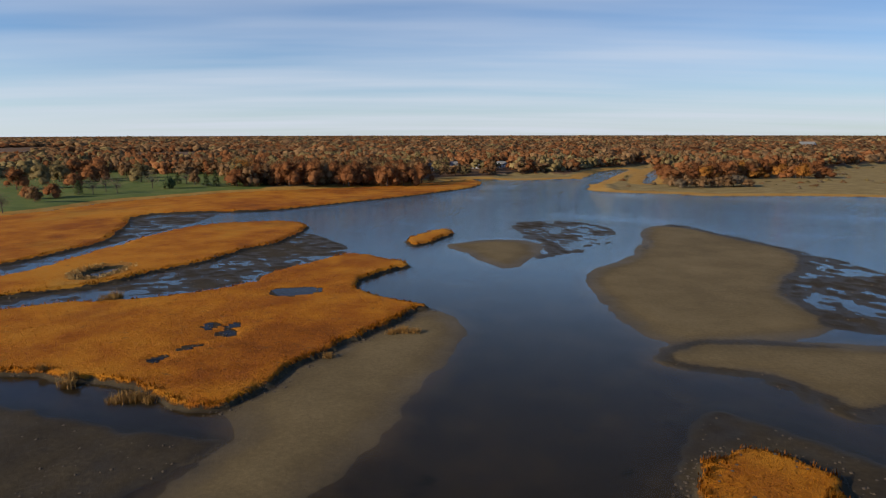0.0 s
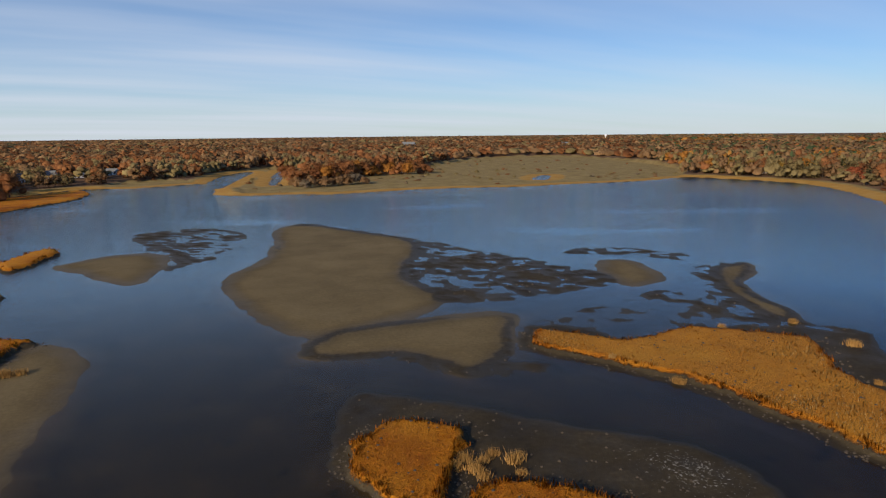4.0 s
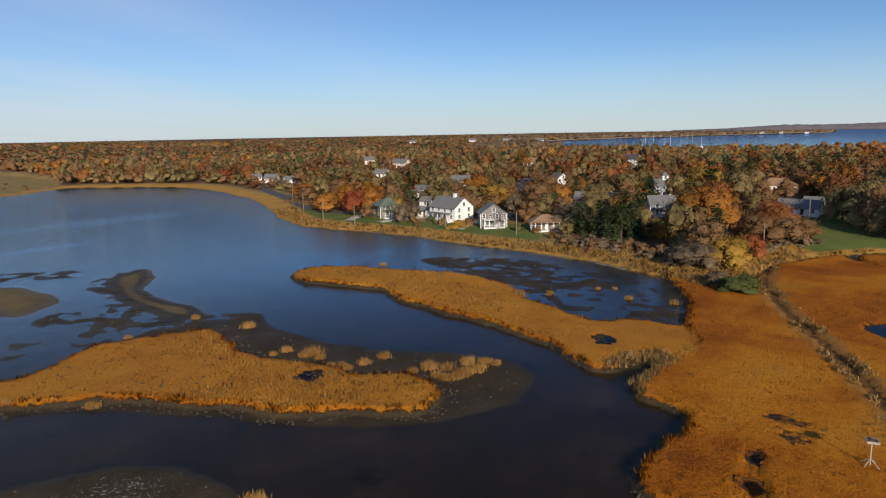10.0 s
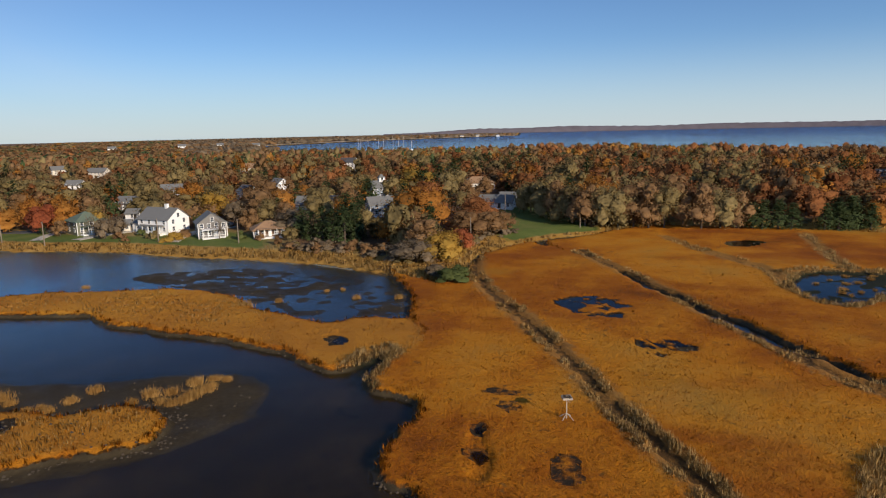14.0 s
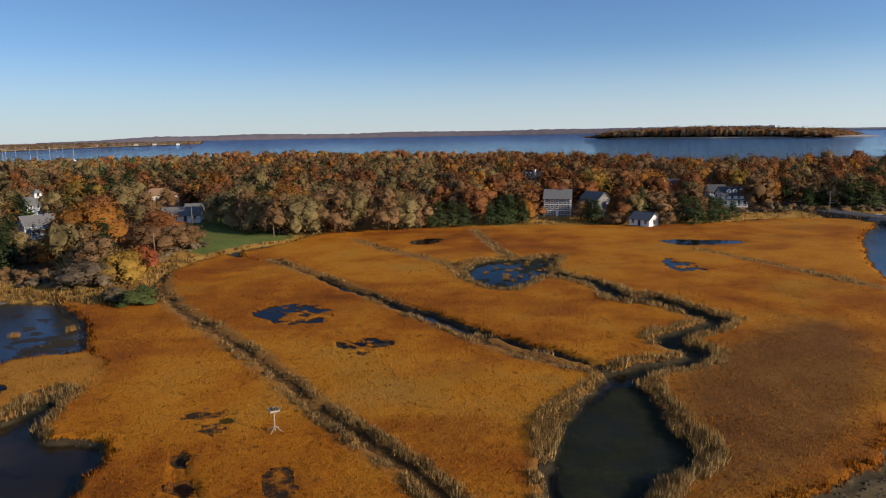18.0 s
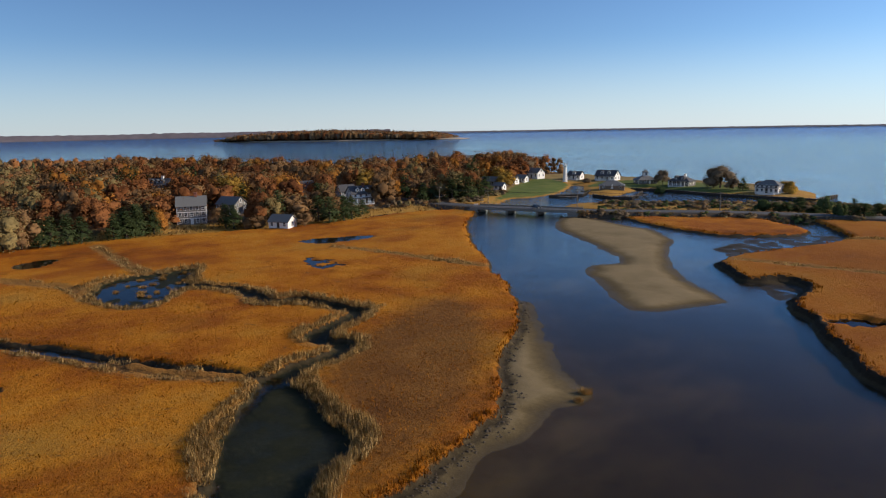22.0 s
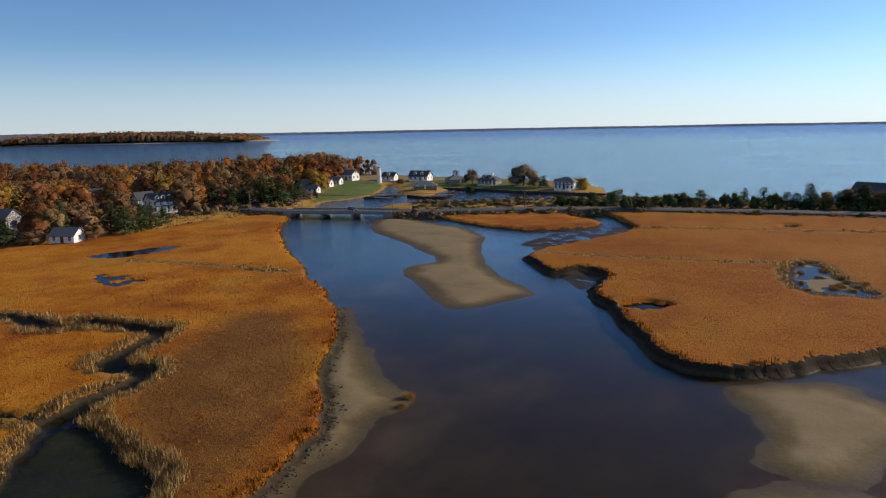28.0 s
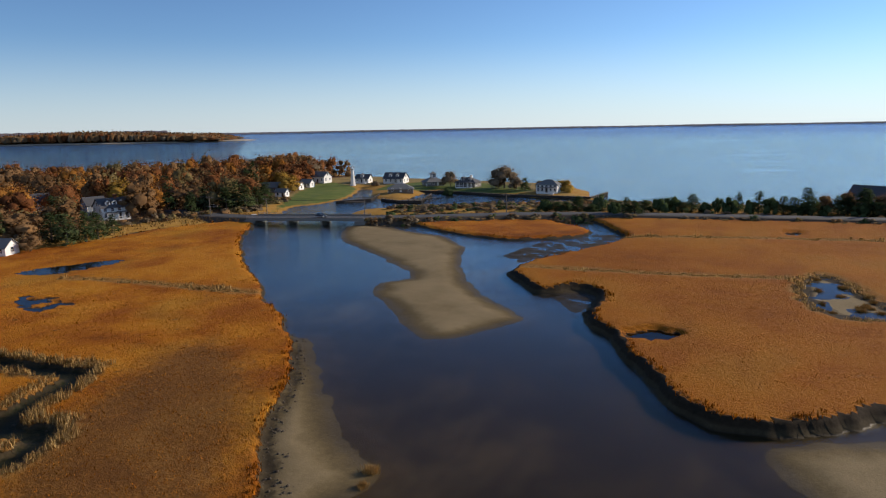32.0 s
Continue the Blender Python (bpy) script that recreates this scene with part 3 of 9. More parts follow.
MARSH['bridge_isle'] = [(125.1, -215), (112.6, -227.8), (92, -245.6), (72.9, -228), (60.7, -221.8), (62.2, -207.6), (77.1, -195.8), (89.5, -197.6), (104.8, -203.2)]
MARSH['south'] = [(64.2, -155.4), (63.1, -164.4), (56.2, -181.3), (49.9, -200), (49.5, -213.6), (59.8, -232.6), (75.8, -250.9), (47.7, -256.5), (10.8, -262), (-17.1, -262.1), (-61.6, -254.2), (-32, -124.8), (-8.5, -107.6), (2.8, -98.8), (9.3, -93.2), (14.9, -92), (18.8, -96.6), (25.6, -107.6), (30.5, -119.2), (37.6, -125.3), (38.5, -141.5), (44.4, -148.7), (49.7, -139.8), (58.7, -149.1)]
MARSH['near_isle'] = [(-2.6, 67.3), (-0.3, 68.9), (1.5, 73.4), (7, 70.8), (10, 68.2), (9, 64), (7.5, 62.3), (6.5, 59.4), (6.2, 51.9), (-3.6, 57)]
MARSH['near_isle_b'] = [(11.1, 57.2), (16.1, 56.2), (20.7, 53.5), (24.6, 49.7), (24.4, 45.1), (22.2, 41.9), (7.6, 49.5), (8, 56.6)]
POOL = {}
POOL['round'] = [(145.9, -41.1), (155.8, -48.2), (158.4, -56.3), (156.7, -64.7), (157.9, -73.3), (146.6, -66.4), (138.5, -61.3), (132.4, -55.1), (125.7, -49.8), (127.4, -44.9), (135.6, -41.7)]
POOL['creek_mouth'] = [(45, -19.8), (51, -23.1), (58.6, -27.3), (68.1, -33.3), (74, -40.2), (76.5, -45.1), (69.5, -45.9), (61, -41.6), (55.6, -41.4), (52.2, -39.5), (49.9, -35.1), (46.9, -31.5), (41.6, -27.2)]
POOL['long_a'] = [(170.1, -110.5), (165.8, -121.3), (158.2, -132.8), (157.6, -116.2), (164, -109.6)]
POOL['long_b'] = [(190.1, -39), (196.4, -47), (193.7, -53), (186.6, -44.7)]
POOL['patch_a'] = [(123.4, 1.9), (126.6, -1.9), (128.1, -5.3), (121.8, -9.3), (119.3, -11.4), (114.3, -6.7), (116, -1.7)]
POOL['patch_b'] = [(101.6, -10.8), (101.9, -15.8), (99.8, -19), (99.2, -13.6), (95.5, -11.9), (97.4, -10.7)]
POOL['patch_c'] = [(145.6, -97.2), (137.8, -97.2), (130.3, -97.3), (126.5, -93.3), (130.4, -90.3), (138.3, -91.5)]
POOL['pond_w'] = [(-88.7, 107.5), (-88.2, 111), (-83.7, 113.7), (-80.2, 111.9), (-80.5, 107.5), (-84.6, 104.6)]
POOL['pond_w2'] = [(-142.2, 100.5), (-143.8, 108.4), (-140.6, 112.9), (-136.2, 110.4), (-132.4, 102.4), (-133.9, 97.8)]
POOL['bit_a'] = [(-77.3, 79.5), (-77.2, 81.3), (-75, 80.6), (-74.8, 78.7)]
POOL['bit_b'] = [(-76.2, 71.3), (-76.1, 72.8), (-75.1, 73.6), (-75, 71.2)]
POOL['bit_c'] = [(-77.4, 65.2), (-76.8, 66.5), (-75.9, 67.4), (-75.3, 65.1)]
POOL['bit_d'] = [(-83.4, 81.7), (-83.1, 83.7), (-80.4, 80.9), (-81, 79.9)]
POOL['bit_e'] = [(-79.2, 82.9), (-79.6, 85.3), (-77.5, 84.4), (-77.7, 82.5)]
POOL['mid_pond'] = [(59.8, 65.2), (61.4, 65.3), (61.5, 63.4), (59.4, 63.2)]
POOL['spit_pond'] = [(95.3, 36.7), (97.6, 36.2), (95.9, 34.5), (93.6, 34.7)]
POOL['inlet'] = [(82.1, 29.2), (86.7, 29.2), (91.9, 28.2), (92.4, 25.7), (85, 25.8), (78.5, 26.2), (76.5, 26.3)]
POOL['bit_f'] = [(75, 7.9), (75.3, 7.2), (73, 6.7), (73.1, 7.4)]
POOL['bit_g'] = [(79.1, 10.2), (79.7, 8.2), (79.1, 6.7), (78.3, 8.7)]
POOL['bit_h'] = [(60.5, 1.9), (62.8, 1.1), (61.8, 0.4), (59.4, 0.5), (57.9, 0.2), (57.8, 1.7)]
POOL['bit_i'] = [(62.2, 9.7), (62.7, 8.9), (61.5, 8.1), (60.1, 8.7)]
POOL['bit_j'] = [(67.8, 10.3), (68.5, 9.7), (66.8, 9.4), (66.9, 10)]
POOL['south_pond'] = [(5.7, -160.7), (3.4, -177.5), (-2.5, -169.8), (-5.6, -156.9), (-9.4, -149.7), (-11.5, -142.6), (-5.2, -140), (0.9, -140.9), (4.6, -148.8)]
POOL['south_slot'] = [(29.1, -120.1), (26.4, -123.6), (20.9, -123.9), (23.6, -119.7), (27.1, -118.1)]
POOL['south_bit'] = [(9.6, -229.4), (6.7, -234.6), (4.6, -229.9), (7.5, -224.9)]
DITCH = {}
DITCH['long_east'] = [(166.3, 24.5), (140.9, 20.9), (111.2, 8.1), (91.4, 0.3), (77.6, -4.5), (68.1, -8.2), (59.9, -11.6), (53.1, -13.8), (48.2, -15.3)]
DITCH['long_mid'] = [(175.9, -1.4), (156.5, -9.3), (138.2, -16.5), (117.4, -23.3), (101.8, -29.2), (90.9, -33.4), (82.9, -38), (77.6, -42.6)]
DITCH['north_mid'] = [(202.3, -25.8), (177.2, -33.3), (164.6, -39.5), (153.7, -43.6), (144.6, -42.3)]
DITCH['to_pond'] = [(209.6, -66.2), (178.9, -61.3), (158.5, -59.9)]
DITCH['bank_line'] = [(151.3, -110.6), (131.9, -114.6), (112.8, -115.5), (99.5, -117.6)]
DITCH['south_a'] = [(61.1, -159.2), (42.8, -161), (23.7, -163.7), (7.4, -168.4)]
DITCH['south_b'] = [(51.3, -205.4), (31.3, -214), (8.7, -218.9), (-19.2, -225)]
DITCH['winding'] = [(75.8, -44.3), (77.3, -49.5), (77, -54.2), (79.7, -60.2), (83, -57.4), (87, -57.9), (89.3, -62.9), (91.3, -69.2), (93.3, -73.5), (96.3, -71.9), (103.3, -71.4), (110.4, -70.9), (109.2, -67.7), (113.5, -64.8), (122, -66.6), (128.3, -66.2), (136.1, -62.3)]
DITCH['slit'] = [(67.6, 9.8), (64.4, 9.6), (60.8, 8.6), (57.6, 8.4)]
LAWN = {}
LAWN['golf'] = [(-290.4, 126.5), (-258.8, 156.8), (-258.3, 179.2), (-266.1, 212.3), (-257.1, 236.6), (-246.1, 271.3), (-263.7, 330.5), (-314.6, 382.2), (-372.8, 399.8), (-431.1, 398.7), (-473.5, 380.2), (-494.8, 346.5), (-494.7, 303), (-479.1, 211.3)]
LAWN['field'] = [(188.9, 19.5), (226.3, 22.2), (272.4, 20.7), (223.7, 0), (212.9, -3.6), (199.3, 0.1), (189.9, 9.8)]
LAWN['shore'] = [(175.5, 196.5), (172.7, 175.6), (170.7, 137.2), (166, 111.7), (164.5, 91.5), (171.4, 84.2), (191.2, 94), (196.5, 113.6), (186.6, 134.9), (189.4, 165.6), (199, 201.9), (234, 252.9), (242.9, 270.8), (211.3, 239.9)]
LAWN['field2'] = [(293.7, 32.8), (274, 23.6), (247.9, 10.1), (223.2, -7.6), (205.7, -7.7), (197.8, 5.4), (194.5, 17.4), (194.6, 22.6)]
LAWN['harbor'] = [(185.5, -215.5), (184.2, -228.9), (181.3, -241.4), (181, -264.4), (207.8, -314), (247.9, -336.7), (234.9, -300.2), (205.2, -246.8)]
LAWN['houses'] = [(200.6, -308.6), (203.7, -338), (177.7, -360.1), (128.8, -343.4), (112, -314.5), (154.6, -313.1), (181.8, -313.2)]
OPEN = {}
OPEN['field2'] = [(308.2, 35.9), (286, 24.5), (257.8, 10.4), (228.2, -8.7), (204.4, -11), (191.8, 5.3), (190.6, 17.1), (191.1, 23.3)]
OPEN['golf'] = [(-285.1, 116.2), (-243.9, 147.6), (-244.1, 169.2), (-247.9, 197.5), (-240.5, 221.1), (-229.5, 248.9), (-253.1, 279.1), (-320, 342.8), (-381.7, 352.7), (-435.9, 349.7), (-456.9, 319.7), (-459.4, 281.2), (-447.7, 184.7)]
OPEN['field'] = [(158.2, 23.3), (181.7, 21.9), (226.5, 24.1), (281, 23.7), (229.1, -1.9), (212.8, -3.9), (208.5, -21.3), (192.3, -16.3), (185.1, 9.6)]
OPEN['shore'] = [(225, 276.3), (193.9, 223.9), (164, 183.9), (159, 161.9), (160.1, 128.8), (156.5, 105.4), (154.2, 85.7), (150.1, 67.6), (194.3, 87.6), (200.2, 115.7), (192.7, 139.3), (196, 171.4), (205.2, 208.1), (242.8, 262.3), (265.9, 305.9)]
OPEN['harbor'] = [(182.2, -204.7), (210.7, -245.2), (228.4, -284.5), (257.3, -343.6), (261.9, -403.5), (194.2, -393.7), (97.1, -350.7), (74.6, -296.9), (-26.6, -325.3), (-74.1, -308.9), (-57.2, -235.3), (-5.9, -246.9), (45.8, -246.2), (85.5, -240.1), (142.3, -210.5)]
OPEN['reed'] = [(-63.5, 328.3), (-46, 341.4), (38.6, 377.8), (82.9, 374.4), (113.2, 389.4), (169.6, 401.8), (214.4, 443.7), (271.1, 561), (273.8, 769), (236.5, 859.3), (116.2, 809.8), (53.5, 649.8), (-17.9, 478), (-43.8, 429.1), (-87.6, 460.3)]
OPEN['north'] = [(-154.9, 393.9), (-107.2, 448.4), (-120, 560.3), (-99.5, 700.6), (-77.4, 578.8), (-62.9, 349.7), (-22.4, 351.2), (53.5, 361.6), (81, 360.7), (116.2, 524.4), (94.2, 653.3), (53.8, 593.9), (17.7, 441.3), (-25.2, 392.5), (-56.1, 399.6), (-78.4, 398.6), (-135.6, 511.3), (-180, 469.1)]
SHELL = {}
SHELL['near'] = [(26.4, 63.6), (31, 62.3), (35.4, 58.9), (33.8, 53.9), (29.5, 53.2), (25.7, 56.9)]
WORN = {}
WORN['shore'] = [(75.2, -49.6), (84.8, -66.9), (92, -92.3), (75.1, -88.1), (53.2, -61.7), (46.8, -49.4), (44.1, -38.7), (43.1, -31.5), (47.6, -31.5), (52.3, -38.5), (64.9, -44)]


# ---- the lie of the land ----
def lattice(x, y, seed):
    ix, iy = np.floor(x).astype(np.int64), np.floor(y).astype(np.int64)
    fx, fy = x - ix, y - iy
    fx, fy = fx * fx * (3 - 2 * fx), fy * fy * (3 - 2 * fy)

    def h(a, b):
        n = (a * 374761393 + b * 668265263 + seed * 974711) & 0x7FFFFFFF
        n = ((n ^ (n >> 13)) * 1274126177) & 0x7FFFFFFF
        return ((n ^ (n >> 16)) & 0xFFFF) / 65535.0
    return (h(ix, iy) * (1 - fx) + h(ix + 1, iy) * fx) * (1 - fy) + (h(ix, iy + 1) * (1 - fx) + h(ix + 1, iy + 1) * fx) * fy


def fbm(x, y, size, seed, octaves=4, gain=0.5):
    """Value noise about 0, from -0.5 to 0.5, with its largest waves size metres long."""
    s, a, tot = 0, 1.0, 0
    for o in range(octaves):
        f = 2 ** o / size
        s = s + a * (lattice(x * f + 17.3 * o, y * f - 9.1 * o, seed + o) - 0.5)
        tot += a
        a *= gain
    return s / tot


def rounded(pts, times=1, closed=True):
    """Cuts the corners of an outline."""
    p = np.array(pts, float)
    for _ in range(times):
        q = np.roll(p, -1, 0) if closed else p[1:]
        b = p if closed else p[:-1]
        r = np.stack([b * 0.75 + q * 0.25, b * 0.25 + q * 0.75], 1).reshape(-1, 2)
        p = r if closed else np.vstack([p[:1], r, p[-1:]])
    return p


def line_distance(x, y, p, closed):
    best = np.full(x.shape, 1e9)
    n = len(p)
    for i in range(n if closed else n - 1):
        ax, ay = p[i]
        bx, by = p[(i + 1) % n]
        dx, dy = bx - ax, by - ay
        t = np.clip(((x - ax) * dx + (y - ay) * dy) / max(dx * dx + dy * dy, 1e-9), 0, 1)
        best = np.minimum(best, (x - ax - t * dx) ** 2 + (y - ay - t * dy) ** 2)
    return np.sqrt(best)


def inside(x, y, p):
    r = np.zeros(x.shape, bool)
    n = len(p)
    for i in range(n):
        ax, ay = p[i]
        bx, by = p[(i + 1) % n]
        if ay == by:
            continue
        r ^= ((ay > y) != (by > y)) & (x < (bx - ax) * (y - ay) / (by - ay) + ax)
    return r


def outline(x, y, pts, far=12.0, times=2, closed=True):
    """Distance to an outline, positive inside, no larger than far."""
    p = rounded(pts, times, closed)
    d = np.full(x.shape, -far)
    lo, hi = p.min(0) - far, p.max(0) + far
    near = np.where((x > lo[0]) & (x < hi[0]) & (y > lo[1]) & (y < hi[1]))[0]
    if len(near) == 0:
        return d
    u, v = x[near], y[near]
    e = line_distance(u, v, p, closed)
    if closed:
        e = np.where(inside(u, v, p), e, -e)
    else:
        e = -e
    d[near] = np.clip(e, -far, far)
    return d


def smooth(v, lo, hi):
    t = np.clip((v - lo) / (hi - lo), 0, 1)
    return t * t * (3 - 2 * t)


DITCH_HALF = {"winding": 1.5, "slit": 0.05, "long_east": 0.28, "long_mid": 0.22, "north_mid": 0.05}
SMALL_POOLS = ("bit_f", "bit_g", "bit_h", "bit_i", "bit_j")
HIGH_POOLS = {n for n, p in POOL.items() if n not in ("round", "creek_mouth", "inlet", "south_pond", "pond_w2")}


def terrain(x, y):
    """Height and cover of the ground at x, y."""
    r = np.hypot(x, y)
    w = np.minimum(1.0, 40.0 / r + 0.55)
    wx = x + 5.0 * w * fbm(x, y, 14, 3) + 1.6 * fbm(x, y, 2.4, 5, 3)
    wy = y + 5.0 * w * fbm(x, y, 14, 11) + 1.6 * fbm(x, y, 2.4, 13, 3)
    n1, n2, n3 = fbm(x, y, 40, 21), fbm(x, y, 9, 23), fbm(x, y, 2.2, 25, 3)
    a = {}
    lag = np.maximum(outline(wx, wy, BODY["lagoon"], 60, 1), outline(wx, wy, BODY["harbor"], 60, 1))
    lag = np.maximum(lag, np.maximum(outline(wx, wy, BODY["creek"], 60, 1), outline(wx, wy, BODY["inlet"], 60, 1)))
    lag = np.maximum(lag, outline(wx, wy, BODY["reed_creek"], 60, 1))
    sea = outline(x, y, BODY["sea"], 60, 0)
    sea = np.maximum(sea, outline(x, y, BODY["far_bay"], 60, 0))
    body = np.maximum(lag, sea)
    bed = -0.55 - 0.5 * (n1 + 0.5) - 0.25 * n2 - 1.5 * smooth(sea, 0, 60)
    h = np.where(body > 0, np.maximum(bed, -0.3 * body), 0)
    h = np.minimum(h, bed * smooth(body, 0, 9) + 0.05)
    # flats
    fl = np.full(x.shape, -12.0)
    bank = np.full(x.shape, -12.0)
    for n, p in FLAT.items():
        e = outline(wx, wy, p)
        fl = np.maximum(fl, e)
        if n in ("mid_skirt", "near_isle", "west_low"):
            bank = np.maximum(bank, e)
    h = np.maximum(h, -0.5 + 0.53 * smooth(fl, -6, 1.0) + (0.24 * n2 + 0.34 * n3 + 0.12 * n1) * smooth(fl, -3, 2))
    h = np.maximum(h, -0.45 + 0.55 * smooth(bank, -5, 1.5) + (0.14 * n2 + 0.10 * n3) * smooth(bank, -3, 2))
    sd = np.full(x.shape, -12.0)
    dry = np.full(x.shape, -12.0)
    for n, p in SAND.items():
        e = outline(wx, wy, p)
        sd = np.maximum(sd, e)
        if n in ("south", "south_b", "shore", "channel"):
            dry = np.maximum(dry, e)
    h = np.maximum(h, -0.45 + 0.5 * smooth(sd, -9, 0.6) + 0.16 * smooth(sd, 0, 7) + (0.10 * n2 + 0.03 * n3) * smooth(sd, -4, 2))
    h = np.maximum(h, -0.30 + 0.38 * smooth(dry, -3.0, 0.4) + 0.26 * smooth(dry, 0, 4) + 0.14 * n2 * smooth(dry, -2, 2))
    ms = np.full(x.shape, -12.0)
    for p in MARSH.values():
        ms = np.maximum(ms, outline(wx, wy, p))
    skirt = -0.45 + 0.50 * smooth(ms, -1.5, -0.2)
    h = np.maximum(h, skirt + 0.08 * n3)
    h = np.where(ms > -0.5, np.maximum(h, 0.05 + (0.86 + 0.16 * n2 + 0.14 * n3) * smooth(ms, -0.3, 0.45)), h)
    h = h + 0.45 * smooth(outline(wx, wy, MARSH["south"]), -0.2, 1.5)
    # ponds, pools and ditches in the meadow
    pl = np.full(x.shape, -12.0)
    ph = np.full(x.shape, -12.0)
    for n, p in POOL.items():
        if n == "south_pond":
            continue
        e = outline(wx, wy, p, 6, 2)
        if n.startswith("patch"):
            e = np.minimum(e + 0.4, 5.0 * fbm(x, y, 3.2, 57, 4, 0.75) - 0.12)
        if n in SMALL_POOLS:
            e = e - 0.20
        if n in HIGH_POOLS:
            ph = np.maximum(ph, e)
        else:
            pl = np.maximum(pl, e)
    h = np.where(pl > -0.8, np.minimum(h, 0.92 - 0.84 * smooth(pl, -0.6, 0.5) + (0.10 * n3 + 0.10 * n2) * smooth(pl, -0.6, 0.5)), h)
    h = np.where(pl > 0.2, np.maximum(h, (0.10 + 0.14 * n3 + 0.16 * n2) * smooth(pl, 0.2, 1.2)), h)
    h = np.where(ph > -0.6, np.minimum(h, 0.92 - 0.50 * smooth(ph, -0.4, 0.3) + 0.22 * n3), h)
    pale = outline(wx, wy, POOL["south_pond"], 6, 2)
    h = np.where(pale > -0.8, np.minimum(h, 1.36 - 0.46 * smooth(pale, -0.6, 0.4) + (0.07 * n3 + 0.08 * n2) * smooth(pale, -0.4, 0.6)), h)
    dt = np.full(x.shape, -12.0)
    dg = np.full(x.shape, -12.0)
    for n, p in DITCH.items():
        e = outline(x + 1.5 * n2, y + 1.5 * n3, p, 6, 1, False) + DITCH_HALF.get(n, 0.0)
        dt = np.maximum(dt, e)
        if n != "slit":
            dg = np.maximum(dg, e)
    wind = outline(x + 1.5 * n2, y + 1.5 * n3, DITCH["winding"], 6, 1, False) + 1.5
    h = np.where(dt > -0.5, h - 0.42 * smooth(dt, -0.35, 0.3), h)
    h = np.where(wind > -0.5, np.minimum(h, 0.90 - 0.82 * smooth(wind, -0.45, 0.5)), h)
    ms = np.minimum(ms, np.minimum(np.minimum(np.minimum(-pl, -pale), -ph - 0.1), np.where(wind > -0.6, -dt, 12)))
    # bare peat banks: the grass stops short of the edge
    so = outline(wx, wy, MARSH["south"], 4, 2)
    ms = np.where((so > -1.5) & (so < 3.5) & (y > -165), np.minimum(ms, so - 0.8), ms - 0.12)
    # upland
    up = -body
    lh = np.minimum(0.35 + 0.10 * up, 1.5) + 2.6 * smooth(up, 15, 60) * (0.6 + n1) + 0.25 * n2
    low = np.maximum(outline(x, y, OPEN["north"], 12, 1), outline(x, y, OPEN["reed"], 12, 1))
    lh = np.where(low > 0, np.minimum(lh, 0.30 + 0.012 * np.minimum(up, 30) + 0.2 * n2), lh)
    h = np.where((up > 0) & (ms < 0.3), np.maximum(h, lh), h)
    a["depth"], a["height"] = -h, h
    # south pond mud takes sand colour, painting in the sky's sheen on it
    a["sand"], a["marsh"] = np.maximum(sd, pale + 0.5), np.where(up > 6, -12, ms)
    a["mud"] = np.maximum(np.minimum(fl, 1.5 - sd), np.where(ms > -3.0, 0.9 - np.abs(ms + 0.5), -12))
    a["algae"] = np.where(pale > -1, -12, np.maximum(pl, wind - 0.3))
    a["land"] = np.where(ms > 0, -12, up)
    a["up"], a["ditch"] = up, np.maximum(dg, np.maximum(pl, pale - 0.3))
    a["tall"] = smooth(np.maximum(outline(wx, wy, MARSH["mid"], 6), outline(wx, wy, MARSH["spit"], 6)), -0.5, 1.5)
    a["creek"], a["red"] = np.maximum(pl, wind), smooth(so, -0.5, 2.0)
    a["pond"] = ph
    # the pond's part of this mask is painted sheen, the rest dry sand
    a["cut"], a["dry_or_sheen"] = dt, np.maximum(smooth(dry, -1.5, 1.0), smooth(pale, -0.5, 0.5))
    return h, a


SURVEY = {}


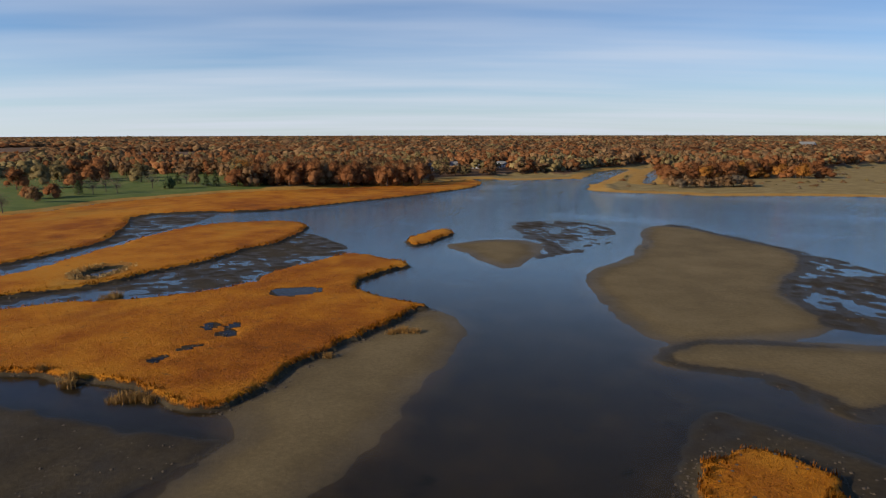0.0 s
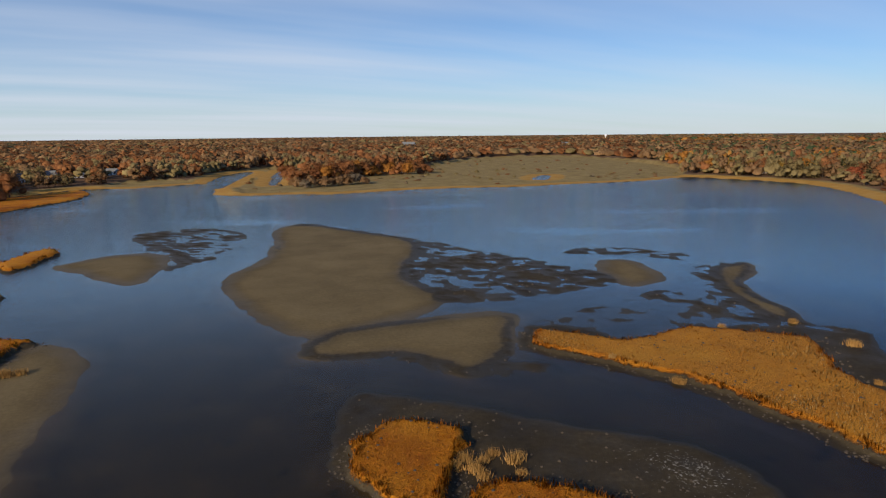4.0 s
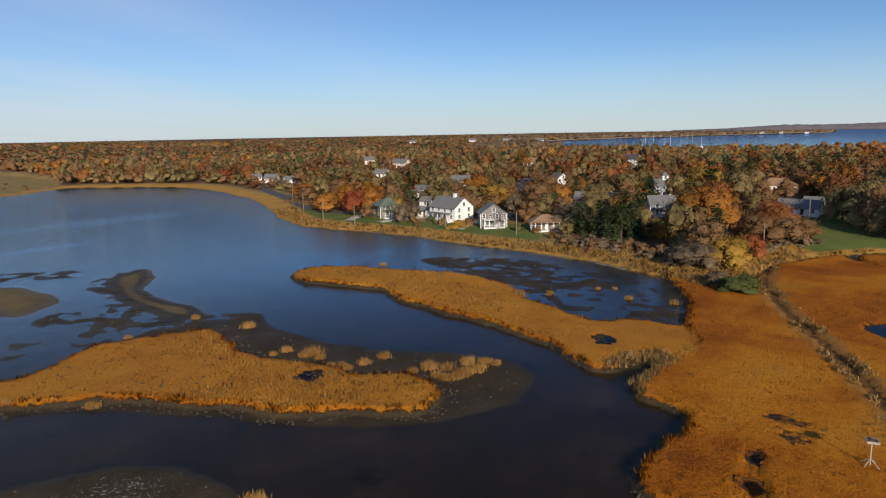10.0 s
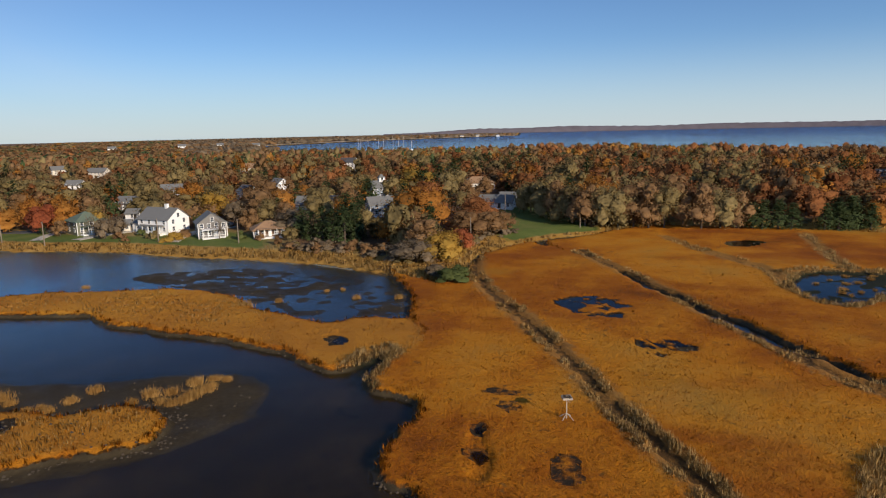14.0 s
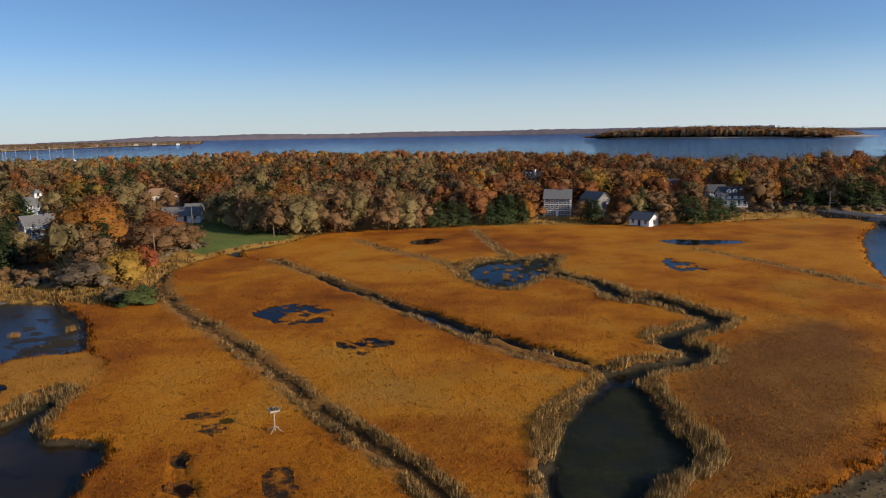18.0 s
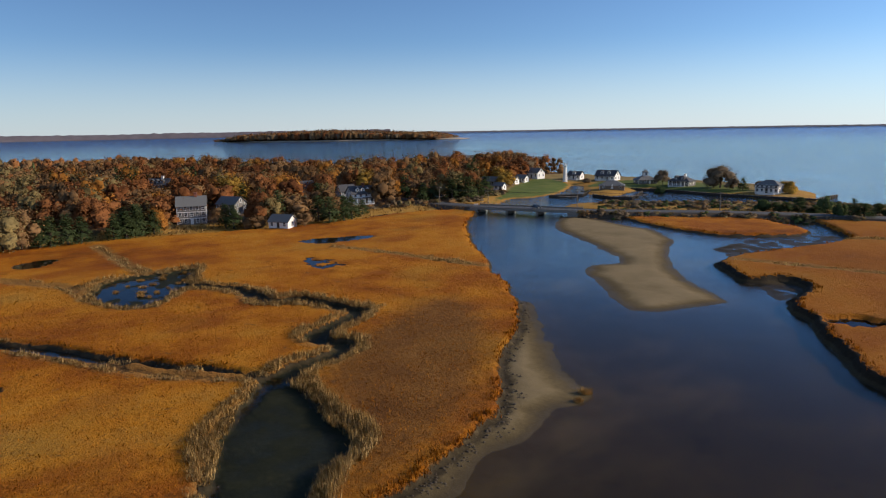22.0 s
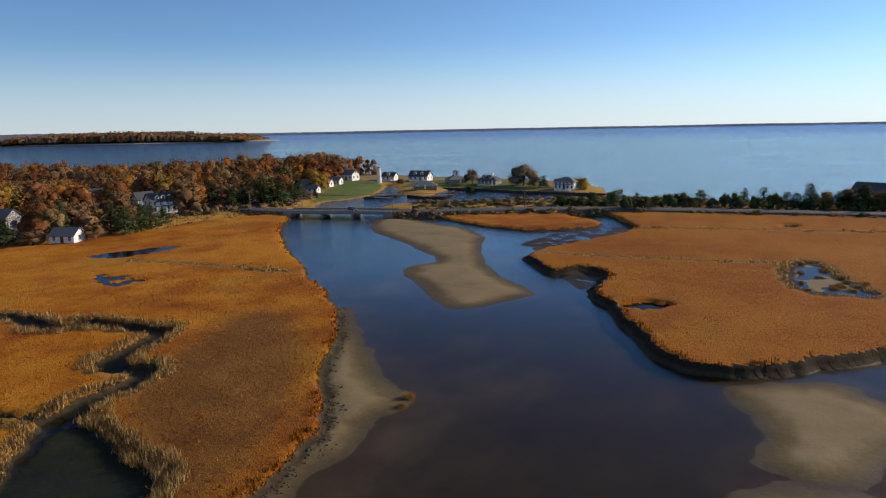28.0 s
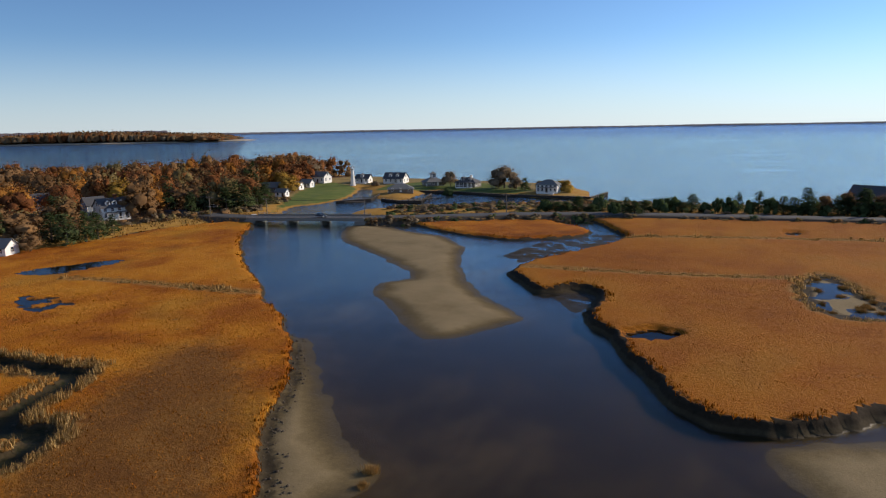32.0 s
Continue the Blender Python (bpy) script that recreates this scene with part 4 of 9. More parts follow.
def ground():
    """One sheet, finer where the walk passes and coarser towards the horizon."""
    az = np.concatenate([np.arange(-100.0, 192.0, 0.385), np.arange(194.0, 260.0, 3.0)])
    rr = [1.0]
    while rr[-1] < 5000:
        rr.append(rr[-1] * (1.0088 if 40 < rr[-1] < 420 else 1.3 if rr[-1] < 12 else 1.016 if 40 < rr[-1] < 720 else 1.035))
    rr = np.array(rr)
    th = np.radians(90 - az)
    X, Y = (rr[:, None] * np.cos(th)[None]).ravel(), (rr[:, None] * np.sin(th)[None]).ravel()
    h, a = terrain(X, Y)
    far = smooth(np.hypot(X, Y), 4000, 4900)
    h = np.where(a["up"] > 0, h * (1 - far), h)
    nr, na = len(rr), len(az)
    SURVEY.update(r=rr, az=az, h=h.reshape(nr, na))
    i, j = np.meshgrid(np.arange(nr - 1), np.arange(na), indexing="ij")
    j2 = (j + 1) % na
    q = np.stack([i * na + j, i * na + j2, (i + 1) * na + j2, (i + 1) * na + j], -1).reshape(-1, 4)[:, ::-1]
    verts = np.stack([X, Y, h], 1)
    verts = np.vstack([verts, [[0, 0, -0.8]]])
    fan = np.stack([np.full(na, len(verts) - 1), (np.arange(na) + 1) % na, np.arange(na)], 1)
    me = bpy.data.meshes.new("ground")
    me.vertices.add(len(verts))
    me.vertices.foreach_set("co", verts.ravel())
    me.loops.add(q.size + fan.size)
    me.loops.foreach_set("vertex_index", np.concatenate([q.ravel(), fan.ravel()]).astype(np.int32))
    me.polygons.add(len(q) + len(fan))
    me.polygons.foreach_set("loop_start", np.concatenate([np.arange(len(q)) * 4, q.size + np.arange(len(fan)) * 3]).astype(np.int32))
    me.polygons.foreach_set("use_smooth", np.ones(len(q) + len(fan), bool))
    me.update(calc_edges=True)
    a["lawn"] = np.full(X.shape, -6.0)
    for p in LAWN.values():
        a["lawn"] = np.maximum(a["lawn"], outline(X, Y, p, 6, 1))
    a["lawn"] = np.minimum(a["lawn"], a["up"] - np.where(np.hypot(X - 150, Y + 280) < 110, 1.5, np.where(X < -100, 5.0, np.where(Y > 60, 10.0, 3.0))))
    a["worn"] = np.full(X.shape, -12.0)
    for p in WORN.values():
        a["worn"] = np.maximum(a["worn"], outline(X, Y, p, 12, 1))
    a["woods"] = woodland(X, Y, a["up"])
    a["shell"] = np.full(X.shape, 0.0)
    for p in SHELL.values():
        a["shell"] = np.maximum(a["shell"], smooth(outline(X, Y, p, 6, 1), -2, 2))
    for n in ("depth", "height", "sand", "marsh", "mud", "algae", "land", "lawn", "woods", "shell", "worn", "ditch", "cut", "dry_or_sheen", "tall", "red"):
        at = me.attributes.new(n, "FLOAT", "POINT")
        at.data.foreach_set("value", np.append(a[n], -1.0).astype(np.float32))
    me.materials.append(GROUND)
    ob = new("ground", me)
    return tagged(ob, "salt marsh ground of gold cordgrass, sand flats, mud and lawns", "ground", kind="structure")


def woodland(x, y, up):
    """Positive where woods stand."""
    v = np.minimum(up - 14, 20)
    for p in OPEN.values():
        v = np.minimum(v, -outline(x, y, p, 12, 1))
    return v


def sheet(name, pts, z, mat, label, category):
    bm = bmesh.new()
    bm.faces.new([bm.verts.new((px, py, z)) for px, py in pts])
    bmesh.ops.triangulate(bm, faces=bm.faces[:])
    bmesh.ops.recalc_face_normals(bm, faces=bm.faces[:])
    for f in bm.faces:
        if f.normal.z < 0:
            f.normal_flip()
    me = bpy.data.meshes.new(name)
    bm.to_mesh(me)
    bm.free()
    me.materials.append(mat)
    return tagged(new(name, me), label, category, kind="structure")


ground()
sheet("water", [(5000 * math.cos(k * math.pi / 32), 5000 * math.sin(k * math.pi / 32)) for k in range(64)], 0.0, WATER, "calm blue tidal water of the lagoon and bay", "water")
for pn in sorted(HIGH_POOLS):
    c = np.mean(POOL[pn], 0)
    sheet("pool_water", [tuple(c + (np.array(q) - c) * 1.25) for q in POOL[pn]], 0.68, POOL_WATER, "still dark pool in the marsh grass", "pool")


for pn, pz in (("south_pond", 0.90), ("round", 0.09), ("pond_w2", 0.10)):
    sheet("pond_water", POOL[pn], pz, POOL_WATER, "thin sheet of still water over pond mud", "pond")


# ---- materials of things ----
def leaf_material(name, dark, mid, light, clear=0.22, grain=1.1):
    """Foliage: a tone of its own for each tree, mottled by twigs and gaps."""
    k = Mat(name)
    twig = k.math("SUBTRACT", k.noise(grain, 4, 0.75), 0.5)
    v = k.math("ADD", k.math("MULTIPLY", k.isle(), 0.08), k.math("ADD", k.math("MULTIPLY", k.rnd(), 0.30), k.math("ADD", 0.12, k.math("MULTIPLY", k.attr("tone"), 0.42))))
    v = k.math("ADD", v, k.math("MULTIPLY", twig, 1.25))
    c = k.ramp(v, [(0.1, dark), (0.5, mid), (0.9, light)])
    d = k.n.new("ShaderNodeBsdfDiffuse")
    t = k.n.new("ShaderNodeBsdfTranslucent")
    k.l.new(c, d.inputs[0])
    k.l.new(c, t.inputs[0])
    m = k.n.new("ShaderNodeMixShader")
    m.inputs[0].default_value = clear
    k.l.new(d.outputs[0], m.inputs[1])
    k.l.new(t.outputs[0], m.inputs[2])
    k.l.new(m.outputs[0], k.out.inputs[0])
    return k.m


LEAF = {
    "rust": leaf_material("leaf_rust", (0.133, 0.052, 0.023), (0.267, 0.108, 0.041), (0.380, 0.169, 0.064)),
    "orange": leaf_material("leaf_orange", (0.215, 0.086, 0.020), (0.390, 0.167, 0.036), (0.497, 0.243, 0.059)),
    "red": leaf_material("leaf_red", (0.192, 0.052, 0.027), (0.322, 0.090, 0.038), (0.407, 0.141, 0.059)),
    "gold": leaf_material("leaf_gold", (0.243, 0.141, 0.029), (0.395, 0.232, 0.045), (0.480, 0.311, 0.072)),
    "olive": leaf_material("leaf_olive", (0.130, 0.097, 0.043), (0.241, 0.179, 0.074), (0.346, 0.258, 0.112)),
    "brown": leaf_material("leaf_brown", (0.132, 0.072, 0.034), (0.253, 0.145, 0.066), (0.353, 0.212, 0.100)),
    "bare": leaf_material("twig_grey", (0.107, 0.077, 0.047), (0.209, 0.155, 0.096), (0.299, 0.229, 0.149)),
    "green": leaf_material("needle_green", (0.036, 0.054, 0.023), (0.076, 0.105, 0.042), (0.128, 0.155, 0.064)),
    "shrub": leaf_material("shrub_green", (0.063, 0.081, 0.029), (0.111, 0.131, 0.043), (0.169, 0.175, 0.068)),
}
REED_TAN = leaf_material("reed_tan", (0.23, 0.125, 0.038), (0.40, 0.232, 0.074), (0.54, 0.350, 0.140), 0.1)
REED_PALE = leaf_material("reed_pale", (0.30, 0.175, 0.060), (0.50, 0.315, 0.115), (0.66, 0.46, 0.21), 0.1)
REED_GOLD = leaf_material("cordgrass_gold", (0.21, 0.067, 0.007), (0.35, 0.115, 0.009), (0.45, 0.172, 0.019), 0.1)
BARK = plain("bark", (0.085, 0.062, 0.045), 0.9, 0.35, 3.0, 0.6)
WHITE = plain("white_paint", (0.80, 0.79, 0.76), 0.55, 0.05, 1.5, 0.1)
CREAM = plain("cream_paint", (0.66, 0.60, 0.50), 0.6, 0.06, 1.5, 0.1)
GREY = plain("weathered_shingle", (0.19, 0.178, 0.162), 0.85, 0.16, 3.0, 0.4)
BLUE_GREY = plain("blue_grey_siding", (0.22, 0.26, 0.31), 0.7, 0.10, 2.0, 0.2)
BROWN_WALL = plain("brown_siding", (0.16, 0.095, 0.055), 0.75, 0.15, 2.0, 0.2)
OLIVE_WALL = plain("olive_siding", (0.15, 0.15, 0.105), 0.75, 0.12, 2.0, 0.2)
ROOF_GREY = plain("grey_roof_shingle", (0.16, 0.16, 0.152), 0.85, 0.2, 4.0, 0.4)
ROOF_DARK = plain("dark_roof_shingle", (0.075, 0.075, 0.08), 0.8, 0.25, 4.0, 0.4)
ROOF_TAN = plain("tan_roof_shingle", (0.30, 0.18, 0.095), 0.85, 0.2, 4.0, 0.4)
ROOF_GREEN = plain("green_roof_shingle", (0.115, 0.150, 0.105), 0.85, 0.2, 4.0, 0.4)
BRICK = plain("red_brick", (0.26, 0.095, 0.06), 0.85, 0.25, 6.0, 0.4)
GLASS = plain("window_glass", (0.03, 0.04, 0.055), 0.08, 0.1, 1.0, 0.0)
ASPHALT = plain("asphalt", (0.060, 0.060, 0.062), 0.9, 0.25, 1.5, 0.4)
CONCRETE = plain("concrete", (0.22, 0.20, 0.175), 0.85, 0.15, 1.2, 0.3)
DRIVE = plain("pale_gravel", (0.44, 0.40, 0.33), 0.9, 0.15, 1.5, 0.3)
TIMBER = plain("weathered_timber", (0.20, 0.16, 0.12), 0.85, 0.3, 3.0, 0.5)
DARK_TIMBER = plain("creosoted_timber", (0.045, 0.035, 0.028), 0.85, 0.3, 3.0, 0.5)
STEEL = plain("galvanised_steel", (0.40, 0.41, 0.42), 0.45, 0.1, 3.0, 0.1, 0.7)
RUBBER = plain("black_rubber", (0.02, 0.02, 0.02), 0.7, 0.1, 3.0, 0.1)
CAR_WHITE = plain("white_car_paint", (0.78, 0.78, 0.78), 0.3, 0.03, 1.0, 0.0)
CAR_DARK = plain("dark_car_paint", (0.03, 0.035, 0.045), 0.25, 0.05, 1.0, 0.0)
SOLAR = plain("solar_panel", (0.012, 0.016, 0.035), 0.15, 0.2, 6.0, 0.0)
BEACH = plain("beach_sand", (0.40, 0.32, 0.22), 0.95, 0.12, 0.1, 0.2)
# far shores: the pale violet of haze is put into both base colours
HAZED_WOOD = plain("hazed_woodland", (0.130, 0.112, 0.125), 1.0, 0.35, 0.02, 0.0)
HAZED_HILL = plain("hazed_hillside", (0.150, 0.140, 0.145), 1.0, 0.35, 0.01, 0.0)
BLEACHED = plain("bleached_timber", (0.42, 0.36, 0.28), 0.85, 0.2, 4.0, 0.4)
EARTH = plain("dark_earth", (0.075, 0.055, 0.034), 0.95, 0.35, 1.0, 0.6)
NEST = plain("nest_sticks", (0.10, 0.07, 0.045), 0.95, 0.4, 8.0, 0.8)


# ---- mesh helpers ----
def part(name, bm, material, parent=None, label="", at=None, smooth_faces=False):
    """Links a bmesh as one mesh object, under a thing or a part."""
    me = bpy.data.meshes.new(name)
    bm.to_mesh(me)
    bm.free()
    if smooth_faces:
        me.polygons.foreach_set("use_smooth", np.ones(len(me.polygons), bool))
    me.materials.append(material)
    return link(name, me, parent, label, at)


def link(name, me, parent=None, label="", at=None):
    ob = new(name, me)
    if parent is not None:
        ob.parent = parent
    if at is not None:
        ob.matrix_basis = at
    if label:
        ob["label"] = label
    return ob


def base(name, m, label, category, group=""):
    ob = new(name)
    ob.empty_display_size = 0.3
    ob.matrix_basis = m
    return tagged(ob, label, category, group)


def box(bm, x0, y0, z0, x1, y1, z1, bevel=0.0):
    v = [bm.verts.new(p) for p in ((x0, y0, z0), (x1, y0, z0), (x1, y1, z0), (x0, y1, z0), (x0, y0, z1), (x1, y0, z1), (x1, y1, z1), (x0, y1, z1))]
    f = [bm.faces.new([v[i] for i in q]) for q in ((3, 2, 1, 0), (4, 5, 6, 7), (0, 1, 5, 4), (1, 2, 6, 5), (2, 3, 7, 6), (3, 0, 4, 7))]
    if bevel:
        bmesh.ops.bevel(bm, geom=list({e for q in f for e in q.edges}), offset=bevel, segments=1, affect="EDGES")
    return bm


def boxes(*bs, bevel=0.0):
    bm = bmesh.new()
    for b in bs:
        box(bm, *b, bevel=bevel)
    return bm


def tube(bm, a, b, ra, rb, n=6):
    a, b = Vector(a), Vector(b)
    d = (b - a).normalized()
    s = d.orthogonal().normalized()
    u = d.cross(s)
    ring = []
    for p, r in ((a, ra), (b, rb)):
        ring.append([bm.verts.new(p + (s * math.cos(2 * math.pi * k / n) + u * math.sin(2 * math.pi * k / n)) * r) for k in range(n)])
    for k in range(n):
        bm.faces.new((ring[0][k], ring[0][(k + 1) % n], ring[1][(k + 1) % n], ring[1][k]))
    bm.faces.new(ring[0][::-1])
    bm.faces.new(ring[1])
    return bm


def mesh_of(name, verts, faces, mats, midx=None):
    """A mesh of equal faces from arrays."""
    me = bpy.data.meshes.new(name)
    n, k = faces.shape
    me.vertices.add(len(verts))
    me.vertices.foreach_set("co", np.ascontiguousarray(verts, np.float32).ravel())
    me.loops.add(n * k)
    me.loops.foreach_set("vertex_index", faces.astype(np.int32).ravel())
    me.polygons.add(n)
    me.polygons.foreach_set("loop_start", (np.arange(n) * k).astype(np.int32))
    for m in mats:
        me.materials.append(m)
    if midx is not None:
        me.polygons.foreach_set("material_index", midx.astype(np.int32))
    me.update(calc_edges=True)
    return me


def height_at(x, y):
    """Height of the ground sheet near x, y."""
    r, az = math.hypot(x, y), math.degrees(math.atan2(x, y))
    i = int(np.clip(np.searchsorted(SURVEY["r"], r), 0, len(SURVEY["r"]) - 1))
    az = az if az > -101 else az + 360
    j = int(np.clip(np.searchsorted(SURVEY["az"], az), 0, len(SURVEY["az"]) - 1))
    return float(SURVEY["h"][i, j])


# ---- trees ----
def cards(rng, centre, normal, size):
    """Small leaf sprays, as three-cornered cards; arrays of verts."""
    n = len(centre)
    t = rng.normal(size=(n, 3))
    t -= normal * (t * normal).sum(1)[:, None]
    t /= np.linalg.norm(t, axis=1)[:, None] + 1e-9
    b = np.cross(normal, t)
    s = size[:, None] * rng.uniform(0.7, 1.35, (n, 1))
    k = rng.uniform(0.6, 1.0, (n, 1))
    return np.stack([centre + t * s * 1.15, centre - t * s * 0.6 + b * s * k, centre - t * s * 0.6 - b * s * k], 1)


def crown(rng, h, w, clumps, each, size, low=0.28, shape="round", bare=False):
    """Leaf cards of one crown: clumps round the limb ends, with gaps between."""
    cc = []
    top, bot = h, h * low
    while len(cc) < clumps:
        p = rng.uniform(-1, 1, 3)
        if shape == "round":
            if np.linalg.norm(p) > 1 or np.linalg.norm(p) < 0.45:
                continue
            if p[2] < 0:
                p[:2] *= 1.0 + 0.25 * p[2]
            q = np.array([p[0] * w / 2, p[1] * w / 2, bot + (p[2] + 1) / 2 * (top - bot)])
        else:
            z = (p[2] + 1) / 2
            rr = (1 - z) ** 0.8 * w / 2
            a = rng.uniform(0, 6.283)
            e = rr * rng.uniform(0.6, 1.0)
            q = np.array([math.cos(a) * e, math.sin(a) * e, bot + z * (top - bot)])
        cc.append(q)
    cc = np.array(cc)
    spread = w * (0.105 if shape == "round" else 0.09)
    pts = np.repeat(cc, each, 0) + rng.normal(size=(clumps * each, 3)) * spread * np.array([1, 1, 0.75])
    pts[:, 2] = np.clip(pts[:, 2], bot * 0.6, top * 1.04)
    mid = np.array([0, 0, (top + bot) / 2 - 0.2 * h])
    out = pts - mid
    out /= np.linalg.norm(out, axis=1)[:, None]
    nrm = out + rng.normal(size=out.shape) * 0.24
    nrm /= np.linalg.norm(nrm, axis=1)[:, None]
    return cards(rng, pts, nrm, np.full(len(pts), size)), cc


ICO = None


def lump(rng, at, size):
    """An uneven mass of foliage, as single triangles."""
    global ICO
    if ICO is None:
        bm = bmesh.new()
        bmesh.ops.create_icosphere(bm, subdivisions=1, radius=1.0)
        ICO = (np.array([v.co[:] for v in bm.verts]), np.array([[v.index for v in f.verts] for f in bm.faces]))
        bm.free()
    v = ICO[0] * rng.uniform(0.55, 1.25, (len(ICO[0]), 1)) * np.array(size) + np.array(at)
    return v[ICO[1]]


BALL = {}


def billow(rng, at, size, mid, fine):
    """One rounded swell of a crown: triangles and their normals."""
    if fine not in BALL:
        bm = bmesh.new()
        bmesh.ops.create_icosphere(bm, subdivisions=fine, radius=1.0)
        BALL[fine] = (np.array([v.co[:] for v in bm.verts]), np.array([[v.index for v in f.verts] for f in bm.faces]))
        bm.free()
    d, f = BALL[fine]
    swell = 1 + 0.17 * np.sin(d @ rng.normal(size=3) * 3.1 + rng.uniform(0, 6)) + rng.uniform(-0.2, 0.2, len(d))
    v = d * swell[:, None] * np.array(size) + np.array(at)
    out = v - np.array(mid)
    out /= np.linalg.norm(out, axis=1)[:, None] + 1e-9
    n = d * 0.40 + out * 0.70 + rng.normal(size=d.shape) * 0.26 + np.array([0, 0, 0.30])
    n /= np.linalg.norm(n, axis=1)[:, None]
    return v[f], n[f]


def full_crown(rng, h, w, low, swells, sprays, size, fine=1, fill=0.86, loose=0.07):
    """A leafy crown: overlapping swells under a coat of small sprays; triangles and normals."""
    mid = np.array([0, 0, -0.15 * h])
    qs, ns, big = [], [], []
    for i in range(swells):
        a = i * 2.4 + rng.uniform(-0.6, 0.6)
        t = (i + 0.5) / swells
        zz = low + (0.92 - low) * np.clip(0.14 + 0.68 * t + rng.uniform(-0.08, 0.10), 0.08, 0.88)
        rr = w * 0.5 * (0.70 - 0.42 * t) * rng.uniform(0.5, 1.3)
        s = w * rng.uniform(0.13, 0.27) * (1.12 - 0.3 * t)
        p = np.array([math.cos(a) * rr, math.sin(a) * rr, h * zz])
        sz = np.array((s, s, min(s * 0.95, h * (0.99 - zz) + 0.3)))
        q, n = billow(rng, p, sz * fill, mid, fine)
        qs.append(q)
        ns.append(n)
        big.append(((q - p) / fill + p))
    q, n, b = np.concatenate(qs), np.concatenate(ns), np.concatenate(big)
    pick = rng.integers(0, len(q), sprays)
    k = rng.dirichlet((1, 1, 1), sprays)[..., None]
    c, nn = (b[pick] * k).sum(1), (n[pick] * k).sum(1)
    nn = nn + rng.normal(size=nn.shape) * 0.30
    nn /= np.linalg.norm(nn, axis=1)[:, None]
    c = c + nn * rng.normal(0, loose, (sprays, 1)) * w * 0.6
    flat = nn * 0.6 + rng.normal(size=nn.shape) * 0.5
    flat /= np.linalg.norm(flat, axis=1)[:, None]
    e = cards(rng, c, flat, np.full(sprays, size))
    return np.concatenate([q, e]), np.concatenate([n, np.repeat(nn[:, None], 3, 1)])


def rounded_normals(q, h, low):
    """Normals that let a crown shade as one rounded mass, its lower side turned down."""
    mid = np.array([0, 0, -0.10 * h])
    n = (q - mid) / np.array([1.0, 1.0, 0.85])
    n = n / (np.linalg.norm(n, axis=-1, keepdims=True) + 1e-9)
    n = n + np.random.default_rng(len(q)).normal(size=(len(q), 1, 3)) * 0.18
    return n / (np.linalg.norm(n, axis=-1, keepdims=True) + 1e-9)


def trunk_mesh(name, rng, h, w, ends, bare=False):
    bm = bmesh.new()
    r = 0.022 * h
    fork = Vector((rng.normal() * 0.15, rng.normal() * 0.15, h * 0.38))
    tube(bm, (0, 0, -0.5), (0, 0, 0.4), r * 1.5, r * 1.1, 7)
    tube(bm, (0, 0, 0.4), fork, r * 1.1, r * 0.75, 7)
    pick = ends[rng.permutation(len(ends))[:(14 if bare else 7)]]
    for e in pick:
        e = Vector(e)
        m = fork.lerp(e, 0.5) + Vector((0, 0, 0.06 * h))
        tube(bm, fork, m, r * 0.5, r * 0.3, 5)
        tube(bm, m, e, r * 0.3, r * 0.08, 5)
        if bare:
            for _ in range(3):
                tube(bm, m.lerp(e, rng.uniform(0.1, 0.8)), e + Vector(rng.normal(size=3) * 0.11 * w), r * 0.14, r * 0.04, 3)
    me = bpy.data.meshes.new(name)
    bm.to_mesh(me)
    bm.free()
    me.materials.append(BARK)
    return me


TREE_MESH = {}


def soft_shade(me, n):
    me.polygons.foreach_set("use_smooth", np.ones(len(me.polygons), bool))
    me.normals_split_custom_set_from_vertices(n.reshape(-1, 3).tolist())



def tree_meshes(colour, shape, v):
    key = (colour, shape, v)
    if key not in TREE_MESH:
        rng = np.random.default_rng(sum(map(ord, colour + shape)) + 31 * v)
        if shape == "cone":
            q, ends = crown(rng, 10, 5.0, 90, 13, 0.26, 0.06, "cone")
        elif shape == "bare":
            q, ends = crown(rng, 10, 9.0, 44, 16, 0.15, 0.22)
        elif shape == "bush":
            q, ends = crown(rng, 10, 13.0, 44, 2, 0.46, 0.08)
            q, nq = full_crown(rng, 10, 13.0, 0.02, 10, 1500, 0.28, 2, 0.78, 0.11)
        else:
            q, ends = crown(rng, 10, 9.0 + v, 46, 2, 0.27, 0.18)
            q, nq = full_crown(rng, 10, 10.0 + v, 0.14, 14, 2600, 0.18, 2, 0.62, 0.12)
        n = len(q)
        cm = mesh_of("crown", q.reshape(-1, 3), np.arange(n * 3).reshape(n, 3), [LEAF[colour]])
        if shape != "bare":
            soft_shade(cm, rounded_normals(q, 10, 0.2) if shape == "cone" else nq)
        tm = trunk_mesh("trunk", rng, 10, 9, ends, shape == "bare")
        cm.attributes.new("tone", "FLOAT", "POINT").data.foreach_set("value", np.full(n * 3, 0.5, np.float32))
        TREE_MESH[key] = (cm, tm)
    return TREE_MESH[key]


TREE_WORDS = {
    "rust": "rust-brown autumn oak tree", "orange": "bright orange autumn maple tree", "red": "dark red autumn maple tree", "gold": "golden yellow autumn tree",
    "olive": "broad olive-green autumn tree", "brown": "thinly leaved brown tree", "bare": "leafless grey tree with fine twigs", "green": "dark green cedar tree", "shrub": "leafy green shrub",
}
tree_rng = np.random.default_rng(7)


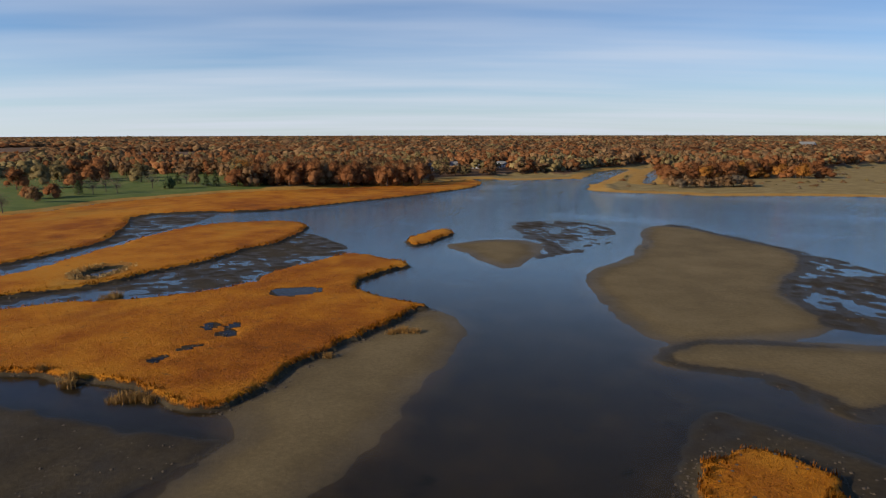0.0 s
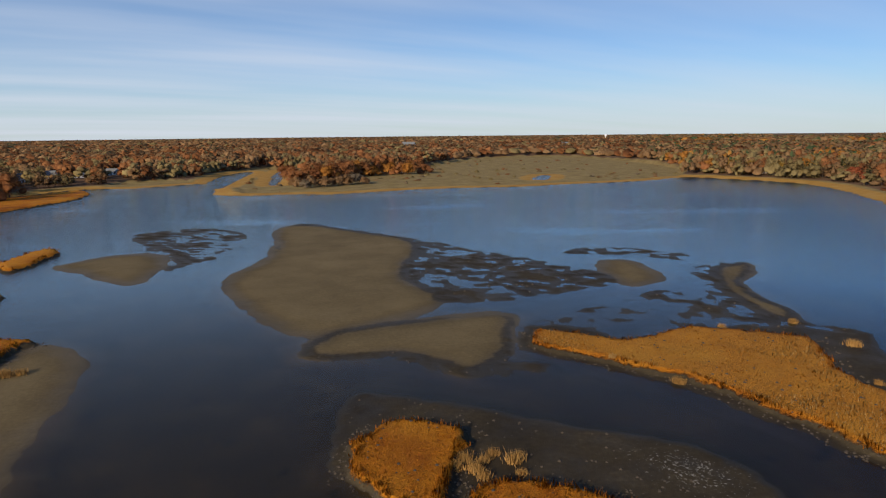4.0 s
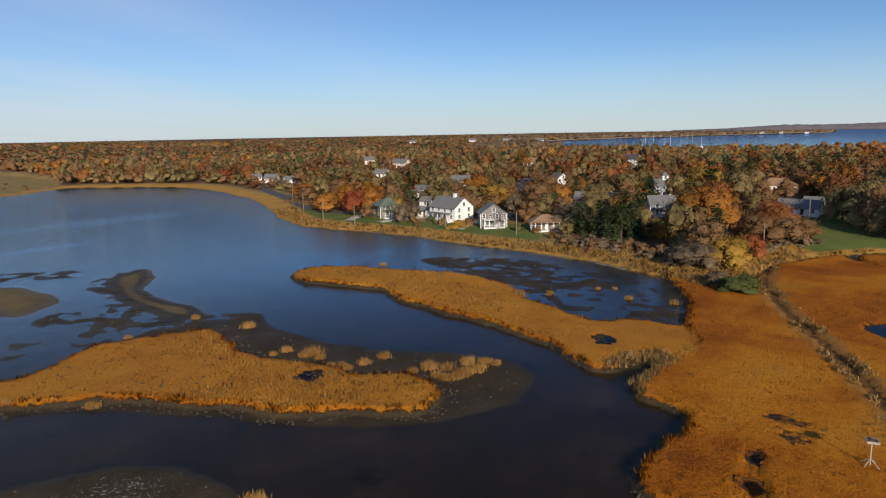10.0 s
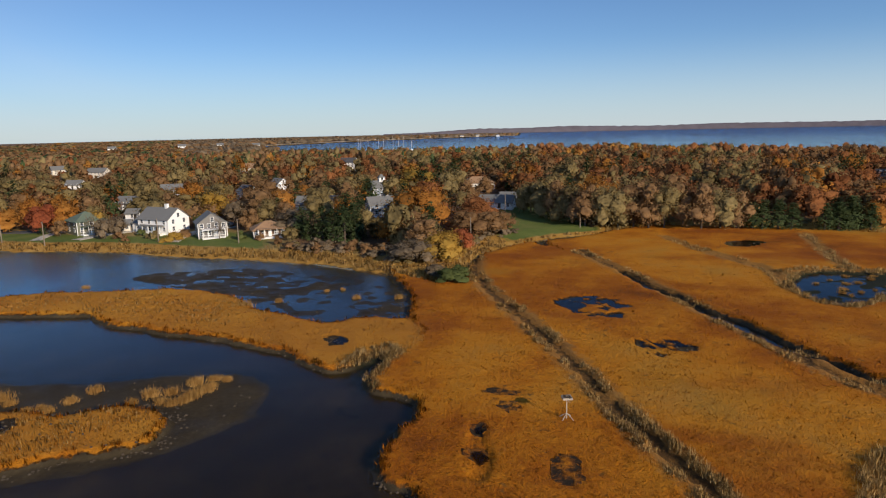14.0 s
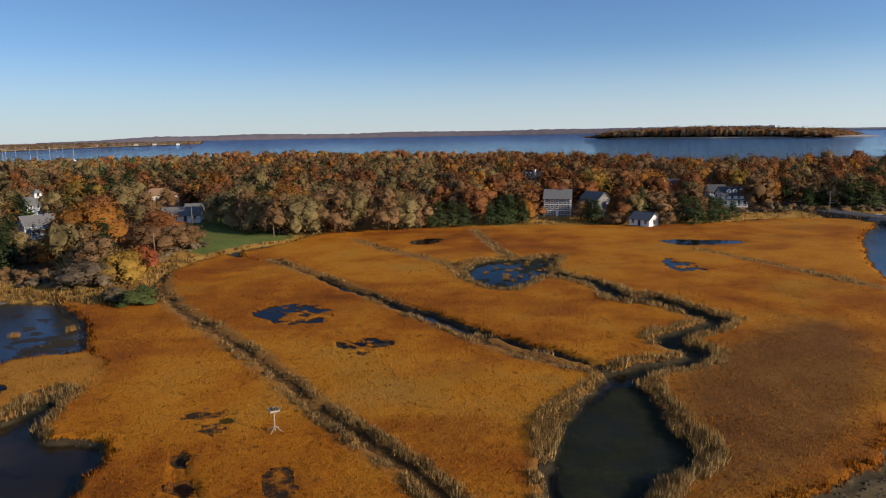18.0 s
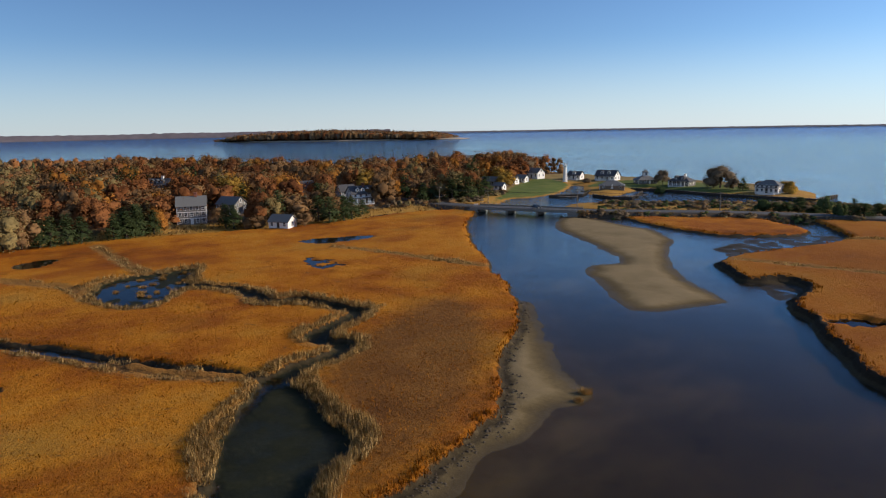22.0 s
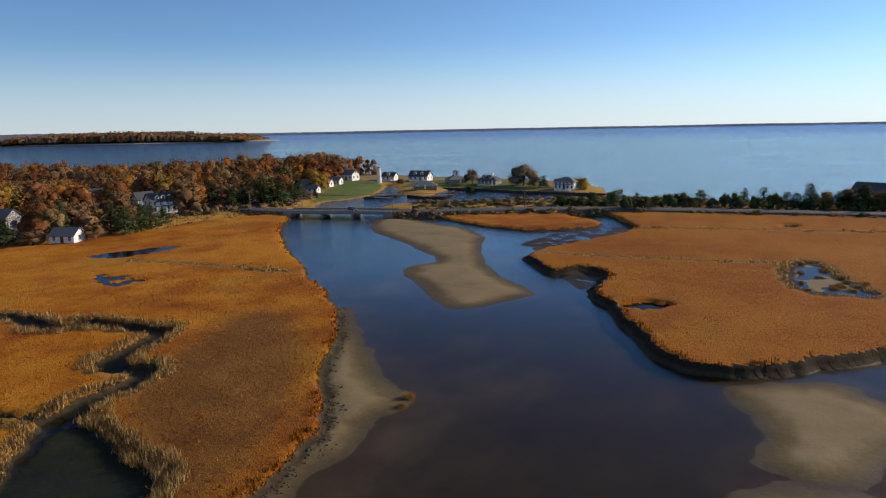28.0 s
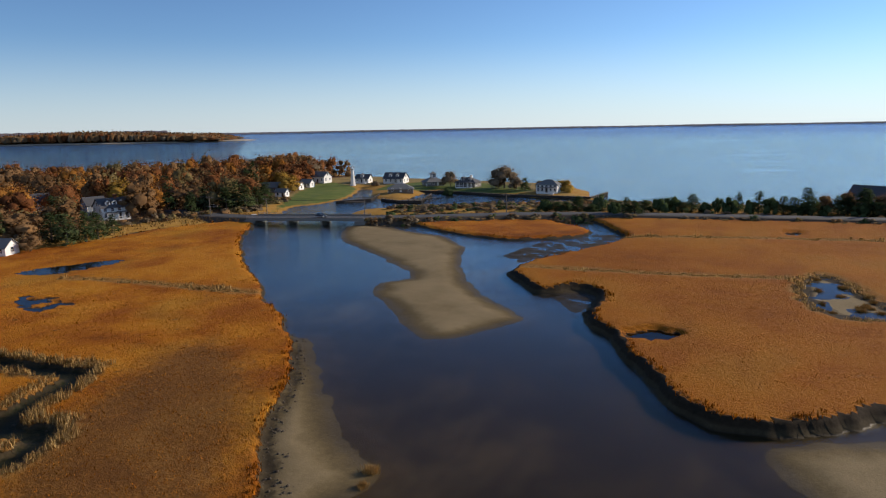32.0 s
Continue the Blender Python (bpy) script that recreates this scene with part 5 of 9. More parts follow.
def tree_at(x, y, h, w, colour, shape="round", where="in the village by the marsh"):
    v = int(tree_rng.integers(0, 2))
    cm, tm = tree_meshes(colour, shape, v)
    z = height_at(x, y) - 0.1
    wide = w / {"round": 9.0, "cone": 5.0, "bare": 9.0, "bush": 13.0}[shape]
    m = Matrix.LocRotScale((x, y, z), Euler((0, 0, tree_rng.uniform(0, 6.28))), (wide, wide, h / 10))
    name = {"cone": "cedar_tree", "bush": "shrub"}.get(shape, "tree")
    ob = base(name, m, TREE_WORDS[colour] + " " + where, "shrub" if shape == "bush" else "tree", "trees of the village")
    link("crown", cm, ob)
    if shape != "bush":
        link("trunk", tm, ob)
    return ob


def cheap_tree(rng, kind):
    """A light tree for the joined woods: triangles and normals."""
    if kind == "cone":
        q, _ = crown(rng, 10, 5.0, 44, 9, 0.36, 0.06, "cone")
        n = rounded_normals(q, 10, 0.1)
    elif kind == "far":
        q = np.concatenate([lump(rng, (0, 0, 4.6), (4.6, 4.6, 4.4)), crown(rng, 10, 10, 4, 1, 1.1, 0.3)[0]])
        n = rounded_normals(q, 10, 0.1)
    elif kind == "mid":
        q, n = full_crown(rng, 10, 11, 0.04, 5, 80, 0.55, 1, 0.9, 0.09)
    elif kind == "bare":
        q, n = full_crown(rng, 10, 9.5, 0.10, 7, 400, 0.28, 1, 0.66, 0.14)
    else:
        q, n = full_crown(rng, 10, 11, 0.04, 9, 400, 0.33, 1, 0.64, 0.13)
    if kind != "far":
        # a thin stem
        s = 0.16
        st = np.array([[[-s, 0, -0.5], [s, 0, -0.5], [0, 0, 6.0]], [[0, -s, -0.5], [0, s, -0.5], [0, 0, 6.0]]])
        q = np.concatenate([q, st])
        n = np.concatenate([n, np.tile([0.0, -1.0, 0.3], (2, 3, 1))])
    return q, n


COLOURS = ("rust", "orange", "red", "gold", "olive", "brown", "bare", "green")


def woods(name, xs, ys, zs, hs, ws, cols, kind, label):
    """Many trees as one object of kind stuff."""
    rng = np.random.default_rng(len(xs))
    protos = {}
    vs, mi, ns = [], [], []
    for c in range(len(COLOURS)):
        k = "cone" if COLOURS[c] == "green" and kind == "near" else ("bare" if COLOURS[c] == "bare" and kind == "near" else kind)
        protos[c] = [cheap_tree(rng, k) for _ in range(6)]
    for x, y, z, h, w, c in zip(xs, ys, zs, hs, ws, cols):
        q, nq = protos[c][int(rng.integers(0, 6))]
        a = rng.uniform(0, 6.28)
        ca, sa = math.cos(a), math.sin(a)
        s = w / (5.0 if COLOURS[c] == "green" and kind == "near" else 10.0)
        p = np.empty_like(q)
        p[..., 0] = (q[..., 0] * ca - q[..., 1] * sa) * s + x
        p[..., 1] = (q[..., 0] * sa + q[..., 1] * ca) * s + y
        p[..., 2] = q[..., 2] * h / 10 + z
        vs.append(p)
        ns.append(np.stack([nq[..., 0] * ca - nq[..., 1] * sa, nq[..., 0] * sa + nq[..., 1] * ca, nq[..., 2]], -1))
        m = np.full(len(q), c)
        if kind != "far":
            m[-2:] = len(COLOURS)
        mi.append(m)
    v = np.concatenate(vs)
    n = len(v)
    me = mesh_of(name, v.reshape(-1, 3), np.arange(n * 3).reshape(n, 3), [LEAF[c] for c in COLOURS] + [BARK], np.concatenate(mi))
    soft_shade(me, np.concatenate(ns))
    tone = np.repeat(rng.uniform(0, 1, len(vs)), [len(q) * 3 for q in vs])
    me.attributes.new("tone", "FLOAT", "POINT").data.foreach_set("value", tone.astype(np.float32))
    return tagged(new(name, me), label, "woods", kind="stuff")


# ---- grass ----
def blades(rng, x, y, z, h, per, spread, width, lean=0.25):
    """Upright grass blades as triangles in clumps."""
    n = len(x) * per
    bx, by = np.repeat(x, per) + rng.normal(size=n) * np.repeat(spread, per), np.repeat(y, per) + rng.normal(size=n) * np.repeat(spread, per)
    bz, bh = np.repeat(z, per), np.repeat(h, per) * rng.uniform(0.6, 1.15, n)
    a = rng.uniform(0, 6.283, n)
    w = np.repeat(width, per) * rng.uniform(0.7, 1.3, n)
    dx, dy = np.cos(a) * w, np.sin(a) * w
    lx, ly = rng.normal(size=n) * lean * bh, rng.normal(size=n) * lean * bh
    v = np.stack([np.stack([bx - dx, by - dy, bz - 0.1], 1), np.stack([bx + dx, by + dy, bz - 0.1], 1), np.stack([bx + lx, by + ly, bz + bh], 1)], 1)
    return v


def grass(name, v, mat, label, upright=0.42):
    n = len(v)
    me = mesh_of(name, v.reshape(-1, 3), np.arange(n * 3).reshape(n, 3), [mat])
    up = np.random.default_rng(n).normal(size=(n, 1, 3)) * upright + np.array([0, 0, 1.0])
    soft_shade(me, np.repeat(up / np.linalg.norm(up, axis=2, keepdims=True), 3, 1))
    tone = np.repeat(fbm(v[:, 0, 0], v[:, 0, 1], 11, 63) + 0.5, 3)
    me.attributes.new("tone", "FLOAT", "POINT").data.foreach_set("value", tone.astype(np.float32))
    return tagged(new(name, me), label, "grass", kind="stuff")


def all_grass():
    rng = np.random.default_rng(5)
    n = 460000
    r = 42 * np.exp(rng.uniform(0, math.log(300 / 42), n))
    az = np.radians(rng.uniform(-104, 190, n))
    x, y = r * np.sin(az), r * np.cos(az)
    h, a = terrain(x, y)
    ms, up = a["marsh"], a["up"]
    keep = rng.uniform(0, 1, n)
    size = 0.032 + r * 0.00033
    ragged = fbm(x, y, 7, 31)
    # edge of the meadow towards water
    e = (ms > -0.05) & (ms < 0.9) & (h > 0.3) & (a["ditch"] < -3.0) & (a["pond"] < -1.0) & (keep < 0.55) & (ragged > -0.12)
    grass("cordgrass_edge", blades(rng, x[e], y[e], h[e], 0.30 + 0.35 * rng.uniform(0, 1, e.sum()), 5, 0.22 + 0 * r[e], size[e]), REED_GOLD, "taller gold cordgrass along the edges of the marsh")
    # taller, paler grass on the banks of ditches, creeks and ponds, in uneven clumps
    d = a["ditch"]
    by_creek = a["creek"] > -3.0
    wide = np.where(by_creek, 1.5, 0.8) + 1.7 * ragged
    g = (d > -wide) & (d < 0.05) & (h > 0.25) & (ms > -0.35) & (ragged > -0.24)
    grass("ditch_grass", blades(rng, x[g], y[g], h[g], (0.25 + 0.42 * rng.uniform(0, 1, g.sum())) * (1 + 1.4 * ragged[g]) * np.where(by_creek[g], 1.5, 1.0), 13, 0.26 + 0 * r[g], size[g] * 0.6), REED_PALE, "pale tan grass along ditches and ponds", 0.6)
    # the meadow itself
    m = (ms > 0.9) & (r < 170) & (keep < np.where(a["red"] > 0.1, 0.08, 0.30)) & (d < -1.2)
    grass("cordgrass_meadow", blades(rng, x[m], y[m], h[m], 0.10 + 0.16 * rng.uniform(0, 1, m.sum()), 3, 0.3 + 0 * r[m], size[m] * 1.1, 0.8), REED_GOLD, "low gold cordgrass meadow of the marsh", 0.9)
    # standing cordgrass on the island and the spit
    t = (a["tall"] > 0.6) & (ms > 0.2) & (keep > 0.45) & (keep < 0.8) & (fbm(x, y, 16, 37) > -0.02)
    grass("tall_cordgrass", blades(rng, x[t], y[t], h[t], 0.25 + 0.30 * rng.uniform(0, 1, t.sum()), 4, 0.28 + 0 * r[t], size[t] * 0.8), REED_TAN, "standing tan cordgrass on the marsh island and spit", 0.8)
    # reed belt on the upland shore
    lw = np.full(n, -6.0)
    for p in LAWN.values():
        lw = np.maximum(lw, outline(x, y, p, 6, 1))
    lw = np.minimum(lw, up - np.where(y > 60, 10.0, 3.0))
    b = ~((x > 50) & (y < -225)) & (up > -1.0) & (up < 14) & (lw < -1.0) & (ms < 0.3) & (h > 0.1) & (keep < 0.62 - 0.025 * np.abs(up))
    grass("reed_belt", blades(rng, x[b], y[b], h[b], 0.55 + 0.6 * rng.uniform(0, 1, b.sum()), 7, 0.5 + 0 * r[b], size[b] * 0.9), REED_PALE, "belt of dry tan reeds along the shore", 0.6)


def clods():
    """Lumps of peat and mussel clumps fallen from the banks on to the mud."""
    rng = np.random.default_rng(15)
    n = 90000
    r = 42 * np.exp(rng.uniform(0, math.log(220 / 42), n))
    az = np.radians(rng.uniform(-60, 155, n))
    x, y = r * np.sin(az), r * np.cos(az)
    h, a = terrain(x, y)
    near = (a["ditch"] < -2.5) & (a["marsh"] > -2.4) & (a["marsh"] < -0.1) & (h > -0.12) & (rng.uniform(0, 1, n) < 0.8)
    flat = (a["mud"] > 0.5) & (h > -0.04) & (rng.uniform(0, 1, n) < 0.07)
    k = near | flat
    x, y, h, r = x[k], y[k], h[k], r[k]
    m = len(x)
    s = rng.uniform(0.07, 0.22, m) * (0.7 + r / 160)
    lump = np.array([[1, 0, 0], [0.3, 0.95, 0], [-0.8, 0.6, 0], [-0.8, -0.6, 0], [0.3, -0.95, 0], [0.1, 0.1, 0.8]])
    t = rng.uniform(0, 6.28, m)
    c, q = np.cos(t)[:, None], np.sin(t)[:, None]
    j = lump[None] * rng.uniform(0.7, 1.3, (m, 6, 3)) * s[:, None, None]
    v = np.stack([j[..., 0] * c - j[..., 1] * q + x[:, None], j[..., 0] * q + j[..., 1] * c + y[:, None], j[..., 2] + h[:, None] - 0.02], -1)
    f = np.array([[0, 1, 5], [1, 2, 5], [2, 3, 5], [3, 4, 5], [4, 0, 5]])
    faces = (np.arange(m)[:, None, None] * 6 + f[None]).reshape(-1, 3)
    me = mesh_of("peat_clods", v.reshape(-1, 3), faces, [EARTH])
    tagged(new("peat_clods", me), "dark lumps of peat and mussels on the mud", "peat", kind="stuff")


# ---- houses ----
SPOTS = []
WINDOW = {}


def window_meshes():
    if not WINDOW:
        bm = boxes((-0.58, -0.06, 0, 0.58, 0.02, 0.10), (-0.58, -0.06, 1.40, 0.58, 0.02, 1.52), (-0.58, -0.06, 0.10, -0.46, 0.02, 1.40), (0.46, -0.06, 0.10, 0.58, 0.02, 1.40), (-0.46, -0.05, 0.70, 0.46, 0.02, 0.78), (-0.03, -0.045, 0.10, 0.03, 0.02, 0.70))
        f = bpy.data.meshes.new("window")
        bm.to_mesh(f)
        bm.free()
        f.materials.append(WHITE)
        bm = boxes((-0.46, -0.03, 0.10, 0.46, 0.015, 0.70), (-0.46, -0.03, 0.78, 0.46, 0.015, 1.40))
        p = bpy.data.meshes.new("pane")
        bm.to_mesh(p)
        bm.free()
        p.materials.append(GLASS)
        WINDOW["f"], WINDOW["p"] = f, p
    return WINDOW["f"], WINDOW["p"]


def put_window(ob, m):
    f, p = window_meshes()
    w = link("window", f, ob, "", m)
    link("pane", p, w, "dark glass pane")


def gable_walls(w, d, e, rise):
    bm = bmesh.new()
    x, y = w / 2, d / 2
    lo = [bm.verts.new(p) for p in ((-x, -y, -1.2), (x, -y, -1.2), (x, y, -1.2), (-x, y, -1.2))]
    hi = [bm.verts.new(p) for p in ((-x, -y, e), (x, -y, e), (x, y, e), (-x, y, e))]
    a, b = bm.verts.new((-x, 0, e + rise)), bm.verts.new((x, 0, e + rise))
    bm.faces.new((lo[0], lo[1], hi[1], hi[0]))
    bm.faces.new((lo[2], lo[3], hi[3], hi[2]))
    bm.faces.new((lo[1], lo[2], hi[2], b, hi[1]))
    bm.faces.new((lo[3], lo[0], hi[0], a, hi[3]))
    bm.faces.new((hi[0], hi[1], b, a))
    bm.faces.new((hi[2], hi[3], a, b))
    bm.faces.new(lo[::-1])
    return bm


def gable_roof(w, d, e, rise, over=0.45, t=0.16):
    bm = bmesh.new()
    s = rise / (d / 2)
    x, y = w / 2 + over, d / 2 + over
    for sg in (-1, 1):
        pts = [(-x, sg * y, e - s * over), (x, sg * y, e - s * over), (x, 0, e + rise), (-x, 0, e + rise)]
        lo = [bm.verts.new((p[0], p[1], p[2] + 0.02)) for p in pts]
        up = [bm.verts.new((p[0], p[1], p[2] + 0.02 + t)) for p in pts]
        bm.faces.new(up if sg < 0 else up[::-1])
        bm.faces.new(lo[::-1] if sg < 0 else lo)
        for i in range(4):
            q = (lo[i], lo[(i + 1) % 4], up[(i + 1) % 4], up[i])
            bm.faces.new(q if sg < 0 else q[::-1])
    return bm


def hip_roof(w, d, e, rise, over=0.6, t=0.14):
    bm = bmesh.new()
    x, y = w / 2 + over, d / 2 + over
    r = max((w - d) / 2, 0.3)
    z = e - rise / (d / 2) * over + 0.02
    lo = [bm.verts.new(p) for p in ((-x, -y, z), (x, -y, z), (x, y, z), (-x, y, z))]
    ed = [bm.verts.new((v.co.x, v.co.y, v.co.z + t)) for v in lo]
    a, b = bm.verts.new((-r, 0, e + rise + t)), bm.verts.new((r, 0, e + rise + t))
    bm.faces.new(lo[::-1])
    for i in range(4):
        bm.faces.new((lo[i], lo[(i + 1) % 4], ed[(i + 1) % 4], ed[i]))
    bm.faces.new((ed[0], ed[1], b, a))
    bm.faces.new((ed[2], ed[3], a, b))
    bm.faces.new((ed[1], ed[2], b))
    bm.faces.new((ed[3], ed[0], a))
    return bm


def house(x, y, yaw, w, d, eave, wall, roof, label, rows=1, cols=3, hip=False, front_gable=False, porch=False, chimney=None, solar=False, wing=0, cupola=False, trim=False, dormers=0):
    z = height_at(x, y)
    SPOTS.append((x, y, w, d))
    ob = base("house", pose(x, y, max(z, 0.8), 0, 0, yaw), label, "house", "houses round the marsh")
    rise = (d if not front_gable else w) / 2 * (0.55 if hip else 0.72)
    turn = pose(0, 0, 0, 0, 0, 90) if front_gable else Matrix.Identity(4)
    a, b = (d, w) if front_gable else (w, d)
    part("wall", gable_walls(a, b, eave, 0.01 if hip else rise), wall, ob, "", turn)
    part("roof", (hip_roof if hip else gable_roof)(a, b, eave, rise), roof, ob, "", turn)
    storey = eave / rows
    for r in range(rows):
        zz = storey * r + max(0.55, storey * 0.30)
        for c in range(cols):
            if r == 0 and c == cols // 2 and cols > 1:
                continue
            put_window(ob, pose((c + 0.5) / cols * w - w / 2, -d / 2, zz))
        ends = max(1, int(d // 3.5))
        for sg in (-1, 1):
            for c in range(ends):
                put_window(ob, pose(sg * w / 2, ((c + 0.5) / ends - 0.5) * d, zz, 0, 0, 90 * sg))
    if not hip and rise > 2.2:
        if front_gable:
            put_window(ob, pose(0, -d / 2, eave + 0.35))
        else:
            for sg in (-1, 1):
                put_window(ob, pose(sg * w / 2, 0, eave + 0.35, 0, 0, 90 * sg))
    door = part("door", boxes((-0.5, -0.08, 0.0, 0.5, 0.02, 2.1)), DARK_TIMBER if wall in (WHITE, CREAM) else WHITE, ob, "", pose((cols // 2 + 0.5) / cols * w - w / 2 if cols > 1 else w / 4, -d / 2, 0.1))
    part("door_handle", boxes((0.32, -0.14, 0.95, 0.40, -0.085, 1.05)), STEEL, door, "small metal door handle")
    for sg in (-1, 1):
        part("corner_board", boxes((sg * w / 2 - 0.1, -d / 2 - 0.03, -0.3, sg * w / 2 + 0.1, -d / 2 + 0.1, eave)), WHITE, ob)
    if trim:
        for r in range(1, rows):
            part("trim_board", boxes((-w / 2, -d / 2 - 0.05, storey * r - 0.12, w / 2, -d / 2 + 0.05, storey * r + 0.12)), WHITE, ob)
    if chimney is not None:
        part("chimney", boxes((w * 0.15 - 0.5, -0.5, eave, w * 0.15 + 0.5, 0.5, eave + rise + 1.1), (w * 0.15 - 0.6, -0.6, eave + rise + 1.1, w * 0.15 + 0.6, 0.6, eave + rise + 1.3)), chimney, ob)
    if porch:
        pw = w * 0.8
        part("porch_roof", boxes((-pw / 2, -d / 2 - 2.3, 2.5, pw / 2, -d / 2, 2.68), bevel=0.03), roof if not front_gable else WHITE, ob)
        part("porch_floor", boxes((-pw / 2, -d / 2 - 2.3, -0.6, pw / 2, -d / 2, 0.12)), WHITE, ob)
        n = 5
        for i in range(n):
            px = -pw / 2 + 0.15 + i * (pw - 0.3) / (n - 1)
            part("porch_post", boxes((px - 0.09, -d / 2 - 2.2, 0.12, px + 0.09, -d / 2 - 2.02, 2.5)), WHITE, ob)
        part("porch_rail", boxes((-pw / 2, -d / 2 - 2.16, 0.85, pw / 2, -d / 2 - 2.08, 0.95)), WHITE, ob)
    if solar:
        k = rise / (w / 2)
        ang = math.degrees(math.atan(k))
        for i in range(3):
            part("solar_panel", boxes((-1.1, -0.9, 0.24, 1.1, 0.9, 0.30)), SOLAR, ob, "", pose(w * 0.24, -d * 0.28 + i * 1.95, eave + rise * 0.52, 0, ang, 0))
    if wing:
        bm = gable_walls(5, 6, 2.7, 1.6)
        part("wing_wall", bm, wall, ob, "", pose(wing * (w / 2 + 2.4), 0.2, 0))
        part("wing_roof", gable_roof(5, 6, 2.7, 1.6), roof, ob, "", pose(wing * (w / 2 + 2.4), 0.2, 0))
        put_window(ob, pose(wing * (w / 2 + 2.4), -2.8, 0.9))
    for i in range(dormers):
        dx = (i + 0.5) / dormers * w * 0.7 - w * 0.35
        part("dormer", gable_walls(1.8, 1.7, 1.5, 0.8), wall, ob, "", pose(dx, -d * 0.27, eave + 0.35, 0, 0, 90))
        part("dormer_roof", gable_roof(2.0, 1.8, 1.5, 0.8, 0.2, 0.1), roof, ob, "", pose(dx, -d * 0.27, eave + 0.35, 0, 0, 90))
        put_window(ob, pose(dx, -d * 0.27 - 0.9, eave + 0.45))
    if cupola:
        cz = eave + rise - 0.5
        part("cupola", boxes((-1.3, -1.3, cz, 1.3, 1.3, cz + 2.2)), WHITE, ob)
        part("cupola_roof", hip_roof(2.6, 2.6, cz + 2.2, 1.1, 0.3), roof, ob)
        put_window(ob, pose(0, -1.3, cz + 0.5))
    return ob


# ---- roads, bridge, poles ----
def strip(name, pts, width, mat, label, category, lift=0.06, rounds=2):
    """A road or drive laid along the ground."""
    p = rounded(pts, rounds, False)
    d = np.gradient(p, axis=0)
    d /= np.linalg.norm(d, axis=1)[:, None]
    nrm = np.stack([-d[:, 1], d[:, 0]], 1)
    bm = bmesh.new()
    rows = []
    for q, n in zip(p, nrm):
        row = []
        for s in (-1.15, -1, 1, 1.15):
            e = q + n * s * width / 2
            zt = height_at(*q)
            row.append(bm.verts.new((e[0], e[1], zt + (lift + 0.06 if abs(s) == 1 else -0.3))))
        rows.append(row)
    for a, b in zip(rows, rows[1:]):
        for i in range(3):
            bm.faces.new((a[i], a[i + 1], b[i + 1], b[i]))
    bmesh.ops.recalc_face_normals(bm, faces=bm.faces[:])
    ob = part(name, bm, mat)
    return tagged(ob, label, category, kind="structure")


def causeway():
    """The beach road on its bank, with a bridge over the channel mouth."""
    line = rounded(ROAD, 2, False)
    d = np.gradient(line, axis=0)
    d /= np.linalg.norm(d, axis=1)[:, None]
    nrm = np.stack([-d[:, 1], d[:, 0]], 1)
    a, b = np.array(BRIDGE[0]), np.array(BRIDGE[1])
    u = (b - a) / np.linalg.norm(b - a)
    length = float(np.linalg.norm(b - a))
    road, bank = bmesh.new(), bmesh.new()
    last = None
    for q, n in zip(line, nrm):
        s = (q - a) @ u
        over = 0 < s < length and np.linalg.norm(q - a - u * s) < 6
        row = [road.verts.new((*(q + n * k), 2.0)) for k in (-3.2, 3.2)]
        side = [bank.verts.new((*(q + n * k), zz)) for k, zz in ((-9, -0.6), (-4.4, 1.9), (4.4, 1.9), (9, -0.6))]
        if last:
            road.faces.new((last[0][0], last[0][1], row[1], row[0]))
            if not (over or last[2]):
                for i in range(3):
                    bank.faces.new((last[1][i], last[1][i + 1], side[i + 1], side[i]))
        last = (row, side, over)
    bmesh.ops.recalc_face_normals(road, faces=road.faces[:])
    bmesh.ops.recalc_face_normals(bank, faces=bank.faces[:])
    tagged(part("road", road, ASPHALT), "grey asphalt beach road on a low bank", "road", kind="structure")
    tagged(part("road_bank", bank, EARTH), "brown earth and stone bank of the beach road", "bank", kind="structure")
    yaw = math.degrees(math.atan2(u[1], u[0]))
    ob = base("road_bridge", pose(*((a + b) / 2), 0, 0, 0, yaw), "low concrete road bridge on piers over the tidal channel", "bridge")
    L = length / 2 + 3
    part("deck", boxes((-L, -5.0, 1.35, L, 5.0, 1.96), bevel=0.05), CONCRETE, ob)
    for sg in (-1, 1):
        part("parapet", boxes((-L, sg * 4.75 - 0.12, 1.96, L, sg * 4.75 + 0.12, 2.45)), CONCRETE, ob)
        part("hand_rail", boxes((-L, sg * 4.75 - 0.05, 2.85, L, sg * 4.75 + 0.05, 2.93)), STEEL, ob)
        for i in range(19):
            px = -L + 0.2 + i * (2 * L - 0.4) / 18
            part("rail_post", boxes((px - 0.05, sg * 4.75 - 0.05, 2.45, px + 0.05, sg * 4.75 + 0.05, 2.85)), STEEL, ob)
        part("abutment", boxes((sg * (L - 1.2) - 2, -5.2, -1.2, sg * (L - 1.2) + 2, 5.2, 1.35), bevel=0.1), CONCRETE, ob)
    for px in (-length / 6, length / 6):
        part("pier", boxes((px - 0.45, -4.6, -1.5, px + 0.45, 4.6, 1.35), bevel=0.08), CONCRETE, ob)


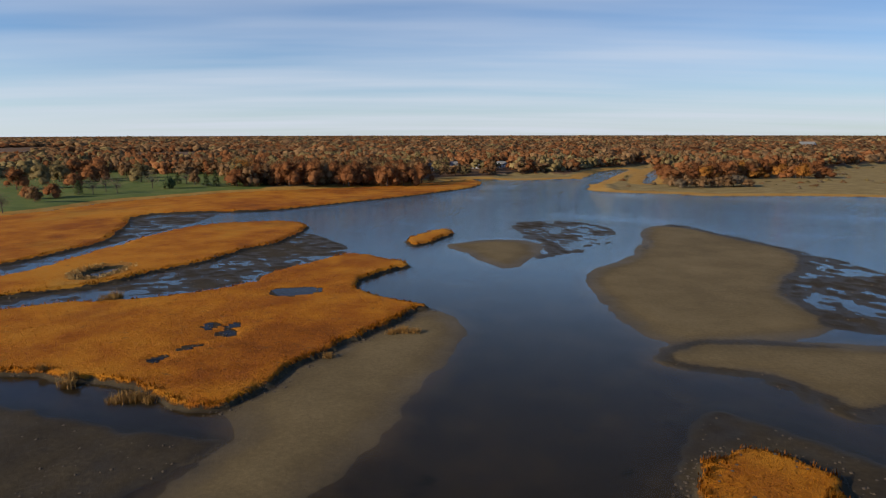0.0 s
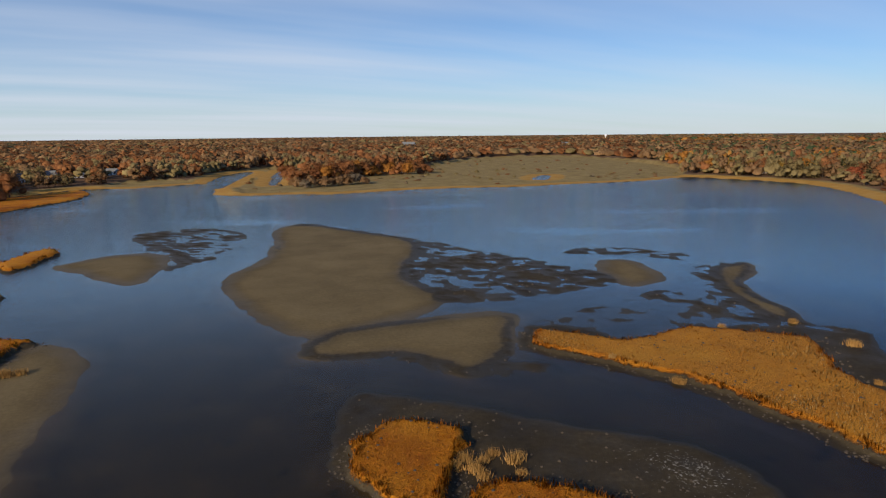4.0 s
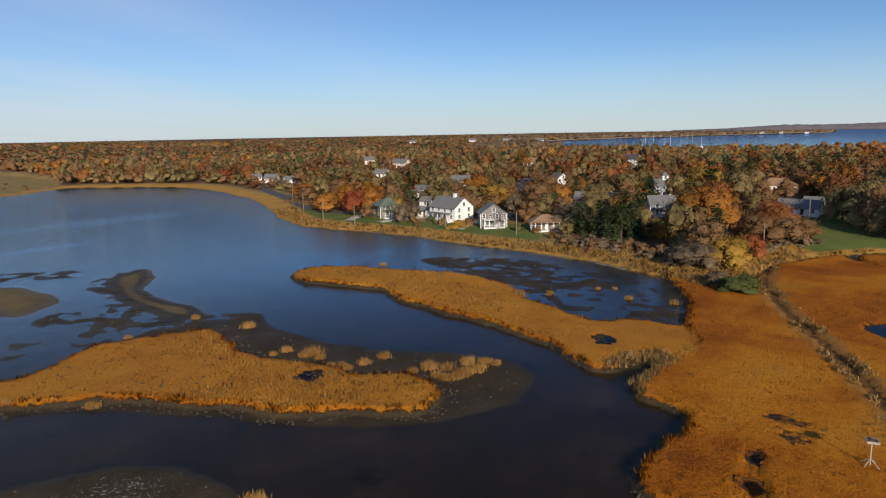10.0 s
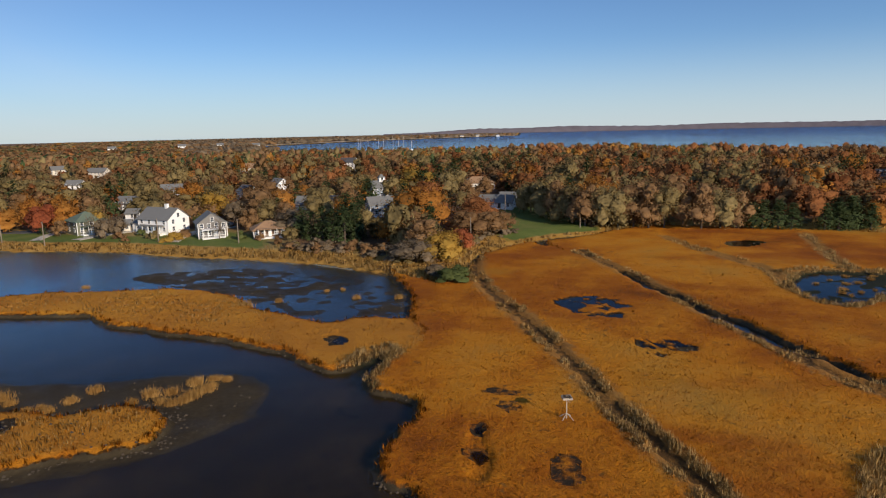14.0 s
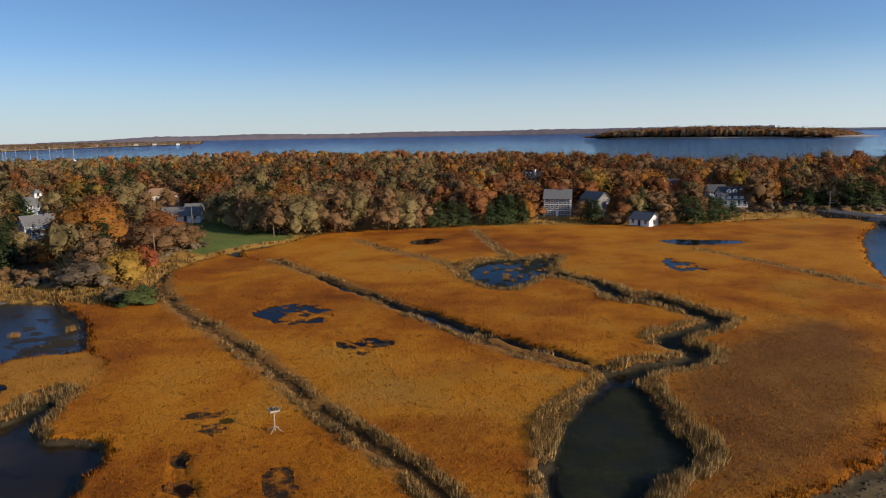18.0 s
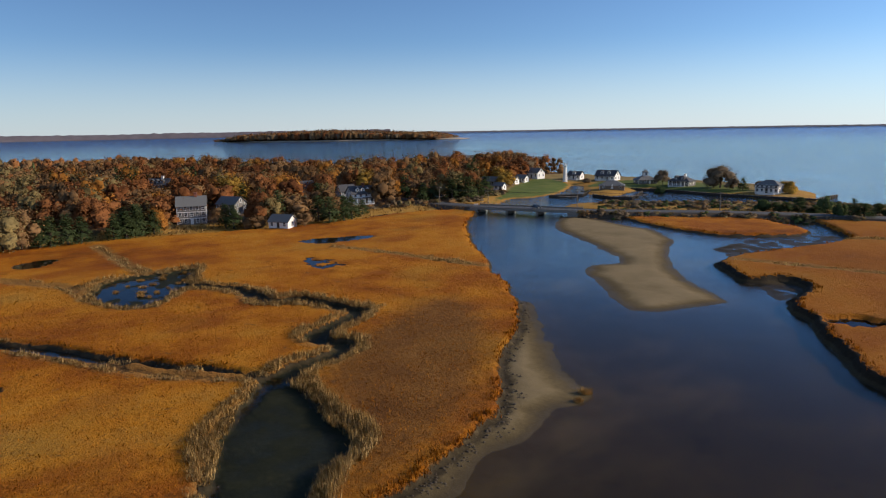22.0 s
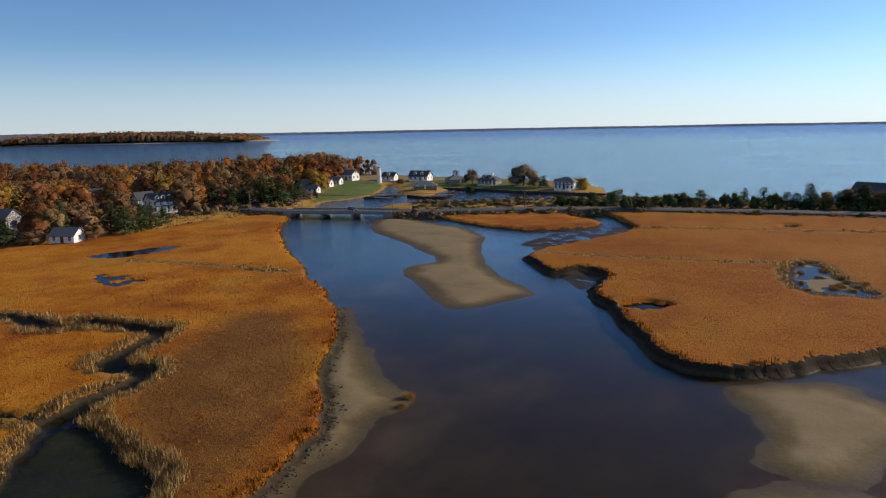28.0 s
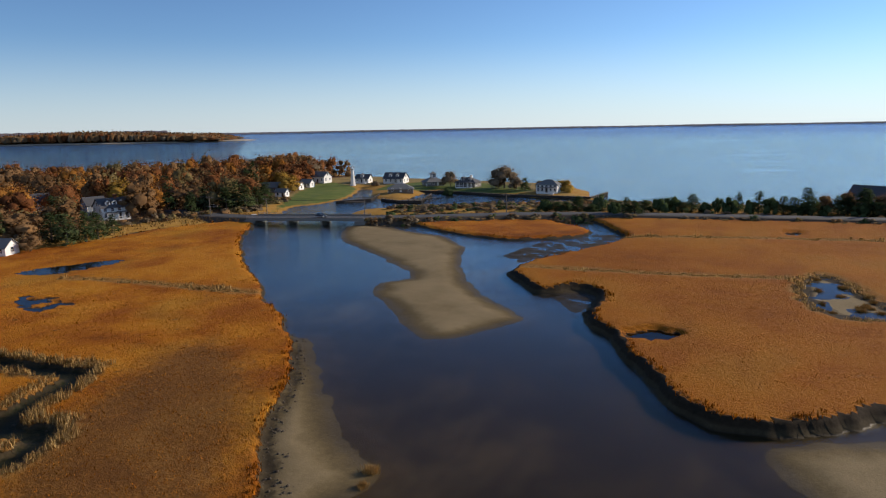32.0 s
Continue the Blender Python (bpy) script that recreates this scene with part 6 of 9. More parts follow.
def utility_pole(x, y, h=8.5, arm=True):
    ob = base("utility_pole", pose(x, y, height_at(x, y), 0, 0, POLE_YAW), "weathered wooden utility pole beside the road", "utility pole", "utility poles")
    bm = bmesh.new()
    tube(bm, (0, 0, -0.8), (0, 0, h), 0.19, 0.12, 8)
    part("pole", bm, TIMBER, ob)
    if arm:
        part("crossarm", boxes((-1.1, -0.06, h - 0.7, 1.1, 0.06, h - 0.56)), TIMBER, ob)
        for i in (-1, 0, 1):
            bm = bmesh.new()
            tube(bm, (i * 0.95, 0, h - 0.56), (i * 0.95, 0, h - 0.36), 0.06, 0.04, 6)
            part("insulator", bm, WHITE, ob)
    return (x, y, height_at(x, y) + h - 0.4)


POLE_YAW = 20.0


def wires(a, b):
    """Overhead wires that sag between two poles."""
    a, b = Vector(a), Vector(b)
    side = (b - a).cross(Vector((0, 0, 1))).normalized()
    for off in (-0.9, 0, 0.9):
        prev = None
        bm = bmesh.new()
        for i in range(13):
            t = i / 12
            p = a.lerp(b, t) + side * off - Vector((0, 0, 1)) * 3.2 * t * (1 - t)
            if prev is not None:
                tube(bm, prev, p, 0.025, 0.025, 3)
            prev = p
        tagged(part("overhead_wire", bm, RUBBER), "thin black overhead wire sagging between poles", "wire", "overhead wires")


def car(x, y, yaw, paint, label, z=None):
    z = height_at(x, y) + 0.12 if z is None else z
    ob = base("car", pose(x, y, z, 0, 0, yaw), label, "car", "parked cars")
    part("body", boxes((-2.2, -0.88, 0.30, 2.2, 0.88, 0.92), bevel=0.14), paint, ob)
    bm = bmesh.new()
    lo = [bm.verts.new(p) for p in ((-1.7, -0.8, 0.9), (1.15, -0.8, 0.9), (1.15, 0.8, 0.9), (-1.7, 0.8, 0.9))]
    up = [bm.verts.new(p) for p in ((-1.25, -0.66, 1.46), (0.45, -0.66, 1.46), (0.45, 0.66, 1.46), (-1.25, 0.66, 1.46))]
    for i in range(4):
        bm.faces.new((lo[i], lo[(i + 1) % 4], up[(i + 1) % 4], up[i]))
    bm.faces.new(lo[::-1])
    cab = part("cabin_glass", bm, GLASS, ob)
    bm2 = boxes((-1.27, -0.68, 1.45, 0.47, 0.68, 1.51), bevel=0.02)
    part("roof_panel", bm2, paint, cab)
    for wx in (-1.4, 1.4):
        for sg in (-1, 1):
            bm = bmesh.new()
            tube(bm, (wx, sg * 0.70, 0.33), (wx, sg * 0.92, 0.33), 0.33, 0.33, 14)
            wh = part("wheel", bm, RUBBER, ob)
            bm = bmesh.new()
            tube(bm, (wx, sg * 0.90, 0.33), (wx, sg * 0.935, 0.33), 0.2, 0.18, 10)
            part("rim", bm, STEEL, wh)
    for sg in (-1, 1):
        part("headlight", boxes((2.14, sg * 0.6 - 0.2, 0.62, 2.22, sg * 0.6 + 0.2, 0.76)), WHITE, ob)


# ---- the nesting platform in the meadow ----
def nest_platform(x, y):
    z = height_at(x, y)
    ob = base("nest_platform", pose(x, y, z, 0, 0, 15) @ Matrix.Scale(0.86, 4), "pale wooden nesting platform on a braced pole in the marsh", "nesting platform")
    part("pole", boxes((-0.05, -0.05, -0.6, 0.05, 0.05, 2.75)), BLEACHED, ob)
    for k in range(4):
        a = math.radians(45 + 90 * k)
        bm = bmesh.new()
        tube(bm, (math.cos(a) * 1.15, math.sin(a) * 1.15, -0.1), (0, 0, 0.75), 0.045, 0.045, 4)
        part("brace", bm, BLEACHED, ob)
    tray = part("tray", boxes((-0.62, -0.62, 2.72, 0.62, 0.62, 2.80), (-0.62, -0.62, 2.80, 0.62, -0.55, 2.98), (-0.62, 0.55, 2.80, 0.62, 0.62, 2.98), (-0.62, -0.55, 2.80, -0.55, 0.55, 2.98), (0.55, -0.55, 2.80, 0.62, 0.55, 2.98)), BLEACHED, ob)
    rng = np.random.default_rng(2)
    bm = bmesh.new()
    for _ in range(70):
        a = rng.uniform(0, 6.28)
        p = Vector((math.cos(a) * rng.uniform(0.1, 0.5), math.sin(a) * rng.uniform(0.1, 0.5), rng.uniform(2.82, 3.12)))
        b = rng.uniform(0, 6.28)
        q = p + Vector((math.cos(b), math.sin(b), rng.uniform(-0.2, 0.2))) * rng.uniform(0.25, 0.55)
        tube(bm, p, q, 0.02, 0.012, 3)
    part("nest", bm, NEST, tray, "heap of dry brown sticks")
    part("perch", boxes((-1.25, -0.03, 2.74, -0.62, 0.03, 2.80)), BLEACHED, ob)


def grass_tuft(x, y, s, wide):
    z = height_at(x, y)
    v = int(tuft_rng.integers(0, 4))
    if v not in TUFT:
        rng = np.random.default_rng(40 + v)
        n = 220
        q = blades(rng, np.zeros(1), np.zeros(1), np.zeros(1), np.array([1.0]), n, np.array([0.42]), np.array([0.04]), 0.28)
        TUFT[v] = mesh_of("grass_tuft", q.reshape(-1, 3), np.arange(n * 3).reshape(n, 3), [REED_TAN])
    ob = link("grass_tuft", TUFT[v])
    ob.matrix_basis = Matrix.LocRotScale((x, y, z), Euler((0, 0, tuft_rng.uniform(0, 6))), (wide, wide, s))
    return tagged(ob, "upright tuft of dry tan cordgrass on the mud flat", "grass tuft", "grass tufts on the flats")


TUFT = {}
tuft_rng = np.random.default_rng(12)


# ---- the harbour ----
def seawall(pts, top, label):
    p = np.array(pts, float)
    bm = bmesh.new()
    ob = base("seawall", pose(*p[0], 0), label, "seawall", "harbour walls")
    for i in range(len(p) - 1):
        a, b = p[i] - p[0], p[i + 1] - p[0]
        u = (b - a) / np.linalg.norm(b - a)
        ln = float(np.linalg.norm(b - a))
        yaw = math.degrees(math.atan2(u[1], u[0]))
        part("wall_panel", boxes((0, -0.15, -1.2, ln, 0.15, top - 0.12)), DARK_TIMBER, ob, "", pose(*a, 0, 0, 0, yaw))
        part("cap", boxes((-0.1, -0.3, top - 0.12, ln + 0.1, 0.3, top)), TIMBER, ob, "", pose(*a, 0, 0, 0, yaw))
        for k in range(int(ln // 2.5)):
            bb = bmesh.new()
            tube(bb, (k * 2.5 + 1, -0.3, -1.2), (k * 2.5 + 1, -0.3, top + 0.35), 0.16, 0.15, 7)
            part("post", bb, DARK_TIMBER, ob, "", pose(*a, 0, 0, 0, yaw))
    bm.free()


def dock(x, y, yaw, ln, w=1.8):
    ob = base("dock", pose(x, y, 0, 0, 0, yaw), "weathered timber dock on piles", "dock")
    for i in range(int(ln / 0.4)):
        part("plank", boxes((i * 0.4, -w / 2, 0.92, i * 0.4 + 0.36, w / 2, 0.99)), TIMBER, ob)
    part("beam", boxes((0, -w / 2 + 0.1, 0.75, ln, -w / 2 + 0.25, 0.92)), DARK_TIMBER, ob)
    part("beam", boxes((0, w / 2 - 0.25, 0.75, ln, w / 2 - 0.1, 0.92)), DARK_TIMBER, ob)
    for i in range(int(ln // 3) + 1):
        for sg in (-1, 1):
            bm = bmesh.new()
            tube(bm, (i * 3 + 0.2, sg * w / 2, -1.2), (i * 3 + 0.2, sg * w / 2, 1.5), 0.12, 0.11, 7)
            part("post", bm, DARK_TIMBER, ob)


def tower(x, y):
    z = height_at(x, y)
    ob = base("windmill_tower", pose(x, y, max(z, 1)), "white tapering windmill tower with a small wheel on the point", "tower")
    bm = bmesh.new()
    tube(bm, (0, 0, -1), (0, 0, 8.2), 1.5, 0.75, 8)
    part("shaft", bm, WHITE, ob)
    bm = bmesh.new()
    tube(bm, (0, 0, 8.2), (0, 0, 8.45), 1.1, 1.1, 8)
    part("gallery", bm, WHITE, ob)
    bm = bmesh.new()
    tube(bm, (0, 0, 8.45), (0, 0, 9.3), 0.5, 0.1, 8)
    part("cap", bm, ROOF_DARK, ob)
    for k in range(8):
        a = k * math.pi / 4
        bm = bmesh.new()
        tube(bm, (0.3 * math.cos(a), -0.8, 9.6 + 0.3 * math.sin(a)), (1.3 * math.cos(a), -0.85, 9.6 + 1.3 * math.sin(a)), 0.05, 0.22, 4)
        part("vane", bm, STEEL, ob)
    part("hub", boxes((-0.2, -0.9, 9.4, 0.2, 0.6, 9.8)), STEEL, ob)
    for i, zz in enumerate((1.5, 4.5)):
        part("window", boxes((-0.35, -1.45 + 0.09 * zz, zz, 0.35, -1.1 + 0.09 * zz, zz + 1.0)), GLASS, ob)


def sailboat(x, y, yaw, s):
    ob = base("sailboat", pose(x, y, 0, 0, 0, yaw), "white sailboat with bare mast in the marina", "sailboat", "sailboats in the marina")
    bm = bmesh.new()
    st = [(-4.5 * s, 1.1 * s, 1.0), (-1.5 * s, 1.5 * s, 1.0), (2 * s, 1.2 * s, 1.1), (5 * s, 0.05, 1.3)]
    rows = []
    for px, hw, hz in st:
        rows.append([bm.verts.new(p) for p in ((px, -hw, hz * s), (px, -hw * 0.5, -0.3), (px, hw * 0.5, -0.3), (px, hw, hz * s))])
    for a, b in zip(rows, rows[1:]):
        for i in range(3):
            bm.faces.new((a[i], b[i], b[i + 1], a[i + 1]))
        bm.faces.new((a[3], b[3], b[0], a[0]))
    bm.faces.new(rows[0])
    part("hull", bm, WHITE, ob)
    part("cabin", boxes((-1.5 * s, -0.8 * s, 0.9 * s, 1.5 * s, 0.8 * s, 1.6 * s), bevel=0.1), WHITE, ob)
    bm = bmesh.new()
    tube(bm, (0.4, 0, 1), (0.4, 0, 15 * s), 0.16, 0.12, 6)
    part("mast", bm, WHITE, ob)
    bm = bmesh.new()
    tube(bm, (0.4, 0, 2.4), (-3.6 * s, 0, 2.5), 0.12, 0.12, 6)
    part("boom", bm, WHITE, ob)


# ---- far shores ----
def ridge(name, az0, az1, r, height, mat, label, seed, depth=250):
    """A low wooded shore far away, as a band with a ragged crest and a back slope."""
    n = int(abs(az1 - az0) * 8)
    bm = bmesh.new()
    last = None
    for i in range(n + 1):
        t = i / n
        a = radians(az0 + (az1 - az0) * t)
        s, c = math.sin(a), math.cos(a)
        hh = height(t) * (1 + 0.35 * noise.noise((t * 9 + seed, 0, 0)) + 0.16 * noise.noise((t * 130, seed, 0)))
        hh = max(hh, 0.4)
        ring = [bm.verts.new((rr * s, rr * c, z)) for rr, z in ((r - 8, -0.5), (r, hh * 0.25 + 0.4), (r + 25, hh * 0.9), (r + 70, hh), (r + depth, -0.5))]
        if last:
            for k in range(4):
                bm.faces.new((last[k], ring[k], ring[k + 1], last[k + 1]))
        last = ring
    bmesh.ops.recalc_face_normals(bm, faces=bm.faces[:])
    ob = part(name, bm, mat, smooth_faces=True)
    return tagged(ob, label, "far shore", kind="structure")


def bay_island():
    """The long wooded island in the bay, with its sandy point."""
    a, b = Vector((*ISLAND[0], 0)), Vector((*ISLAND[1], 0))
    u = (b - a).normalized()
    v = Vector((-u.y, u.x, 0))
    ln = (b - a).length
    bm = bmesh.new()
    rings = []
    n = 48
    for k in range(n):
        t = 2 * math.pi * k / n
        w = 1 + 0.12 * noise.noise((math.cos(t) * 2, math.sin(t) * 2, 3))
        p = (a + b) / 2 + u * (math.cos(t) * ln / 2 * w) + v * (math.sin(t) * ln * 0.19 * w)
        q = (a + b) / 2 + (p - (a + b) / 2) * 0.93
        rings.append((bm.verts.new((p.x, p.y, -1)), bm.verts.new((p.x, p.y, 0.8)), bm.verts.new((q.x, q.y, 3.0))))
    for k in range(n):
        p, q = rings[k], rings[(k + 1) % n]
        bm.faces.new((p[0], q[0], q[1], p[1]))
        bm.faces.new((p[1], q[1], q[2], p[2]))
    bm.faces.new([r[2] for r in rings])
    bmesh.ops.recalc_face_normals(bm, faces=bm.faces[:])
    tagged(part("bay_island", bm, BEACH), "low island in the bay with a pale sandy shore", "island", kind="structure")
    rng = np.random.default_rng(8)
    m = 3200
    s, w = rng.uniform(-0.93, 0.86, m), rng.uniform(-0.16, 0.16, m)
    hs = (21 + 11 * np.exp(-((s + 0.1) / 0.55) ** 2)) * np.clip((0.94 - np.abs(s)) / 0.22, 0.35, 1) * rng.uniform(0.8, 1.1, m)
    c = (a + b) / 2
    xs, ys = c.x + u.x * s * ln / 2 + v.x * w * ln, c.y + u.y * s * ln / 2 + v.y * w * ln
    woods("island_woods", xs, ys, np.full(m, 2.0), hs, rng.uniform(14, 24, m), rng.choice([5, 5, 6, 0], m), "far", "brown autumn woods on the bay island")


# ---- where woods stand ----
def all_woods():
    rng = np.random.default_rng(9)

    def grid(step, r0, r1):
        g = np.arange(-r1, r1, step)
        x, y = np.meshgrid(g, g)
        x, y = x.ravel() + rng.uniform(-0.45, 0.45, x.size) * step, y.ravel() + rng.uniform(-0.45, 0.45, y.size) * step
        r, az = np.hypot(x, y), np.degrees(np.arctan2(x, y))
        k = (r > r0) & (r <= r1) & ((az > -66) | (az < -178)) & (az < 180)
        return x[k], y[k]

    def cover(x, y, far, top=None):
        h, a = terrain(x, y)
        k = woodland(x, y, a["up"]) > 0
        if not far:
            for hx, hy, hw, hd in SPOTS:
                dx, dy = x - hx, y - hy
                rr = math.hypot(hx, hy)
                ux, uy = -hx / rr, -hy / rr
                s = dx * ux + dy * uy
                c = np.abs(dx * uy - dy * ux)
                # no wood on the house or its garden, only low growth before its front
                sight = 4.2 + 29 * s / rr
                k &= ~((s > -hd * 0.5 - 4) & (s < hd * 0.5 + 8) & (c < hw * 0.5 + 4))
                lift = 1.5 if rr < 360 else 3.5
                k &= ~((s > 0) & (s < 0.8 * rr) & (c < hw * 0.42 + 1.5) & (top + h > sight + lift))
            for t in TREES:
                k &= np.hypot(x - t[0], y - t[1]) > 5.0
        return k, h

    def colours(x, y, n):
        az = np.degrees(np.arctan2(x, y))
        u = 0.5 + 0.55 * rng.uniform(-0.5, 0.5, n) + 1.7 * fbm(x, y, 70, 77)
        north = np.array([0, 5, 0, 4, 0, 5, 4, 5, 0, 5])
        town = np.array([4, 5, 4, 4, 5, 0, 7, 4, 1, 5])
        east = np.array([4, 4, 5, 0, 5, 4, 0, 7, 1, 4])
        i = np.clip((u * 10).astype(int), 0, 9)
        i = np.where((u < 0) | (u > 1), rng.integers(0, 10, n), i)
        south = np.array([0, 5, 0, 5, 1, 0, 4, 5, 7, 5])
        return np.where(az < 22, north[i], np.where(az < 78, town[i], np.where(az < 104, east[i], south[i])))

    x, y = grid(9.4, 120, 720)
    az = np.degrees(np.arctan2(x, y))
    hs = rng.uniform(8.5, 16.0, len(x)) * (1 + 0.5 * fbm(x, y, 45, 71))
    hs = np.where(az < 40, hs * 0.85, hs)
    village = (az > 30) & (az < 84) & (np.hypot(x, y) < 480)
    hs = np.where(village, hs * rng.uniform(0.6, 1.0, len(x)), hs)
    k, h = cover(x, y, False, hs)
    k &= ~(village & (rng.uniform(0, 1, len(x)) < 0.38))
    x, y, h, hs = x[k], y[k], h[k], hs[k]
    c = colours(x, y, len(x))
    ws = rng.uniform(10.5, 15.5, len(x))
    ws = np.where(c == 7, rng.uniform(5.5, 8, len(x)), ws)
    az = np.degrees(np.arctan2(x, y))
    for nm, sel, lab in (("north_woods", az < 22, "rust and brown autumn oak woods north of the lagoon"), ("village_woods", (az >= 22) & (az < 78), "mixed olive, orange and brown trees of the village"), ("east_woods", az >= 78, "autumn woods between the marsh and the bay")):
        r = np.hypot(x, y)
        for word, ring, kind in (("", r < 520, "near"), ("outer_", r >= 520, "mid")):
            p = sel & ring
            if p.sum():
                woods(word + nm, x[p], y[p], h[p] - 0.2, hs[p], ws[p], c[p], kind, lab)
    for step, r0, r1, tall, word in ((14.5, 720, 1500, 1.0, "far_woods"), (23, 1500, 3000, 1.15, "farthest_woods")):
        x, y = grid(step, r0, r1)
        k, h = cover(x, y, True)
        k &= fbm(x, y, 420, 91) < 0.16
        x, y, h = x[k], y[k], h[k]
        c = colours(x, y, len(x))
        c = np.where((np.degrees(np.arctan2(x, y)) > 58) & (np.hypot(x, y) > 900), rng.choice([6, 5, 6], len(x)), c)
        c = np.where((c == 4) & (rng.uniform(0, 1, len(x)) < 0.6), 5, c)
        woods(word, x, y, h - 0.5, rng.uniform(8.0, 12.0, len(x)) * tall, rng.uniform(1.0, 1.35, len(x)) * step * 0.95, c, "far", "far brown autumn woods to the horizon")
    # scattered bushes and rough grass hummocks on the brown meadow
    x, y = grid(13, 200, 760)
    h, a = terrain(x, y)
    k = (np.maximum(outline(x, y, OPEN["north"], 6, 1), outline(x, y, OPEN["reed"], 6, 1)) > 0) & (a["up"] > 9) & (rng.uniform(0, 1, len(x)) < 0.30 + 1.2 * fbm(x, y, 60, 19))
    woods("meadow_bushes", x[k], y[k], h[k] - 0.4, rng.uniform(0.9, 2.6, k.sum()), rng.uniform(2.5, 6.0, k.sum()), rng.choice([5, 4, 6, 0, 4], k.sum()), "mid", "low brown and olive bushes on the dry meadow")
    # low bushes where wood meets marsh
    n = 60000
    r, az = rng.uniform(120, 330, n), np.radians(rng.uniform(-60, 175, n))
    x, y = r * np.sin(az), r * np.cos(az)
    h, a = terrain(x, y)
    k = (np.abs(a["up"] - 13) < 5) & (woodland(x, y, a["up"]) > -6) & (rng.uniform(0, 1, n) < 0.30)
    for hx, hy, hw, hd in SPOTS:
        k &= np.hypot(x - hx, y - hy) > 0.6 * max(hw, hd) + 1
    woods("edge_bushes", x[k], y[k], h[k] - 0.6, rng.uniform(1.6, 3.6, k.sum()), rng.uniform(3, 5.5, k.sum()), rng.choice([6, 6, 5, 4, 6], k.sum()), "mid", "grey and brown bushes along the edge of the marsh")


TREES = []


def roadside():
    """Bushes, reeds and grass on the bank of the beach road."""
    rng = np.random.default_rng(33)
    line = rounded(ROAD, 3, False)
    d = np.gradient(line, axis=0)
    d /= np.linalg.norm(d, axis=1)[:, None]
    nrm = np.stack([-d[:, 1], d[:, 0]], 1)
    i = rng.integers(0, len(line), 2600)
    t = rng.uniform(0, 1, 2600)
    p = line[i] * (1 - t)[:, None] + line[np.minimum(i + 1, len(line) - 1)] * t[:, None]
    off = rng.uniform(4.6, 8.5, 2600) * rng.choice([-1, 1], 2600)
    p = p + nrm[i] * off[:, None]
    z = 1.9 - (np.abs(off) - 4.4) * 0.55
    a, b = np.array(BRIDGE[0]), np.array(BRIDGE[1])
    u = (b - a) / np.linalg.norm(b - a)
    s = (p - a) @ u
    k = ~((s > -3) & (s < np.linalg.norm(b - a) + 3))
    g = k & (rng.uniform(0, 1, 2600) < np.where(p[:, 0] < 150, 0.35, 0.7))
    grass("roadside_reeds", blades(rng, p[g, 0], p[g, 1], z[g] - 0.2, rng.uniform(0.4, 1.0, g.sum()), 9, np.full(g.sum(), 0.6), np.full(g.sum(), 0.10)), REED_TAN, "dry reeds on the bank of the beach road")
    w = k & (rng.uniform(0, 1, 2600) < 0.30) & (p[:, 0] < 160)
    woods("roadside_bushes", p[w, 0], p[w, 1], z[w] - 0.6, rng.uniform(1.2, 2.4, w.sum()), rng.uniform(2.5, 4.5, w.sum()), rng.choice([7, 5, 6, 6, 4], w.sum()), "mid", "dark bushes along the beach road bank")


def harbour_scrub():
    """Low dark bushes on the strip between the beach road and the harbour."""
    rng = np.random.default_rng(44)
    n = 1500
    x, y = rng.uniform(55, 150, n), rng.uniform(-292, -225, n)
    h, a = terrain(x, y)
    line = rounded(ROAD, 2, False)
    k = (a["up"] > 1.5) & (a["up"] < 40) & (h > 0.2) & (line_distance(x, y, line, False) > 9.0) & (line_distance(x, y, line, False) < 42.0) & (a["marsh"] < -1) & (y < -0.62 * x - 150)
    woods("harbour_scrub", x[k], y[k], h[k] - 0.4, rng.uniform(0.8, 2.0, k.sum()), rng.uniform(2.5, 4.5, k.sum()), rng.choice([6, 5, 6, 7, 4], k.sum()), "mid", "low dark scrub between the beach road and the harbour")


def water_tower(x, y):
    z = height_at(x, y)
    ob = base("water_tower", pose(x, y, z) @ Matrix.Scale(0.62, 4), "far white water tower above the woods", "water tower")
    bm = bmesh.new()
    tube(bm, (0, 0, -1), (0, 0, 22), 2.2, 1.6, 10)
    part("stem", bm, WHITE, ob)
    bm = bmesh.new()
    tube(bm, (0, 0, 21), (0, 0, 24), 1.6, 5.5, 14)
    tube(bm, (0, 0, 24), (0, 0, 28), 5.5, 5.5, 14)
    tube(bm, (0, 0, 28), (0, 0, 30.5), 5.5, 1.0, 14)
    part("tank", bm, WHITE, ob)


# ---- the place, thing by thing ----
ROAD = [(330, -260), (270, -222), (225, -203), (200, -199), (176, -200), (141, -211), (115, -226), (88, -242), (40, -255), (-17, -263), (-120, -280)]
BRIDGE = [(176, -200), (141, -211)]
ISLAND = [(2150, -1130), (1420, -1540)]
causeway()
house(196.3, 131.9, -104, 13, 9, 4.5, WHITE, ROOF_GREY, 'large white two-storey house with grey roof and chimney', rows=2, cols=4, chimney=WHITE, porch=True, wing=-1)
house(189.6, 111.3, -52, 8.5, 8, 4.4, GREY, ROOF_GREY, 'grey shingled house with white trim, porch and solar panels', rows=2, cols=4, front_gable=True, porch=True, solar=True)
house(190.8, 92.6, -58, 9.5, 7.5, 2.3, BROWN_WALL, ROOF_TAN, 'low brown bungalow with tan hipped roof', rows=1, cols=5, hip=True, porch=True)
house(193.5, 158.7, -31, 9, 9, 4.4, OLIVE_WALL, ROOF_GREEN, 'olive house with green hipped roof', rows=2, cols=3, hip=True, porch=True)
